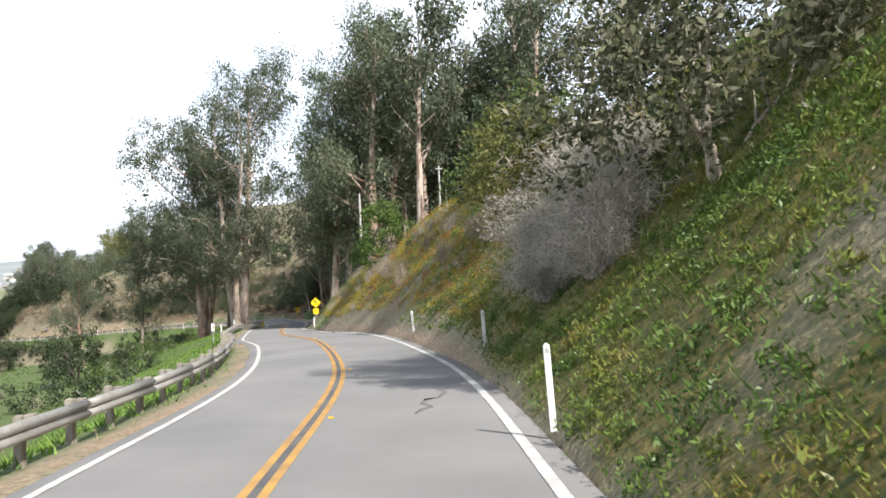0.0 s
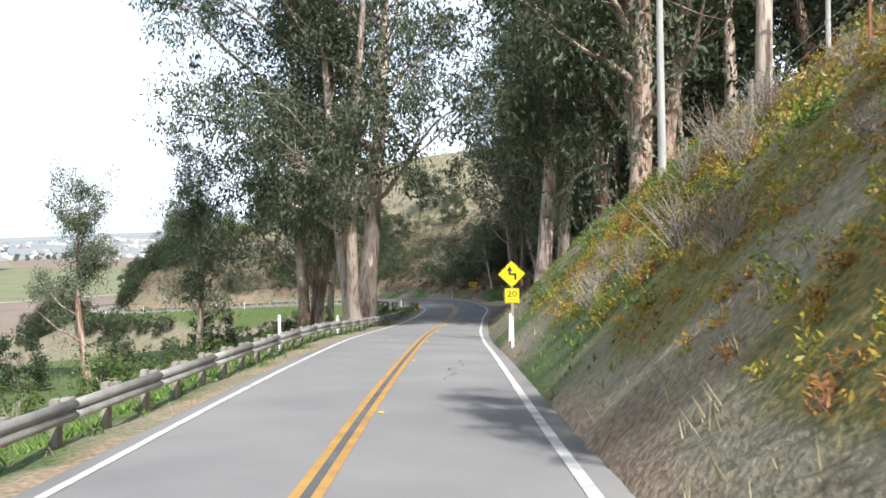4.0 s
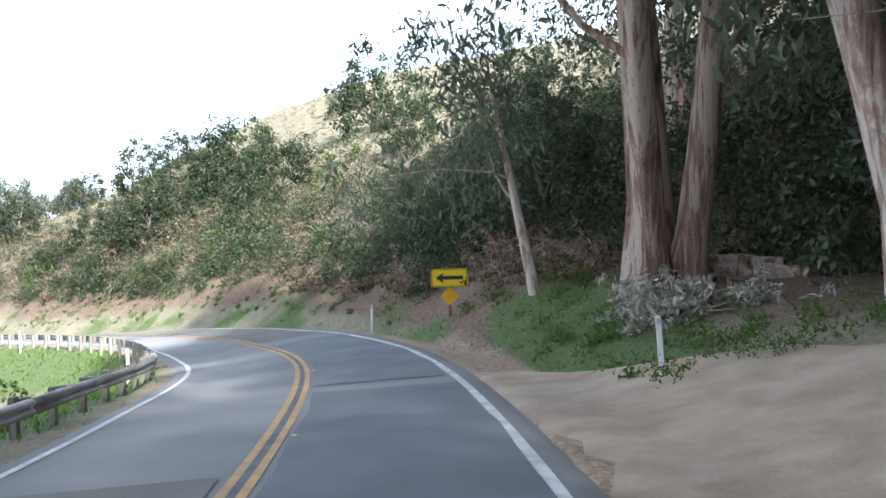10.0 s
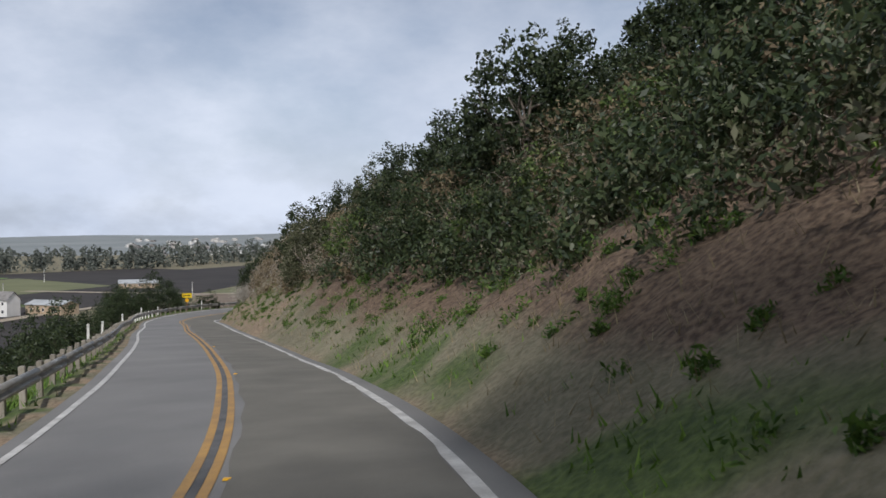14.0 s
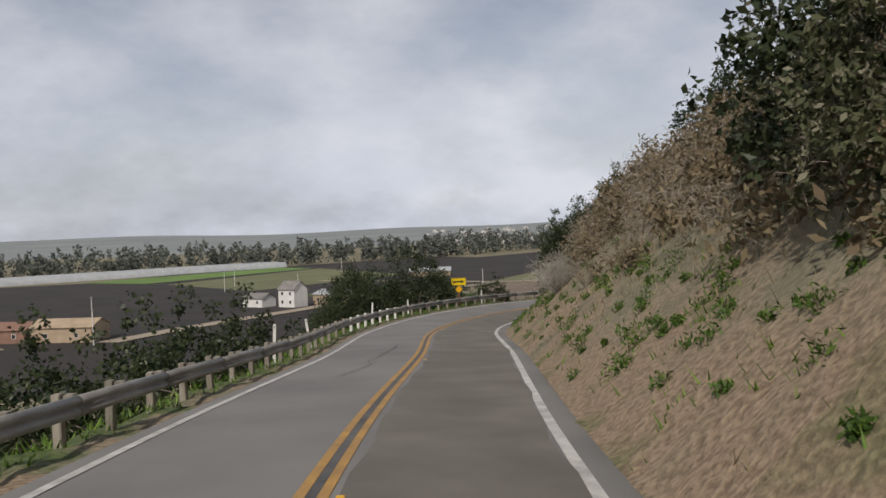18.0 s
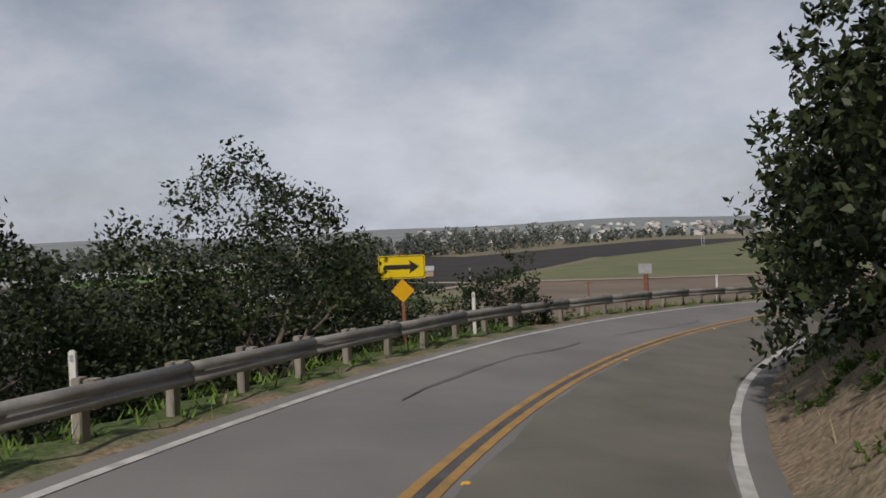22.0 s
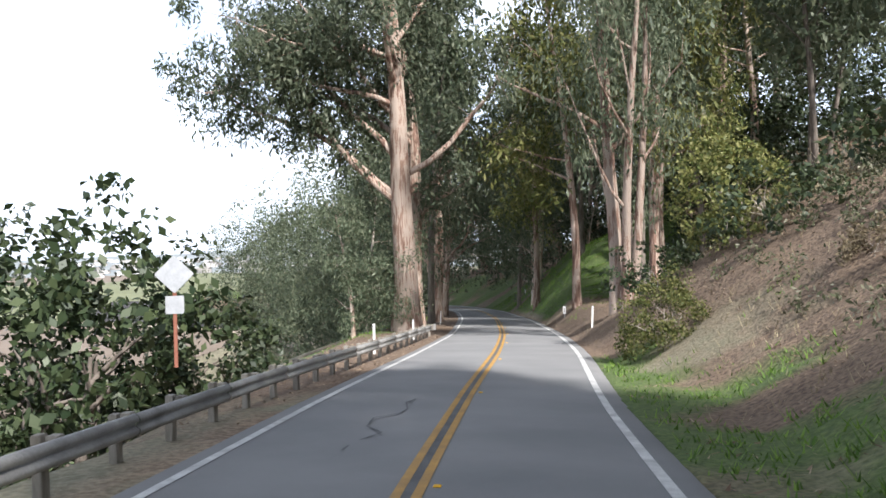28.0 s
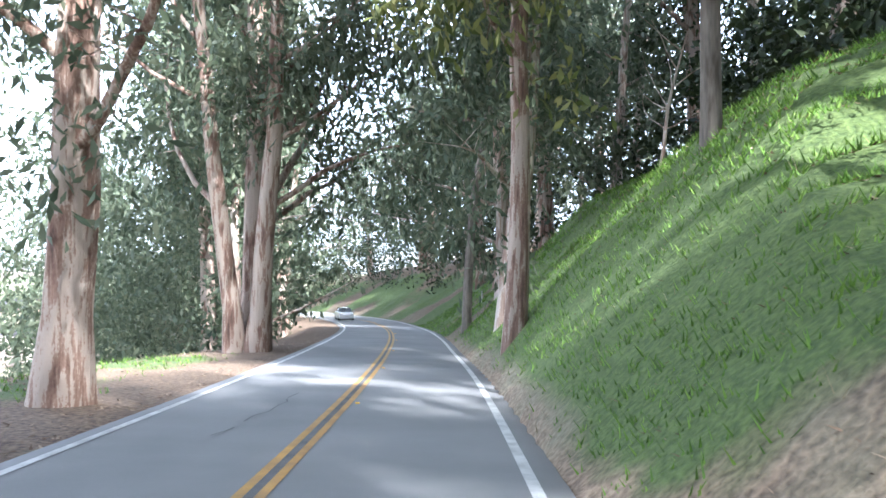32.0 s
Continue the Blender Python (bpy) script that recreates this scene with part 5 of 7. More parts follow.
TWIGGY = [plant("dry_brush", brush(91 + k), M_twig, M_leaf_brown if k else M_leaf_grey, "tangle of bare grey-brown twigs on the bank", "bush") for k in range(2)]
GREY_BRUSH = plant("dry_brush", brush(93, height=2.2, width=2.4, twigs=260, per=2, leaf=0.09, forks=5), M_twig_pale, M_leaf_grey, "big pale grey bush of fine bare twigs on the bank", "bush")
BARE = plant("slender_tree", eucalyptus(97, height=9.0, trunk_r=0.17, clear=0.42, spread=3.6, clumps=40, per=70, leaf=0.34, lean=0.32, branches=8, puff=1.1, flare=1.2, rise=0.5), M_bark_pale, M_leaf_euc, "slender pale leaning tree with a dark ragged crown", "tree")
WITHY = plant("slender_tree", bare_tree(98, 7.0, 0.25), M_bark_pale, M_leaf_euc, "thin pale forked tree with few leaves", "tree")

# the large trees by the road
placed(HERO_A, -21.5, 79.3, 20, 1.3)
placed(NEAR[1], -34.6, 110.0, 80, 1.0)
placed(NEAR[2], -30.0, 92.0, 190, 1.1)
placed(NEAR[1], -38.0, 86.0, 150, 0.75)
placed(NEAR[0], -44.0, 79.0, 310, 0.62)
placed(NEAR[1], -7.96, 79.3, 120, 1.4)
placed(NEAR[0], -1.6, 70.0, 10, 1.35)
placed(NEAR[2], -0.4, 75.5, 140, 1.35)
placed(EUC[1], 5.0, 67.4, 300, 1.35)
placed(NEAR[1], -7.6, 95.5, 50, 1.4)
placed(NEAR[0], -3.6, 89.0, 250, 1.35)
placed(NEAR[2], -16.6, 131.6, 75, 1.25)
placed(NEAR[1], -12.5, 124.7, 230, 1.1, tilt=9, tilt_way=-60)
placed(NEAR[0], -9.0, 118.5, 200, 1.3)
placed(BARE, -19.8, 133.6, 95, 1.0)
placed(HERO_B, -162.3, 327.0, 0, 1.25)
placed(NEAR[0], -163.3, 333.8, 160, 1.3)
placed(SLIM, -163.9, 342.3, 30, 1.4)
placed(NEAR[0], -164.8, 347.9, 30, 1.05)
placed(NEAR[2], -168.6, 367.7, 60, 1.35)
placed(NEAR[0], -169.8, 371.0, 100, 1.2)
placed(EUC[3], -166.5, 331.6, 40, 0.6)
placed(EUC[3], -165.8, 325.5, 140, 0.5)
placed(POLE_EUC, -150.6, 330.8, 0, 1.2)
placed(NEAR[2], -147.3, 312.4, 110, 0.75, tall=1.5)
placed(SLIM, -146.2, 322.0, 20, 1.1)
placed(POLE_EUC, -145.4, 326.5, 130, 1.1)
placed(WITHY, -148.0, 333.5, 40, 1.2)
placed(SLIM, -146.6, 342.4, 70, 1.2)
placed(POLE_EUC, -144.2, 342.3, 200, 1.2)
placed(SLIM, -151.2, 353.5, 210, 1.2)
placed(WITHY, -151.3, 367.7, 60, 1.0)
placed(POLE_EUC, -156.4, 359.0, 90, 1.2)
placed(NEAR[1], -157.3, 367.8, 70, 1.2)
placed(SLIM, -160.9, 382.0, 0, 1.3)
placed(EUC[1], -160.9, 401.5, 10, 1.2)
for s_y, n, size in ((250, 11.5, 0.85), (255, 12.0, 0.85), (260, 12.5, 0.85)):
    x, y, _, _ = beside(s_y, n)
    placed(NEAR[int(s_y) % 2], float(x), float(y), 47 * s_y, size)


def scatter(rng, n, s0, s1, n0, n1):
    """Random places beside the road: stations s0 to s1, n0 to n1 metres right of the centre."""
    ok = np.where((LS >= s0) & (LS <= s1))[0]
    i = rng.choice(ok, n)
    o = n0 + (n1 - n0) * rng.random(n)
    return LX[i] + o * TY[i] + rng.normal(0, 0.4, n), LY[i] - o * TX[i] + rng.normal(0, 0.4, n)


def grove(seed, models, n, s0, s1, n0, n1, gap=3.0, sizes=(0.8, 1.15), group=""):
    """Copies of the models over a stretch, none closer than gap."""
    rng = np.random.default_rng(seed)
    x, y = scatter(rng, n * 8, s0, s1, n0, n1)
    i, off = road_frame(x, y)
    done = []
    for a, b, o in zip(x, y, off):
        if (n0 > 0 and o < n0) or (n1 < 0 and o > n1):
            continue
        if all((a - c) ** 2 + (b - d) ** 2 > gap * gap for c, d in done):
            done.append((a, b))
            m = models[int(rng.integers(len(models)))]
            placed(m, float(a), float(b), float(rng.random() * 360), float(rng.uniform(*sizes)), tall=float(rng.uniform(0.9, 1.15)), group=group)
            if len(done) >= n:
                break


def mass(name, material, label, category, seed, areas, per, leaf, ratio=0.4, droop=0.3):
    """Foliage too thick to tell one plant from the next: clumps over stretches (n, s0, s1, n0, n1, low, high, r0, r1)."""
    rng = np.random.default_rng(seed)
    spots, rad = [], []
    for n, s0, s1, n0, n1, lo, hi, r0, r1 in areas:
        x, y = scatter(rng, n, s0, s1, n0, n1)
        i, off = road_frame(x, y)
        ok = (off >= n0) if n0 > 0 else (off <= n1)
        x, y = x[ok], y[ok]
        h = lo + (hi - lo) * rng.random(len(x)) ** 1.4
        spots.append(np.stack([x, y, ground_z(x, y) + h], -1))
        rad.append(r0 + (r1 - r0) * rng.random(len(x)))
    return tagged(part(name, leaves(np.concatenate(spots), np.concatenate(rad), per, leaf, rng, droop, ratio, 0.9, 0.25), material), label, category, kind="stuff")


# the woods right of the road
grove(1, [EUC[0], EUC[1], EUC[3], SLIM, EUC[2]], 13, 87, 112, 15, 40, 4.0, (1.15, 1.45))
grove(2, [EUC[0], EUC[1], EUC[3], SLIM, EUC[3]], 15, 112, 142, 14.5, 38, 3.6, (1.0, 1.35))
grove(3, [EUC[0], EUC[3], EUC[3], EUC[2]], 9, 246, 262, 9.5, 18, 3.0, (0.6, 0.85))
grove(4, [EUC[0], POLE_EUC, SLIM, SLIM, EUC[1]], 14, 318, 352, 14, 40, 3.8, (1.1, 1.4))
grove(22, [SLIM, POLE_EUC, SLIM], 7, 298, 318, 13, 30, 4.5, (1.1, 1.4))
grove(5, [EUC[1], POLE_EUC, SLIM, EUC[0], EUC[3]], 18, 350, 424, 6.6, 30, 4.0, (1.1, 1.4))
grove(6, [EUC[3], EUC[0], EUC[3]], 11, 342, 420, -15, -7.0, 4.0, (1.0, 1.3))
grove(8, [OAK[2], OAK[0], OAK[1]], 22, 222, 258, 8.0, 18, 2.8, (1.1, 1.6))
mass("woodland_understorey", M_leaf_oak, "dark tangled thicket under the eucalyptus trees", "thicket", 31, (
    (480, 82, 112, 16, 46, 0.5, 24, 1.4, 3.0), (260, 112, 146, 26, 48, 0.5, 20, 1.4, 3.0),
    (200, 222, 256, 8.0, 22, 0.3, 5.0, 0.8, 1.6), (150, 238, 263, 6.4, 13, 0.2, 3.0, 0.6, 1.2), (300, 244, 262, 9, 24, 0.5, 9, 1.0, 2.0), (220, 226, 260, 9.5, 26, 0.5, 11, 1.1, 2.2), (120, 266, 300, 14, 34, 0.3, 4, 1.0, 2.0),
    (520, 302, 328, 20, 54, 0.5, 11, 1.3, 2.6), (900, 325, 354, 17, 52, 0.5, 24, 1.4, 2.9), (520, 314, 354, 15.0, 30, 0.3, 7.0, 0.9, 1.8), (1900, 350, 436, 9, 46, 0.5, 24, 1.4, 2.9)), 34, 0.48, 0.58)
mass("woodland_understorey", M_leaf_euc, "grey-green hanging foliage filling the far side of the grove", "thicket", 32, ((1500, 345, 436, -34, -8, 0.5, 24, 1.3, 2.7),), 40, 0.54, 0.42, 1.0)
mass("low_foliage", M_leaf_euc, "dense hanging foliage round the foot of the great eucalyptus", "foliage", 37, ((80, 303.5, 313, -10.8, -6.2, 0.8, 8.5, 0.8, 1.5),), 150, 0.26, 0.32, 1.2)
mass("woodland_understorey", M_leaf_euc, "high grey-green canopy where the road leaves the grove", "thicket", 36, ((1250, 356, 436, 8, 42, 6, 30, 1.8, 3.2), (800, 352, 436, -32, -8, 6, 28, 1.6, 3.0)), 50, 0.5, 0.45, 1.0)
# the second, higher stretch is extra foliage added to shade the bank beyond
mass("woodland_understorey", M_leaf_euc, "hanging grey-green canopy over the driveway's end, thickened to shade the bank", "thicket", 44, ((170, 121, 137, 10, 21, 6.5, 17, 1.1, 2.0), (240, 124, 141, 13, 30, 9, 22, 1.3, 2.4)), 90, 0.34, 0.35, 1.1)
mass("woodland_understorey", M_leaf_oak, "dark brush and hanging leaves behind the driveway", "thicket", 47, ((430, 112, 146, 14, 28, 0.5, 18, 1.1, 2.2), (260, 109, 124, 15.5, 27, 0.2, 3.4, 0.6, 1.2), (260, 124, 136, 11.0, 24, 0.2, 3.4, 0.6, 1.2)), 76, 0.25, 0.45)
# undergrowth in the woods
grove(9, [BUSH[1], BUSH[0], TWIGGY[1]], 18, 84, 142, 10, 30, 2.6, (0.8, 1.6))
grove(10, [BUSH[1], BUSH[1], TWIGGY[1]], 9, 226, 300, 8.5, 22, 2.6, (0.7, 1.4))
# the four oaks 12.5 to 13 metres out are added to shade the road
for s_y, n, size in ((222.5, 7.8, 1.7), (224.0, 12.5, 1.7), (229.0, 13.0, 1.75), (234.0, 13.0, 1.75), (239.0, 12.5, 1.75), (227.0, 8.4, 1.5), (231.5, 8.3, 1.7), (236.0, 8.2, 1.6), (239.5, 8.2, 1.6), (243.0, 8.6, 1.6), (247.0, 8.4, 1.7), (251.0, 8.8, 1.7), (245.0, 12.0, 1.8), (255.0, 9.0, 1.6)):
    x, y, _, _ = beside(s_y, n)
    placed(DARK_OAK, float(x), float(y), 33 * s_y, size * 0.62)
# hillside right of the bends
for x, y, k, size in ((-53.0, 189.5, 0, 1.3), (-54.2, 187.1, 1, 1.2), (-40.7, 194.3, 0, 1.4), (-81.8, 186.7, 2, 0.75), (-55.9, 176.3, 0, 0.9), (-44.6, 171.4, 1, 0.95), (-68.0, 181.5, 1, 0.7)):
    placed(OAK[k], x, y, 53 * x, size)
for s_y, n, size in ((137.0, 10.8, 0.55), (140.0, 9.5, 0.45), (143.0, 9.6, 0.42), (146.5, 10.5, 0.36), (140.5, 13.0, 0.5)):
    x, y, _, _ = beside(s_y, n)
    placed(DARK_OAK, float(x), float(y), 41 * s_y, size)
for x, y, k, size in ((-45.6, 180.5, 0, 1.0), (-49.4, 180.9, 1, 1.1), (-55.6, 179.2, 0, 0.9), (-60.4, 181.7, 1, 1.0), (-64.9, 183.0, 0, 0.8), (-49.5, 214.5, 1, 1.0), (-113.2, 217.6, 0, 1.0), (-109.7, 215.7, 2, 0.9), (-98.7, 209.7, 1, 1.0), (-89.6, 205.0, 0, 0.95), (-50.6, 168.2, 1, 0.5), (-59.7, 173.2, 2, 0.5), (-119.5, 214.3, 2, 0.7)):
    placed(OAK[k], x, y, 37 * k + 11 * x, size)
grove(20, [BUSH[1], BUSH[0], BUSH[1]], 34, 139, 172, 6.6, 20, 1.8, (0.6, 1.05))
mass("hillside_scrub", M_leaf_oak, "dark green scrub covering the hillside", "scrub", 33, ((300, 138, 172, 8.2, 30, 0.2, 0.9, 0.6, 1.1), (160, 172, 214, 12, 34, 0.2, 0.7, 0.5, 0.9)), 64, 0.2)
mass("hillside_scrub", M_leaf_sage, "olive and pale sage scrub covering the hillside", "scrub", 35, ((170, 152, 180, 6.4, 10, 0.1, 0.8, 0.4, 0.8), (240, 138, 180, 9.0, 40, 0.2, 0.8, 0.5, 1.0),), 64, 0.2)
mass("hillside_scrub", M_leaf_oak, "dark evergreen thicket overhanging the cut slope", "scrub", 38, ((60, 141, 152, 8.6, 13, 0.4, 2.2, 0.6, 1.1), (150, 156, 178, 7.4, 12, 0.2, 1.6, 0.5, 0.9), (420, 136, 160, 6.6, 14, 0.1, 1.9, 0.6, 1.1), (200, 130, 142, 9.5, 20, 0.2, 2.2, 0.6, 1.1), (110, 152, 170, 10.5, 20, 0.3, 2.6, 0.6, 1.1), (150, 172, 202, 11, 22, 0.2, 2.0, 0.6, 1.1), (170, 137, 147, 5.6, 9, 0.1, 1.5, 0.5, 0.9), (190, 154, 174, 5.8, 8.6, 0.1, 1.2, 0.4, 0.8)), 62, 0.18)
mass("hillside_scrub", M_twig, "tangle of bare grey-brown twigs over the slope", "scrub", 39, ((200, 170, 192, 6.2, 10, 0.1, 1.2, 0.4, 0.8), (420, 150, 206, 7.6, 18, 0.1, 1.3, 0.5, 1.0), (260, 186, 207, 6.6, 12, 0.1, 1.8, 0.5, 1.0), (200, 139, 152, 7.8, 14, 0.1, 2.2, 0.5, 1.0)), 60, 0.34, 0.035, 0.2)
mass("hillside_scrub", M_leaf_brown, "dry brown scrub covering the hillside", "scrub", 34, ((220, 168, 192, 6.0, 10, 0.1, 1.0, 0.4, 0.8), (260, 138, 172, 8.0, 30, 0.2, 0.8, 0.5, 1.0), (520, 170, 216, 7.8, 30, 0.2, 1.2, 0.5, 1.0), (260, 186, 207, 6.8, 13, 0.2, 1.8, 0.5, 0.9), (320, 150, 186, 8.2, 16, 0.2, 1.8, 0.5, 0.9)), 46, 0.22)
grove(11, OAK, 8, 150, 205, 26, 44, 6.0, (0.7, 1.1))
grove(12, [BUSH[1], BUSH[2], BUSH[0], BUSH[2]], 38, 132, 182, 9, 60, 2.2, (0.6, 1.2))
grove(13, [BUSH[2], BUSH[2], TWIGGY[1], TWIGGY[1]], 48, 162, 217, 7.4, 19, 1.4, (0.7, 1.1))
mass("roadside_weeds", M_weed, "clumps of fresh leafy weeds on the bare bank", "weeds", 46, ((190, 137, 170, 4.2, 8.0, 0.0, 0.12, 0.15, 0.42), (330, 166, 216, 3.8, 7.0, 0.0, 0.08, 0.10, 0.34), (120, 122, 134, 5.6, 10, 0.0, 0.15, 0.25, 0.5)), 110, 0.10, 0.34, -0.6)
grove(24, [OAK[1], BUSH[1], BUSH[2], BUSH[2]], 16, 262, 292, 9.5, 20, 2.4, (0.6, 1.0))
mass("bank_scrub", M_leaf_sage, "low olive scrub and dry stems on the bank", "scrub", 48, ((170, 262, 292, 7.5, 18, 0.1, 0.8, 0.4, 0.9),), 50, 0.16)
# tall bushes on the nose of the bend
for s_y, n, size in ((203.4, 6.4, 1.1), (205.2, 6.0, 1.15), (207.2, 5.7, 1.15), (209.4, 5.9, 1.1), (211.6, 6.4, 1.1), (205.0, 8.0, 0.95), (208.0, 7.8, 1.1), (211.0, 7.9, 1.15)):
    x, y, _, _ = beside(s_y, n)
    placed(NOSE_BUSH, float(x), float(y), 40 * n, size)
for x, y, size in ((-75.8, 182.3, 0.9), (-79.8, 185.4, 1.0), (-71.6, 183.4, 0.8), (-84.8, 189.4, 0.9)):
    placed(HILL_BUSH, x, y, 50 * x, size)
for x, y, size in ((-103.4, 197.2, 0.75), (-98.2, 194.6, 0.7), (-108.4, 200.8, 0.75), (-92.5, 191.4, 0.65)):
    placed(GREY_BRUSH if size > 0.74 and x > -105 else TWIGGY[1], x, y, 80 * x, size if x > -105 else 1.3 * size)
placed(GREY_BRUSH, -25.9, 144.2, 40, 0.55)
# left of the road: below the rail
grove(14, [OAK[1], OAK[0], OAK[0]], 14, 36, 112, -48, -18, 5.0, (0.6, 0.95))
grove(15, [BUSH[0], BUSH[1]], 26, -14, 118, -30, -7.5, 2.3, (0.6, 1.1))
grove(16, [OAK[0], OAK[1]], 7, 150, 192, -24, -11.0, 3.6, (0.55, 0.8))
for x, y, k, size in ((-137.9, 208.6, 0, 0.95), (-146.6, 206.8, 2, 1.0), (-139.4, 205.3, 2, 1.0), (-136.4, 202.1, 1, 1.0), (-133.3, 200.1, 1, 0.85), (-142.7, 210.1, 0, 0.9), (-140.4, 202.5, 0, 1.05), (-143.7, 206.3, 2, 0.9), (-145.7, 215.4, 0, 0.92), (-144.0, 213.7, 1, 0.86), (-141.4, 207.9, 1, 0.95), (-165.4, 291.6, 0, 1.5), (-168.0, 296.7, 2, 1.45), (-169.9, 289.8, 1, 1.7), (-164.2, 299.2, 1, 1.15), (-164.1, 284.0, 1, 1.0), (-167.4, 282.2, 0, 1.2)):
    if y < 230:
        placed(DARK_OAK, x, y, 50 * x, size * 0.74)
    else:
        placed(OAK[k], x, y, 50 * x, size * 1.2)
for s_y, n, size in ((182.5, -9.8, 0.8), (185.5, -10.4, 0.95), (188.5, -9.8, 0.95), (191.5, -10.2, 1.0), (187.0, -12.6, 1.0), (194.0, -9.6, 0.95), (179.0, -10.4, 0.8)):
    x, y, _, _ = beside(s_y, n)
    placed(OAK[1], float(x), float(y), 70 * n, size)
for x, y, size in ((-32.6, 124.3, 0.8), (-34.3, 126.8, 0.9), (-30.9, 121.6, 0.6), (-39.3, 134.1, 1.3)):
    placed(BUSH[0], x, y, 70 * x, size)
for x, y, size in ((-139.6, 217.0, 0.5), (-144.5, 216.9, 0.75), (-146.4, 219.4, 0.85), (-148.1, 222.3, 0.85), (-149.5, 225.0, 0.75), (-151.0, 228.8, 0.6)):
    placed(OAK[1], x, y, 60 * x, size)
for x, y, size in ((-156.6, 256.1, 0.5), (-158.5, 259.6, 0.6)):
    placed(BUSH[0], x, y, 60 * x, size)
placed(GREY_BRUSH, -158.8, 268.2, 30, 1.05, tall=2.3)
for x, y, size in ((-163.5, 273.0, 0.8), (-161.5, 264.0, 0.6), (-164.5, 268.0, 0.8), (-163.5, 276.5, 0.8), (-166.5, 281.0, 0.85)):
    placed(DARK_OAK, x, y, 60 * x, size * 0.62)
# the bank at the start
for x, y, turn, size in ((13.8, -28.0, 20, 1.25), (17.6, -30.5, 120, 1.3), (18.0, -12.0, 220, 1.2), (18.5, -2.0, 140, 1.3)):
    placed(SAGE_TREE, x, y, turn, size)
for x, y, turn, size in ((10.9, -23.6, 70, 0.9), (11.4, -21.0, 200, 0.95), (12.2, -24.6, 310, 1.0), (12.6, -18.6, 10, 0.9), (13.2, -21.8, 120, 1.05), (11.6, -26.2, 240, 0.7)):
    placed(GREY_BRUSH, x, y, turn, size)
for x, y, turn, size in ((11.6, 3.0, 20, 1.5), (14.5, 6.5, 90, 2.0), (9.8, 9.0, 150, 1.1)):
    placed(BUSH[0], x, y, turn, size)
placed(PALE_BUSH, 11.9, -5.4, 30, 1.45)
placed(BUSH[3], 11.2, -12.4, 30, 0.9)
placed(GREEN_TREE, 3.4, 26.0, 75, 0.85)
placed(OAK[0], 13.5, 21.0, 15, 1.15)
placed(OAK[0], 13.0, 36.0, 75, 1.2)
placed(OAK[2], 14.5, 29.0, 115, 1.5)
grove(41, [TWIGGY[0], TWIGGY[1], TWIGGY[0]], 42, 26, 68, 4.6, 10.5, 1.2, (0.4, 0.85))
grove(42, [BUSH[0], BUSH[0]], 9, 34, 70, 5.0, 9.0, 2.5, (0.2, 0.4))
mass("ice_plant", M_iceplant, "mounds of yellow, green and rust ice plant on the bank", "ground cover", 43, ((1900, 20, 72, 4.5, 8.5, 0.0, 0.10, 0.14, 0.36), (1800, 20, 72, 6.0, 13, 0.0, 0.12, 0.2, 0.46)), 50, 0.085, 0.40, -0.6)
mass("ice_plant", M_iceplant_green, "mounds of green and yellowing ice plant on the bank", "ground cover", 45, ((1700, -10, 30, 3.9, 9.5, 0.0, 0.10, 0.16, 0.38), (320, 70, 80, 4.8, 9.5, 0.0, 0.12, 0.16, 0.38)), 50, 0.10, 0.36, -0.6)
placed(PALE_BUSH, -146.0, 297.0, 0, 0.8)
placed(PALE_BUSH, -142.8, 303.5, 120, 1.4)
placed(BUSH[1], -145.9, 305.3, 200, 1.2)


# ---- the valley ----
M_soil_dark = surface("dark_ploughed_soil", (0.020, 0.017, 0.016), (0.045, 0.038, 0.034), 0.05, 0.95, 0.4, 0.8, stretch=(1, 1, 1))
M_soil_brown = surface("brown_ploughed_soil", (0.15, 0.115, 0.085), (0.23, 0.18, 0.135), 0.04, 0.95, 0.4, 0.8)
M_field_green = surface("young_crop", (0.12, 0.135, 0.062), (0.185, 0.19, 0.095), 0.04, 0.95, 0.4, 0.7)
M_field_bright = surface("lush_crop", (0.10, 0.19, 0.04), (0.17, 0.27, 0.07), 0.05, 0.95, 0.4, 0.7)
M_track = surface("pale_dirt_track", (0.30, 0.25, 0.19), (0.42, 0.36, 0.28), 0.2, 0.95, 0.4, 2)
M_plastic = surface("white_tunnel_film", (0.36, 0.38, 0.39), (0.50, 0.52, 0.53), 0.3, 0.5, 0.1, 3)
# far leaves: distance haze is mixed into the pale leaf colours
M_far_leaf = foliage("far_leaf_haze_tint", [(0.10, 0.115, 0.10), (0.14, 0.155, 0.135), (0.19, 0.205, 0.175)], 0.8, 0.2)
M_wall_white = surface("white_boards", (0.68, 0.67, 0.64), (0.80, 0.79, 0.76), 0.5, 0.7, 0.2, 8)
M_wall_tan = surface("tan_boards", (0.36, 0.27, 0.18), (0.48, 0.38, 0.27), 0.5, 0.8, 0.2, 8)
M_roof = surface("grey_roofing", (0.16, 0.15, 0.14), (0.28, 0.27, 0.26), 0.8, 0.8, 0.3, 6)
M_roof_red = surface("brown_roofing", (0.20, 0.11, 0.08), (0.31, 0.19, 0.14), 0.8, 0.8, 0.3, 6)
M_glass_dark = surface("dark_window_glass", (0.02, 0.024, 0.03), (0.04, 0.045, 0.05), 2, 0.1, 0.0, 10)
# hills paled towards blue-grey: the haze is painted into their surface
M_hill_far = surface("far_hill_haze_tint", (0.19, 0.215, 0.22), (0.27, 0.29, 0.285), 0.004, 0.95, 0.0, 0.03)


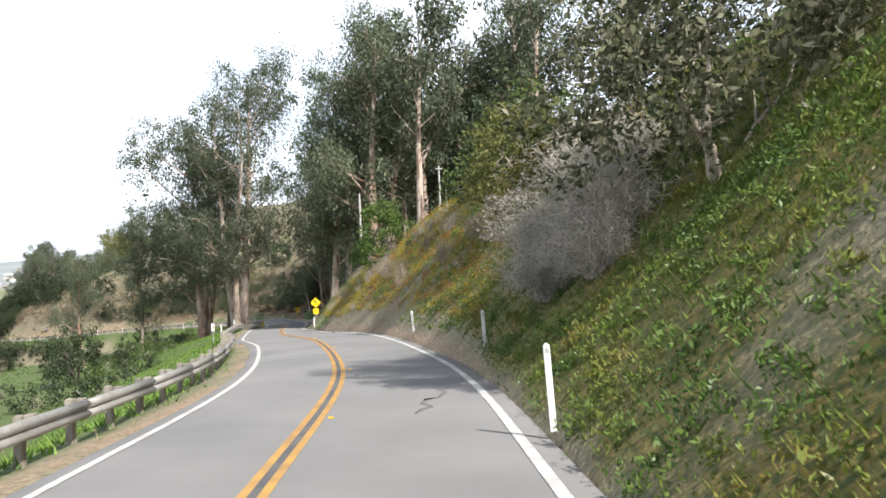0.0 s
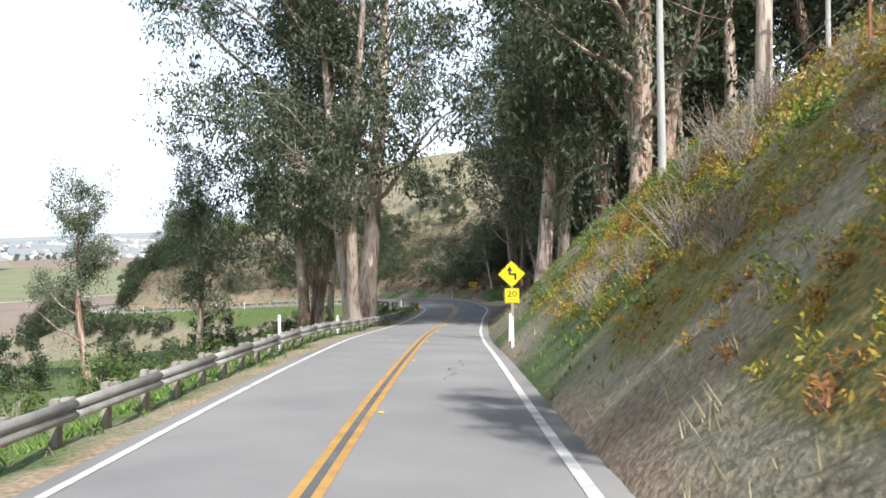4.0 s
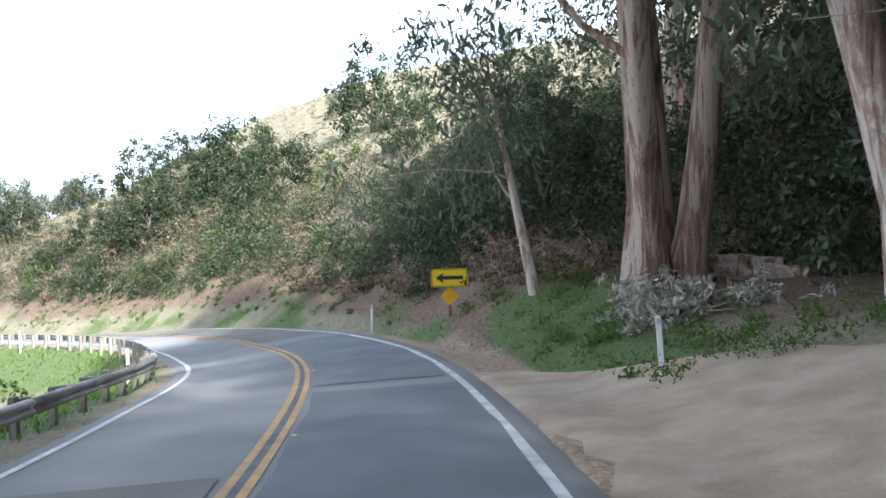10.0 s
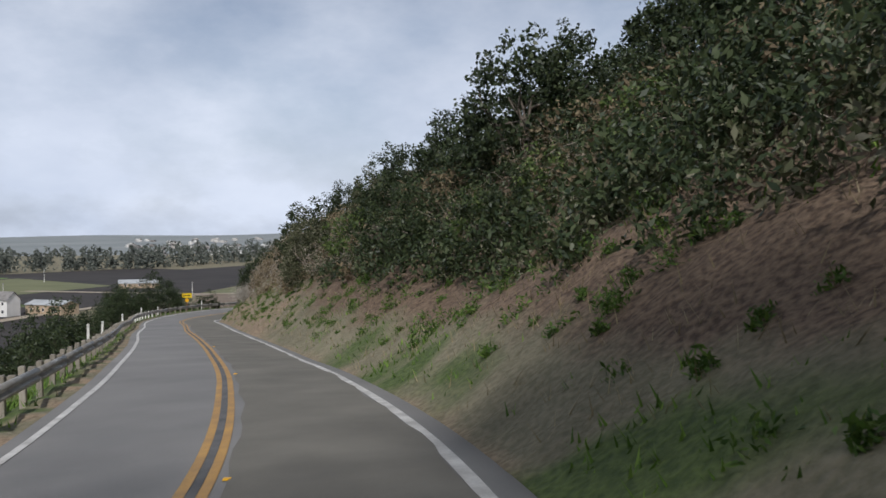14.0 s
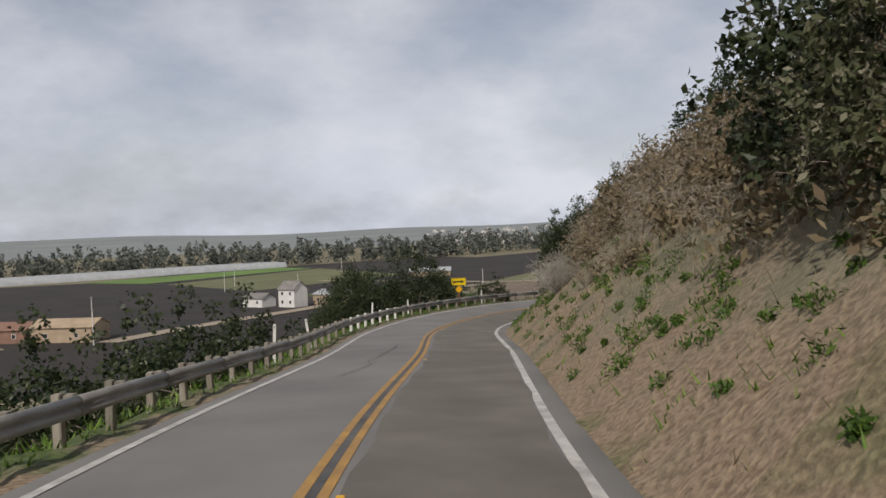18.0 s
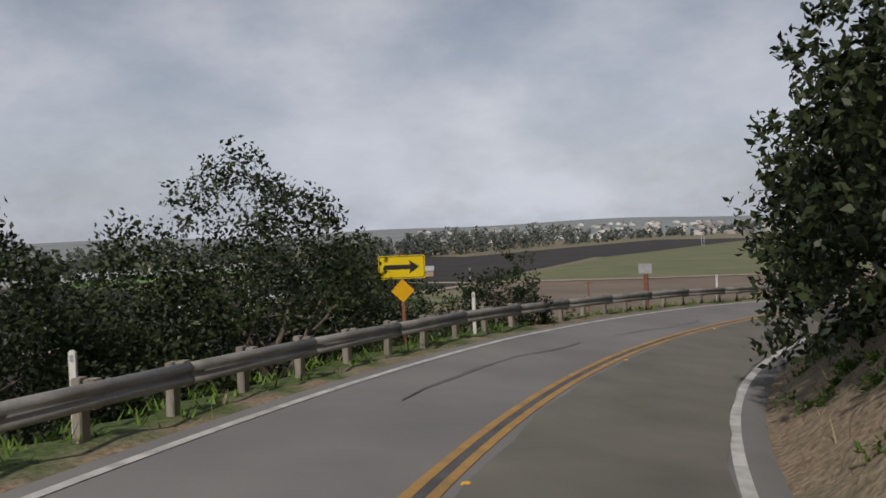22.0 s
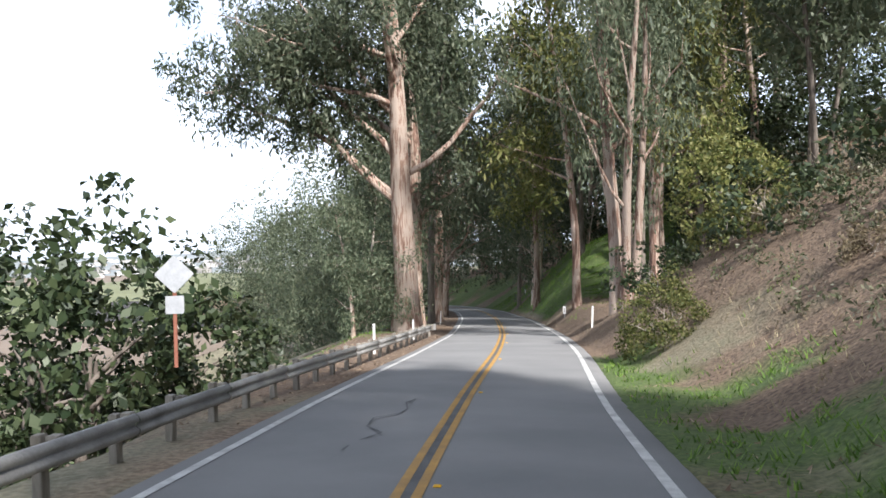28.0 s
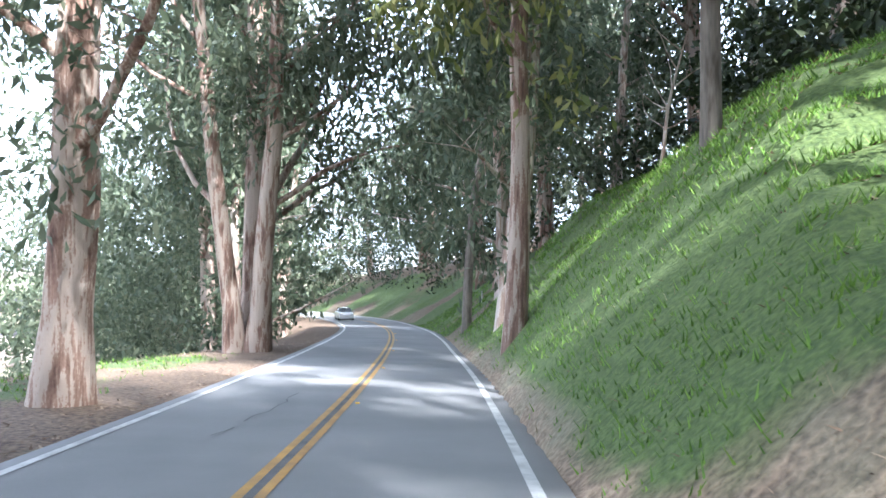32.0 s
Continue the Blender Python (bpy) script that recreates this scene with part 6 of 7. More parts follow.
def field(points, material, label, lift=0.10):
    bm = bmesh.new()
    bm.faces.new([bm.verts.new((x, y, VALLEY + lift)) for x, y in points])
    bmesh.ops.recalc_face_normals(bm, faces=bm.faces)
    return tagged(part("field", bm, material), label, "field", kind="structure")


field([(-240, 60), (-620, 20), (-585, 235), (-470, 300), (-335, 285), (-262, 262), (-215, 215)], M_soil_dark, "dark freshly ploughed field on the valley floor")
field([(-470, 302), (-585, 237), (-660, 330), (-700, 520), (-520, 540), (-385, 368), (-338, 290)], M_soil_dark, "dark ploughed field crossed by pale tracks", 0.12)
field([(-540, 262), (-588, 236), (-655, 372), (-612, 380)], M_field_bright, "bright green strip of young crop", 0.2)
field([(-430, 283), (-520, 268), (-606, 382), (-480, 380)], M_field_green, "pale green strip beside the dark field", 0.18)
field([(-200, 300), (-262, 275), (-381, 373), (-296, 480), (-225, 446)], M_soil_brown, "bare brown field below the road")
field([(-388, 372), (-509, 544), (-661, 862), (-520, 800), (-400, 660), (-300, 488)], M_field_green, "wide pale green field on the valley floor", 0.12)
field([(-512, 542), (-640, 520), (-800, 860), (-665, 866)], M_soil_dark, "dark strip of ploughed soil", 0.14)
field([(-232, 452), (-298, 486), (-352, 590), (-268, 610)], M_soil_dark, "dark furrowed field", 0.14)
field([(-520, 806), (-665, 870), (-900, 1150), (-640, 1200)], M_soil_brown, "brown field before the town", 0.14)

field([(-205, 440), (-300, 470), (-381, 380), (-512, 542), (-665, 866), (-900, 1150), (-640, 1250), (-330, 900), (-200, 640)], M_field_green, "wide green field below the wooded road", 0.07)


def track(points, w):
    v, f = [], []
    p = np.array(points, float)
    d = np.gradient(p, axis=0)
    d /= np.linalg.norm(d, axis=1, keepdims=True)
    nrm = np.stack([-d[:, 1], d[:, 0]], -1)
    for a, b in zip(p, nrm):
        v += [(*(a + b * w / 2), VALLEY + 0.3), (*(a - b * w / 2), VALLEY + 0.3)]
    for k in range(len(p) - 1):
        f.append((2 * k, 2 * k + 1, 2 * k + 3, 2 * k + 2))
    return tagged(part("farm_track", (np.array(v), np.array(f)), M_track), "pale dirt farm track between fields", "track", kind="structure")


track([(-285, 205), (-302, 226), (-322, 258), (-340, 285), (-381, 373)], 6)
track([(-470, 330), (-385, 372), (-347, 414), (-296, 482), (-232, 450), (-219, 432), (-196, 410)], 7)
track([(-288, 182), (-320, 176), (-420, 176), (-560, 170)], 5)

# plastic tunnels
tunnels = thing("greenhouse", -625, 250, VALLEY, label="long rows of white plastic crop tunnels beyond the fields", category="greenhouse")
for j in range(4):
    a = np.linspace(0, np.pi, 7)
    rows = []
    for u in (0.0, 1.0):
        cx, cy = (-592 + (-661 + 592) * u - 9 * j, 130 + (378 - 130) * u - 1.5 * j)
        rows.append(np.stack([cx + 4.2 * np.cos(a) + 625, np.full(7, cy - 250), 3.6 * np.sin(a)], -1))
    v = np.concatenate(rows)
    smooth(part("tunnel", (v, [(k, k + 1, k + 8, k + 7) for k in range(6)]), M_plastic, tunnels))


def house(name, x, y, z, rz, w, d, h, roof_h, wall, roof, label, windows=3, storeys=1, category="house", wing=None):
    """A gabled building: walls, two roof slopes with eaves, windows and a door on the long sides."""
    root = thing(name, x, y, z, rz, label=label, category=category)
    bm = box(w, d, h, 0, 0, -0.5)
    for sx in (-1, 1):
        vs = [bm.verts.new(c) for c in ((sx * w / 2, -d / 2, h - 0.5), (sx * w / 2, d / 2, h - 0.5), (sx * w / 2, 0, h - 0.5 + roof_h))]
        bm.faces.new(vs)
    bmesh.ops.recalc_face_normals(bm, faces=bm.faces)
    part("wall", bm, wall, root)
    for sy in (-1, 1):
        e = 0.35
        bm = bmesh.new()
        top, low = h - 0.5 + roof_h + 0.06, h - 0.5 - e * roof_h / (d / 2) + 0.06
        q = [bm.verts.new(c) for c in ((-w / 2 - e, 0, top), (w / 2 + e, 0, top), (w / 2 + e, sy * (d / 2 + e), low), (-w / 2 - e, sy * (d / 2 + e), low))]
        r = bmesh.ops.extrude_face_region(bm, geom=[bm.faces.new(q)])
        for v in r["geom"]:
            if isinstance(v, bmesh.types.BMVert):
                v.co.z += 0.15
        bmesh.ops.recalc_face_normals(bm, faces=bm.faces)
        part("roof", bm, roof, root)
    for sy in (-1, 1):
        for st in range(storeys):
            for k in range(windows):
                wx = -w / 2 + w * (k + 0.5) / windows
                wz = 0.7 + st * 2.7
                win = part("window", box(1.0, 0.06, 1.15, wx, sy * (d / 2 + 0.02), wz), M_wall_white, root)
                part("pane", box(0.84, 0.02, 0.98, wx, sy * (d / 2 + 0.055), wz + 0.085), M_glass_dark, win)
    return root


house("farmhouse", -342, 270, VALLEY + 0.5, 25, 7, 6, 5.8, 2.4, M_wall_white, M_roof, "white two-storey farmhouse with a grey gable roof", 2, 2)
house("farm_shed", -352, 262, VALLEY + 0.5, 25, 9, 6, 3.0, 1.4, M_wall_white, M_roof, "low pale farm shed beside the white farmhouse", 2, 1, "shed")
house("farm_shed", -338, 284, VALLEY + 0.5, 20, 16, 8, 3.4, 1.3, M_wall_tan, M_plastic, "low tan farm shed with a pale roof", 3, 1, "shed")
house("barn", -298, 199, VALLEY + 0.5, 55, 15, 9, 3.6, 1.6, M_wall_tan, M_wall_tan, "tan wooden barn with a shallow roof on the valley floor", 2, 1, "barn")
house("barn", -306, 187, VALLEY + 0.5, 55, 11, 8, 3.2, 1.5, M_roof_red, M_roof_red, "red-brown barn beside the tan one", 2, 1, "barn")
house("farm_shed", -454, 381, VALLEY + 0.5, 60, 20, 11, 2.6, 1.6, M_wall_tan, M_plastic, "shed with a broad pale roof among the fields", 3, 1, "shed")
house("hill_house", 37.0, 42.0, at_ground(37.0, 42.0) + 0.3, -12, 11, 7, 2.7, 1.9, M_wall_white, M_roof_red, "pale house with a brown roof atop the bank", 3, 1)


def light_pole(x, y, h, z=None):
    z = VALLEY if z is None else z
    root = thing("field_pole", x, y, z, 0, label="slim pale pole with a lamp box in the field", category="pole", group="field poles")
    part("pole", rod(0.14, 0.09, h, z=-0.3), M_post_white, root)
    part("lamp_box", box(0.9, 0.4, 0.5, 0, 0, h - 0.4, 0.04), M_steel, root)
    return root


for x, y, h in ((-283, 202, 8), (-437, 274, 9), (-443, 280, 9), (-570, 685, 9), (-577, 690, 9), (-420, 300, 7), (-381, 366, 6), (-545, 372, 8), (-330, 208, 8)):
    light_pole(x, y, h)

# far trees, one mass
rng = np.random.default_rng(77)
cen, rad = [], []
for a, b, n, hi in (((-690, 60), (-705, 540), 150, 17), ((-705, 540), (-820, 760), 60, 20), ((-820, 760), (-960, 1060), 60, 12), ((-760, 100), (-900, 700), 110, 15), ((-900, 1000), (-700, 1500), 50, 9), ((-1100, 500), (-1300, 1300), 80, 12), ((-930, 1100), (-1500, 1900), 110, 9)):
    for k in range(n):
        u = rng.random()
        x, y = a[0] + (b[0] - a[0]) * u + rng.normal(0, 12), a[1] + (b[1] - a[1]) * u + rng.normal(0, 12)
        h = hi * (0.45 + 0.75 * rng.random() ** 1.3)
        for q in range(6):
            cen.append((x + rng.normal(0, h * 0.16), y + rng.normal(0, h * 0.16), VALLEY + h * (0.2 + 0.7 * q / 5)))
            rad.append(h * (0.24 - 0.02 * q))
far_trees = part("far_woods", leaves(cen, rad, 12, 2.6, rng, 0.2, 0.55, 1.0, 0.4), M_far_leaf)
tagged(far_trees, "grey-green woods along the valley's far side, haze put into their colour", "woods", kind="stuff")
for x, y, k, size in ((-531, 811, 0, 2.3), (-522, 818, 1, 1.9), (-540, 806, 2, 1.7)):
    placed(OAK[k], x, y, 30 * k, size, z=VALLEY)


def distance_land():
    """Rising ground and hills beyond the valley."""
    az = np.radians(np.linspace(-12, 115, 90))
    ro = np.array([850, 1100, 1400, 1800, 2300, 2800, 3300, 4000])
    A, R = np.meshgrid(az, ro)
    X, Y = -130 - R * np.sin(A), 200 + R * np.cos(A)
    peak = 12 + 34 * np.exp(-((np.degrees(A) - 18) / 12) ** 2) + 5 * np.sin(A * 9) + 4 * np.sin(A * 23 + 1) + 12 * np.exp(-((np.degrees(A) - 2) / 10) ** 2)
    t = np.clip((R - 1000) / 2300, 0, 1)
    Z = VALLEY - 0.6 + (peak - VALLEY - 8) * t**1.6
    n, m = X.shape
    g = np.arange(n * m).reshape(n, m)
    f = np.stack([g[:-1, :-1], g[:-1, 1:], g[1:, 1:], g[1:, :-1]], -1).reshape(-1, 4)
    return (np.stack([X, Y, Z], -1).reshape(-1, 3), f[:, ::-1]), X, Y, Z


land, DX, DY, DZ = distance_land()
tagged(smooth(part("backdrop_hills", land, M_hill_far)), "low hills beyond the valley, haze put into their blue-grey colour", "hills", kind="structure")
# the far town, one mass of small gabled houses
tv, tf = [], []
for k in range(420):
    a = math.radians(rng.uniform(-5, 62))
    r = rng.uniform(1050, 2500)
    x, y = -130 - r * math.sin(a), 200 + r * math.cos(a)
    t = min(max((r - 1000) / 2300, 0), 1)
    pk = 12 + 34 * math.exp(-((math.degrees(a) - 18) / 12) ** 2) + 5 * math.sin(a * 9) + 4 * math.sin(a * 23 + 1)
    z = VALLEY - 1 + (pk - VALLEY - 8) * t**1.6
    w, d, h = rng.uniform(7, 22), rng.uniform(6, 10), rng.uniform(3, 5.5)
    b = len(tv)
    for sx, sy, sz in ((-1, -1, 0), (1, -1, 0), (1, 1, 0), (-1, 1, 0), (-1, -1, 1), (1, -1, 1), (1, 1, 1), (-1, 1, 1)):
        tv.append((x + sx * w / 2, y + sy * d / 2, z + sz * h))
    tv += [(x - w / 2, y, z + h + 2), (x + w / 2, y, z + h + 2)]
    tf += [(b, b + 1, b + 5, b + 4), (b + 1, b + 2, b + 6, b + 5), (b + 2, b + 3, b + 7, b + 6), (b + 3, b, b + 4, b + 7), (b + 4, b + 5, b + 9, b + 8), (b + 6, b + 7, b + 8, b + 9), (b + 5, b + 6, b + 9, b + 9), (b + 7, b + 4, b + 8, b + 8)]
tf = [f for f in tf if len(set(f)) == 4]
M_town = foliage("town_walls_and_roofs", [(0.20, 0.19, 0.18), (0.45, 0.42, 0.38), (0.62, 0.60, 0.57), (0.78, 0.77, 0.74)], 0.7, 0.0)
tagged(part("far_town", (np.array(tv), np.array(tf)), M_town), "distant town of pale houses on rising ground", "town", kind="stuff")


# ---- ground cover ----
def band_points(rng, n, s0, s1, n0, n1):
    x, y = scatter(rng, n, s0, s1, n0, n1)
    i, off = road_frame(x, y)
    s = LS[i]
    ok = ((off > key(s, RIGHT_EDGE) + 0.55) & ~((s > 112) & (s < 126.5) & (off < 16))) | (off < -key(s, LEFT_EDGE) - 0.6)
    return x[ok], y[ok]


def blades(x, y, rng, h0, h1, w, per=1, splay=0.5, quad=False):
    """Upright tapering blades, per at each place."""
    x, y = np.repeat(x, per) + rng.normal(0, 0.06, len(x) * per), np.repeat(y, per) + rng.normal(0, 0.06, len(y) * per)
    z = ground_z(x, y)
    n = len(x)
    a = rng.random(n) * 2 * np.pi
    h = h0 + (h1 - h0) * rng.random(n)
    tip = np.stack([splay * h * np.cos(a), splay * h * np.sin(a), h], -1) * (0.7 + 0.6 * rng.random((n, 1)))
    side = np.stack([-np.sin(a + rng.normal(0, 0.6, n)), np.cos(a), np.zeros(n)], -1) * w
    p = np.stack([x, y, z - 0.03], -1)
    if quad:
        v = np.stack([p - side / 2, p + side / 2, p + tip + side / 2.6, p + tip - side / 2.6], 1).reshape(-1, 3)
        return v, np.arange(4 * n).reshape(n, 4)
    v = np.stack([p - side / 2, p + side / 2, p + tip], 1).reshape(-1, 3)
    return v, np.arange(3 * n).reshape(n, 3)


def thinned(x, y, rng, channel, power=1.0):
    c = np.clip(cover(x, y)[:, channel], 0, 1)
    keep = rng.random(len(x)) < c**power
    return x[keep], y[keep]


rng = np.random.default_rng(5)
x, y = band_points(rng, 36000, -8, 34, 3.7, 12)
x, y = thinned(x, y, rng, 1)
tagged(part("ice_plant", blades(x, y, rng, 0.06, 0.15, 0.055, 3, 0.9), M_iceplant_green), "mat of green, yellow and rust ice plant on the bank", "ground cover", kind="stuff")
chunks = []
for s0, s1, n0, n1, n in ((55, 170, 3.7, 14, 26000), (160, 300, 3.7, 10, 22000), (300, 372, 3.7, 16, 26000), (-14, 150, -16, -3.4, 26000), (150, 345, -11, -3.6, 14000)):
    x, y = band_points(rng, n, s0, s1, n0, n1)
    chunks.append(thinned(x, y, rng, 0))
x, y = np.concatenate([c[0] for c in chunks]), np.concatenate([c[1] for c in chunks])
tagged(part("fresh_grass", blades(x, y, rng, 0.07, 0.22, 0.045, 4, 0.8), M_grass), "fresh green grass tufts along verge and bank", "grass", kind="stuff")
chunks = []
for s0, s1, n0, n1, n in ((24, 62, 3.7, 7.2, 3600), (60, 225, 3.8, 18, 30000), (225, 330, 3.8, 14, 9000), (-14, 260, -14, -3.9, 12000), (120, 215, 14, 50, 22000)):
    x, y = band_points(rng, n, s0, s1, n0, n1)
    c = cover(x, y)
    keep = rng.random(len(x)) < np.clip(0.75 - c[:, 0] - c[:, 1] - 0.5 * c[:, 3] - 0.7 * c[:, 2], 0.02, 1)
    chunks.append((x[keep], y[keep]))
x, y = np.concatenate([c[0] for c in chunks]), np.concatenate([c[1] for c in chunks])
tagged(part("dry_grass", blades(x, y, rng, 0.12, 0.36, 0.022, 3, 0.7), M_grass_dry), "dry straw-coloured grass on the slopes", "grass", kind="stuff")
chunks = []
for s0, s1, n0, n1, n in ((84, 150, 3.8, 20, 22000), (220, 352, 3.8, 16, 30000), (270, 345, -14, -3.6, 12000)):
    x, y = band_points(rng, n, s0, s1, n0, n1)
    chunks.append(thinned(x, y, rng, 3))
x, y = np.concatenate([c[0] for c in chunks]), np.concatenate([c[1] for c in chunks])
tagged(part("leaf_litter", blades(x, y, rng, 0.02, 0.06, 0.06, 2, 3.0), M_litter), "brown fallen leaves and bark strips on the ground", "leaf litter", kind="stuff")
# low scrub over the hillside, one mass
for seed, mat, n, area, label in ((8, M_leaf_brown, 1500, ((130, 218, 13, 75),), "low brown scrub over the hillside"), (9, M_leaf_bush, 900, ((128, 218, 13, 75), (40, 125, -50, -12)), "low green scrub over the hillside"), (10, M_leaf_grey, 700, ((130, 218, 13, 75),), "low grey scrub over the slopes")):
    rng = np.random.default_rng(seed)
    px, py = [], []
    for s0, s1, n0, n1 in area:
        a, b = band_points(rng, n, s0, s1, n0, n1)
        px.append(a), py.append(b)
    px, py = np.concatenate(px), np.concatenate(py)
    pz = ground_z(px, py)
    rr = 0.3 + 0.45 * rng.random(len(px))
    cen = np.stack([px, py, pz + 0.2 * rr], -1)
    tagged(part("low_scrub", leaves(cen, rr, 14, 0.26, rng, -0.4, 0.3, 0.8, 0.2), mat), label, "scrub", kind="stuff")


# ---- the driveway and what stands round it ----
def apron(name, s0, s1, out, material, label, lift, inner=0.35):
    """A sheet draped over the ground right of the road, out(s) metres wide, with a wavering rim."""
    k = np.where((LS >= s0) & (LS <= s1))[0]
    s = LS[k]
    w = np.interp(s, [r[0] for r in out], [r[1] for r in out]) + 0.12 * np.sin(s * 1.9) + 0.06 * np.sin(s * 4.1 + 1)
    u = np.linspace(0, 1, 14)
    n = key(s, RIGHT_EDGE)[:, None] + inner + u[None] * np.clip(w, 0.02, None)[:, None]
    x, y = LX[k][:, None] + n * TY[k][:, None], LY[k][:, None] - n * TX[k][:, None]
    z = ground_z(x, y) + lift * np.clip(w / 2.2, 0.3, 1)[:, None] * np.where(u > 0.97, 0.2, 1.0)[None]
    rim = LZ[k] + LB[k] * key(s, RIGHT_EDGE)
    z[:, 0] = rim - 0.04
    z[:, 1] = np.minimum(z[:, 1], rim + 0.06)
    v = np.stack([x, y, z], -1).reshape(-1, 3)
    g = np.arange(len(v)).reshape(len(k), len(u))
    f = np.stack([g[:-1, :-1], g[:-1, 1:], g[1:, 1:], g[1:, :-1]], -1).reshape(-1, 4)
    return tagged(smooth(part(name, (v, f), material)), label, "driveway", kind="structure")


apron("driveway", 105, 117.9, [(105, 0.1), (107.5, 0.9), (110, 1.9), (113, 3.0), (115, 3.7), (116.4, 3.0), (117.3, 1.4), (117.9, 0.3)], M_driveway, "dark worn asphalt driveway apron with leaf litter", 0.12)

apron("dirt_track", 114.6, 127.6, [(114.6, 2.6), (115.2, 3.8), (116.2, 6.0), (117.5, 9.0), (119.5, 8.0), (121, 6.0), (122.8, 4.6), (125, 2.4), (126.5, 1.2), (127.6, 0.4)], M_sand, "pale sandy dirt driveway leaving the road", 0.07)


def sheathed_pole(x, y, h):
    root = thing("utility_pole", x, y, at_ground(x, y) - 0.3, label="dark brown timber utility pole with yellow bands near its foot", category="utility pole")
    part("pole", rod(0.145, 0.11, h, seg=14), M_pole, root)
    for z in (1.42, 1.17, 0.9):
        bm = rod(0.150, 0.149, 0.05, z=z + 0.3, seg=14)
        part("band", bm, M_sign_yellow, root, "yellow reflective band")
    return root


sheathed_pole(-12.84, 110.0, 12.0)
root = thing("barrel", -12.3, 110.6, at_ground(-12.3, 110.6), label="black plastic barrel standing beside the utility pole", category="barrel")
prof = [(0.0, 0.0), (0.27, 0.0), (0.29, 0.03), (0.29, 0.26), (0.305, 0.28), (0.305, 0.31), (0.295, 0.33), (0.295, 0.58), (0.305, 0.6), (0.305, 0.63), (0.29, 0.66), (0.28, 0.87), (0.29, 0.9), (0.26, 0.9), (0.24, 0.84), (0.0, 0.83)]
a16 = np.linspace(0, 2 * np.pi, 18, endpoint=False)
v = np.array([(r * math.cos(a), r * math.sin(a), z) for r, z in prof for a in a16])
g = np.arange(len(v)).reshape(len(prof), 18)
h = np.roll(g, -1, 1)
smooth(part("body", (v, np.stack([g[:-1], h[:-1], h[1:], g[1:]], -1).reshape(-1, 4)), M_barrel, root))


def crossarm_pole(x, y, h, arm=2.2, turn=20, mat=None, label="grey timber utility pole with a crossarm and insulators", arm_z=0.35, z=None):
    root = thing("utility_pole", x, y, at_ground(x, y) - 0.3 if z is None else z, turn, label=label, category="utility pole")
    mat = mat or M_grey_pole
    part("pole", rod(0.15, 0.10, h, seg=12), mat, root)
    if arm:
        bar = part("crossarm", box(arm, 0.10, 0.12, 0, -0.13, h - arm_z, 0.01), mat, root)
        for k in (-0.42, -0.15, 0.15, 0.42):
            part("insulator", rod(0.035, 0.02, 0.13, k * arm, -0.13, h - arm_z + 0.12, 8), M_galv, bar)
        for sgn in (-1, 1):
            bm = box(0.03, 0.03, 0.75)
            bmesh.ops.transform(bm, matrix=Matrix.Translation((sgn * 0.5, -0.1, h - arm_z - 0.5)) @ Matrix.Rotation(radians(sgn * 48), 4, "Y"), verts=bm.verts)
            part("brace", bm, M_galv, root)
    return root


crossarm_pole(-11.8, 122.0, 13.5, 1.8, 25, M_bark_pale, "pale slim utility pole with a crossarm among the trees")
crossarm_pole(-0.82, 49.2, 8.5, 0.0, 0, M_grey_pole, "bleached grey timber pole standing in the bank")
gz = at_ground(7.8, 64.0)
crossarm_pole(7.8, 64.0, 26.6 - gz, 0.9, 10, M_grey_pole, "whitish timber pole with a short crossarm on the bank", 0.5)
crossarm_pole(-242, 305, 9.5, 2.0, 60, M_brown_post, "red-brown timber pole with a crossarm by the field", z=VALLEY)


def wire(name, a, b, sag, label):
    t = np.linspace(0, 1, 14)
    p = np.array(a)[None] * (1 - t)[:, None] + np.array(b)[None] * t[:, None]
    p[:, 2] -= 4 * sag * t * (1 - t)
    return tagged(part(name, tube(p, np.full(14, 0.012), 4), M_sign_black), label, "cable")


wire("overhead_cable", (-0.82, 49.2, at_ground(-0.82, 49.2) + 8.0), (7.8, 64.0, 25.9), 0.3, "thin black cable between the grey poles")

# the dark cut trunk left of the road
root = thing("cut_trunk", -29.8, 106.2, at_ground(-29.8, 106.2), label="tall dark cut-off tree trunk standing in the grass", category="tree trunk")
rng = np.random.default_rng(3)
line = bent((0, 0, -0.3), (0.02, 0.0, 1), 6.6, 9, rng, 0.012)
tv, tf = tube(line, 0.30 * np.linspace(1.12, 0.86, 9), 12, 0.12, rng)
smooth(part("trunk", (tv, tf), M_bark_dark, root))
bm = bmesh.new()
bm.faces.new([bm.verts.new(p) for p in tv[-12:]])
part("cut_top", bm, M_pole, root)


# ---- timber and brush heaps ----
def log(x, y, z, length, r, az, tilt=0.0, seed=0):
    rng = np.random.default_rng(seed)
    root = thing("log", x, y, z, label="sawn eucalyptus log with a pale cut end", category="log", group="cut logs")
    d = np.array([math.cos(radians(az)) * math.cos(radians(tilt)), math.sin(radians(az)) * math.cos(radians(tilt)), math.sin(radians(tilt))])
    line = np.array([d * length * (u - 0.5) for u in np.linspace(0, 1, 6)]) + rng.normal(0, 0.02, (6, 3))
    v, f = tube(line, r * np.linspace(1.05, 0.92, 6), 12, 0.12, rng)
    smooth(part("bark", (v, f), M_bark, root))
    for ring in (v[:12], v[-12:]):
        bm = bmesh.new()
        bm.faces.new([bm.verts.new(p) for p in ring])
        part("cut_end", bm, M_log_end, root)
    return root


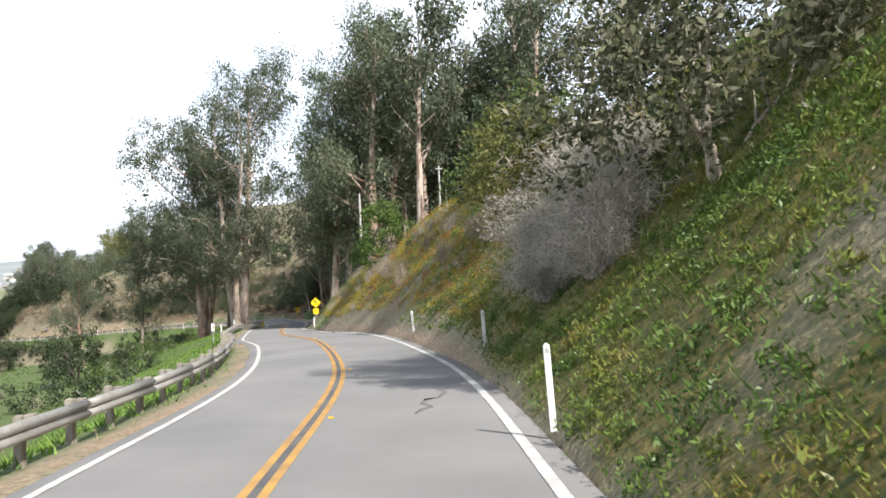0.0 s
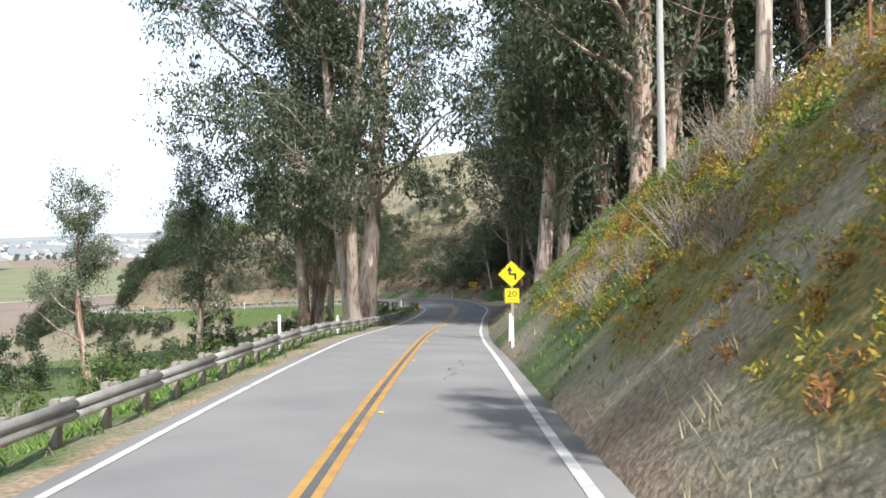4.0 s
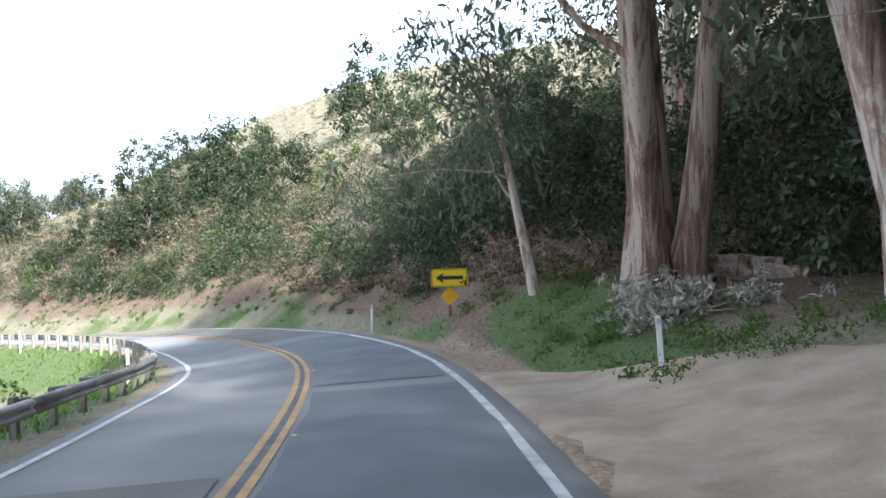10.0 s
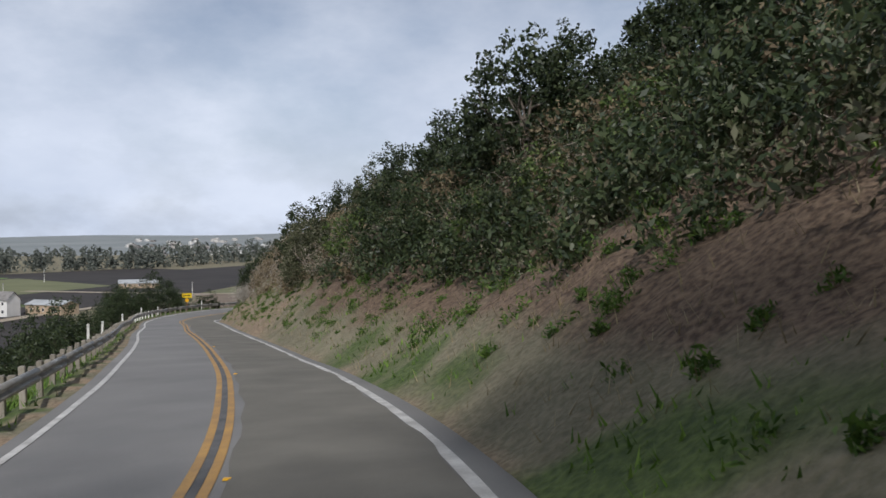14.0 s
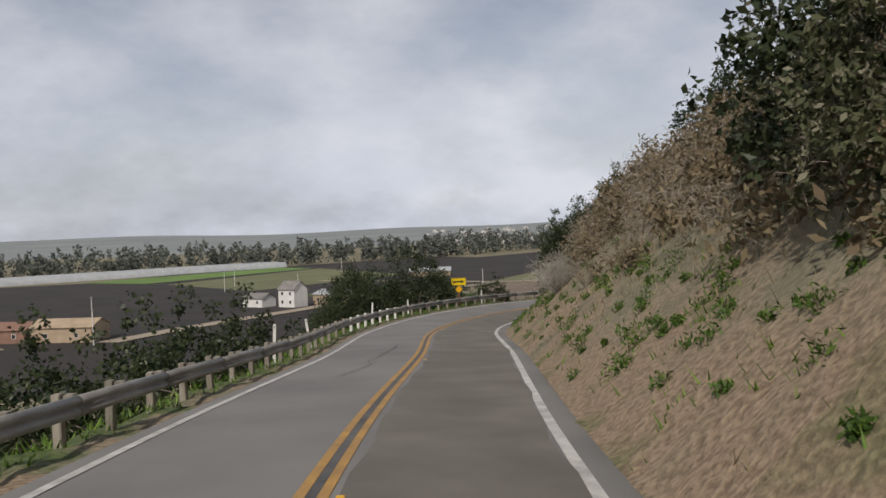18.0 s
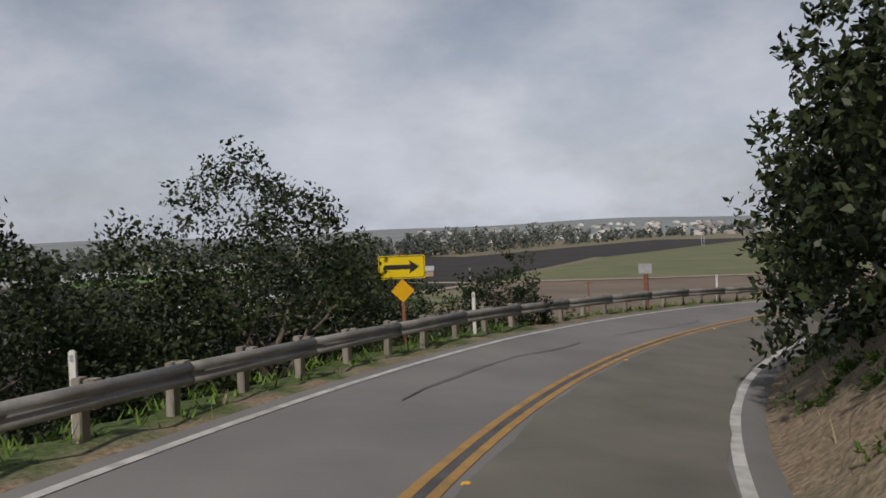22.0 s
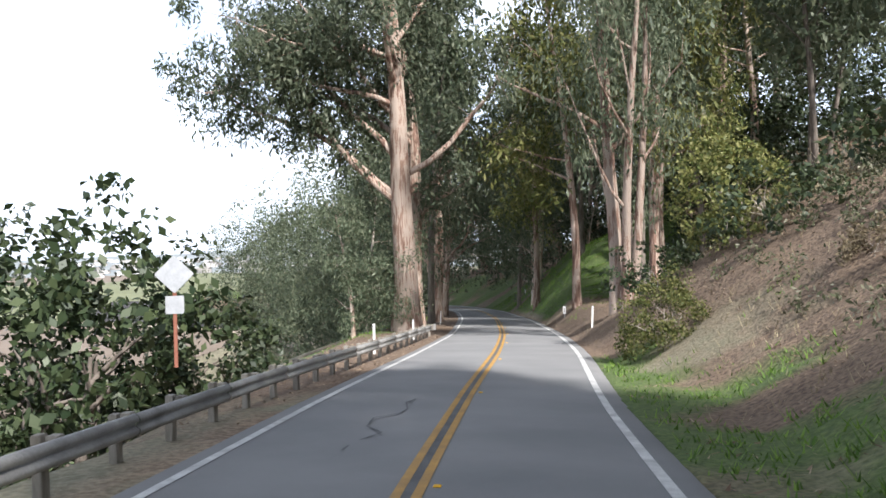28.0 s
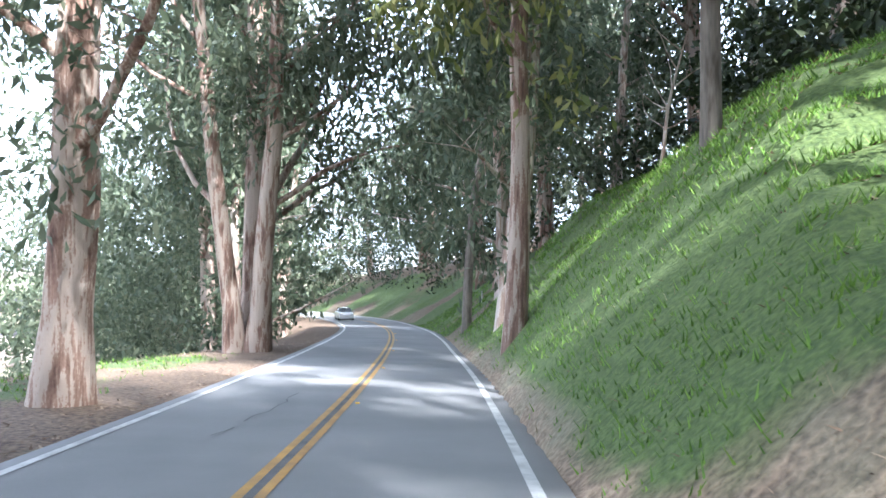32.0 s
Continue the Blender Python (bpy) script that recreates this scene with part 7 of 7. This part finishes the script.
for x, y, dz, ln, r, az, sd in ((-15.4, 132.4, 0.14, 2.1, 0.19, -20, 1), (-14.3, 132.0, 0.14, 2.2, 0.20, -14, 2), (-15.0, 132.7, 0.15, 2.4, 0.19, -24, 3), (-14.7, 132.4, 0.46, 2.5, 0.18, -10, 4), (-13.6, 131.9, 0.16, 1.7, 0.18, -32, 5), (-15.2, 132.6, 0.48, 1.7, 0.16, -22, 6)):
    log(x, y, at_ground(x, y) + dz, ln, r, az, -4, sd)
log(-9.6, 126.0, at_ground(-9.6, 126.0) + 0.32, 2.8, 0.36, 75, 5, 7)


def brush_heap(x, y, w, h, seed, mat, label):
    """Cut boughs thrown in a heap: bent sticks and withered leaves."""
    rng = np.random.default_rng(seed)
    root = thing("brush_heap", x, y, at_ground(x, y), label=label, category="brush heap")
    sticks, spots = [], []
    for _ in range(46):
        a, u = rng.random() * 2 * np.pi, rng.random() ** 0.5
        st = (w * u * math.cos(a) * 0.8, w * u * math.sin(a) * 0.8, 0.05 + h * 0.7 * (1 - u) * rng.random())
        ln = bent(st, (rng.normal(), rng.normal(), 0.15), 0.8 + 0.9 * rng.random(), 5, rng, 0.2, -0.05)
        sticks.append(tube(ln, 0.02 * np.linspace(1, 0.35, 5), 4))
        spots += [ln[3], ln[4]]
    part("tangled_brushwood", join(sticks), M_twig, root)["kind"] = "stuff"
    part("dead_leaves", leaves(np.array(spots), np.full(len(spots), 0.28), 16, 0.2, rng, 0.4, 0.3, 0.7, 0.1), mat, root)["kind"] = "stuff"
    return root


brush_heap(-15.6, 128.2, 1.2, 0.6, 4, M_withered, "heap of cut boughs with withered silvery leaves")
brush_heap(-16.6, 129.0, 0.6, 0.4, 5, M_withered, "small heap of withered silvery boughs")
brush_heap(-14.0, 134.2, 1.2, 0.8, 6, M_leaf_sage, "low heap of leafy cut boughs")
for k, (s_y, n, w) in enumerate(((132.0, 8.2, 1.1), (134.0, 7.4, 1.0), (136.0, 8.4, 1.1), (138.0, 6.6, 0.9), (140.2, 6.6, 0.8), (143.5, 6.2, 0.9), (147.0, 6.0, 0.7), (96.5, 8.6, 0.5), (92.0, 7.0, 0.5), (133.0, 9.0, 0.8), (100.5, 7.6, 0.5))):
    x, y, _, _ = beside(s_y, n)
    brush_heap(float(x), float(y), w, 0.35, 20 + k, M_litter, "dead branches and bark strips lying on the bank")

# ---- stock fence along the top of the bank ----
fence = thing("fence", 0, 0, 0, label="old wire fence on grey and rusty posts above the bank", category="fence")
tops = []
for k, (s_y, n) in enumerate(((30, 13.2), (34, 12.6), (38, 11.8), (42, 11.0), (46, 10.4), (50, 9.8), (54, 9.2), (58, 8.8), (62, 8.6), (66, 8.5))):
    x, y, _, _ = beside(s_y, n)
    z = at_ground(x, y)
    rusty = k % 3 == 1
    bm = box(0.05, 0.05, 1.5, x, y, z - 0.3, 0.004) if rusty else rod(0.06, 0.05, 1.45, x, y, z - 0.3, 9)
    part("post", bm, M_brown_post if rusty else M_wood_post, fence)
    tops.append((x, y, z))
for h in (0.45, 0.75, 1.05):
    for a, b in zip(tops[:-1], tops[1:]):
        p = np.array([(a[0] + (b[0] - a[0]) * u, a[1] + (b[1] - a[1]) * u, a[2] + (b[2] - a[2]) * u + h - 0.06 * math.sin(math.pi * u)) for u in np.linspace(0, 1, 6)])
        part("wire", tube(p, np.full(6, 0.006), 3), M_steel, fence)


# ---- the white car far down the road ----
def car(x, y, z, rz):
    root = thing("car", x, y, z, rz, label="white saloon car on the road under the trees", category="car")

    def hull(sections, mat, name, label=""):
        """Skin over cross-sections (y, half width, low z, high z, tuck)."""
        v = []
        for yy, w, lo, hi, tuck in sections:
            for sx, zz, k in ((-1, lo, 0.94), (-1, lo + 0.35 * (hi - lo), 1.0), (-1, hi - 0.12 * (hi - lo), 1 - tuck * 0.7), (-0.86, hi, 1 - tuck), (0.86, hi, 1 - tuck), (1, hi - 0.12 * (hi - lo), 1 - tuck * 0.7), (1, lo + 0.35 * (hi - lo), 1.0), (1, lo, 0.94)):
                v.append((sx * w * k, yy, zz))
        g = np.arange(len(v)).reshape(len(sections), 8)
        h = np.roll(g, -1, 1)
        f = np.stack([g[:-1], g[1:], h[1:], h[:-1]], -1).reshape(-1, 4).tolist()
        bm = bmesh.new()
        vs = [bm.verts.new(p) for p in v]
        for q in f:
            bm.faces.new([vs[i] for i in q])
        bm.faces.new([vs[i] for i in g[0]])
        bm.faces.new([vs[i] for i in g[-1][::-1]])
        bmesh.ops.recalc_face_normals(bm, faces=bm.faces)
        return part(name, bm, mat, root, label)

    hull([(-2.25, 0.74, 0.35, 0.72, 0.06), (-2.1, 0.86, 0.22, 0.86, 0.08), (-1.2, 0.9, 0.2, 0.95, 0.08), (0.0, 0.91, 0.2, 0.96, 0.06), (1.3, 0.9, 0.2, 0.92, 0.06), (2.1, 0.87, 0.22, 0.9, 0.06), (2.28, 0.76, 0.34, 0.8, 0.06)], M_car_white, "body")
    hull([(-1.15, 0.74, 0.9, 0.96, 0.02), (-0.45, 0.72, 0.9, 1.36, 0.14), (0.75, 0.72, 0.9, 1.38, 0.14), (1.65, 0.74, 0.88, 0.95, 0.02)], M_car_glass, "glasshouse", "dark tinted glass")
    part("roof", box(1.18, 1.25, 0.06, 0, 0.15, 1.36, 0.025), M_car_white, root)
    for sx in (-1, 1):
        part("headlight", box(0.34, 0.10, 0.14, sx * 0.58, -2.2, 0.62, 0.03), M_galv, root, "clear headlight")
        part("tail_light", box(0.3, 0.08, 0.15, sx * 0.6, 2.22, 0.66, 0.03), M_red, root, "red tail light")
        part("mirror", box(0.18, 0.1, 0.12, sx * 0.98, -0.75, 0.92, 0.03), M_car_white, root)
        for yy in (-1.4, 1.4):
            bm = bmesh.new()
            bmesh.ops.create_cone(bm, cap_ends=True, segments=18, radius1=0.32, radius2=0.32, depth=0.21, matrix=Matrix.Translation((sx * 0.79, yy, 0.32)) @ Matrix.Rotation(radians(90), 4, "Y"))
            bmesh.ops.bevel(bm, geom=[e for e in bm.edges if len(e.link_faces) == 2 and e.calc_face_angle(0) > 0.9], offset=0.03, segments=2, affect="EDGES")
            tyre = part("wheel", bm, M_rubber, root)
            bm = bmesh.new()
            bmesh.ops.create_cone(bm, cap_ends=True, segments=14, radius1=0.2, radius2=0.18, depth=0.22, matrix=Matrix.Translation((sx * 0.795, yy, 0.32)) @ Matrix.Rotation(radians(90), 4, "Y"))
            part("rim", bm, M_galv, tyre)
    part("number_plate", box(0.4, 0.02, 0.12, 0, -2.27, 0.45), M_white, root)
    return root


cx, cy, cz, crz = beside(384.5, -1.7)
car(float(cx), float(cy), float(cz) + 0.03, crz)

# ---- small things on the road ----
for s_y in range(-6, 372, 8):
    x, y, z, rz = beside(s_y, 0.30)
    root = thing("road_stud", float(x), float(y), float(z) + 0.050, rz, label="small amber raised marker beside the centre line", category="road stud", group="road studs")
    bm = bmesh.new()
    r = bmesh.ops.create_cube(bm, size=1, matrix=Matrix.Translation((0, 0, 0.008)) @ Matrix.Diagonal((0.10, 0.10, 0.016, 1)))
    for vv in bm.verts:
        if vv.co.z > 0.008:
            vv.co.x *= 0.7
            vv.co.y *= 0.6
    part("body", bm, M_sign_amber, root)


def scrawl(s_y, n, pts, mat, w, label, lift=0.066):
    """A thin line on the road: sealed cracks and old paint strokes."""
    v, f = [], []
    p = np.array(pts, float)
    d = np.gradient(p, axis=0)
    d /= np.linalg.norm(d, axis=1, keepdims=True) + 1e-9
    for q, e in zip(p, d):
        for sg in (-1, 1):
            nn, ss = n + q[0] - sg * e[1] * w / 2, s_y + q[1] + sg * e[0] * w / 2
            x, y, z, _ = beside(ss, nn)
            i = int(np.argmin(np.abs(LS - ss)))
            j = min(i + 1, len(LS) - 1)
            ds = (ss - LS[i]) * math.hypot(LX[j] - LX[i - 1], LY[j] - LY[i - 1]) / (LS[j] - LS[i - 1])
            v.append((x + TX[i] * ds, y + TY[i] * ds, z + lift - 0.0125 * abs(nn)))
    for k in range(len(p) - 1):
        f.append((2 * k, 2 * k + 1, 2 * k + 3, 2 * k + 2))
    return tagged(part("road_mark", (np.array(v), np.array(f)), mat), label, "road marking", kind="structure")


scrawl(43.5, 1.35, [(-0.15, 0.0), (-0.12, 0.7), (0.0, 1.4), (0.05, 1.5)], M_patch, 0.06, "dark sealed crack in the lane")
scrawl(43.5, 1.35, [(-0.15, 0.0), (0.2, 0.05), (0.3, 0.7), (0.55, 1.5)], M_patch, 0.06, "dark sealed crack in the lane")
scrawl(39.8, 2.2, [(-0.35, 0), (-0.1, 0.12), (0.15, 0.05), (0.35, 0.15)], M_patch, 0.14, "dark rubber scuff in the lane")
scrawl(38.6, 2.3, [(-0.35, 0), (-0.1, 0.1), (0.15, 0.02), (0.4, 0.1)], M_patch, 0.12, "dark rubber scuff in the lane")
scrawl(109.5, -1.75, [(-0.45, -0.1), (-0.1, 0.15), (-0.35, 0.35), (0.1, 0.5), (0.3, 1.3)], M_white, 0.05, "faded white paint scribble on the lane")
for k, (s_y, n, ln) in enumerate(((10, 1.9, 3.0), (62, 1.4, 4.0), (72, -1.6, 5.0), (96, -1.2, 4.0), (172, 1.2, 5.0), (184, -1.4, 6.0), (205, -1.9, 7.0), (214, -1.2, 6.0), (240, 1.5, 5.0), (268, -1.4, 5.0), (298, 1.3, 4.0), (318, -1.5, 5.0))):
    rg = np.random.default_rng(60 + k)
    scrawl(s_y, n, [(0.12 * rg.normal() + 0.05 * j, ln * j / 8) for j in range(9)], M_patch, 0.035, "long wandering crack sealed with tar")
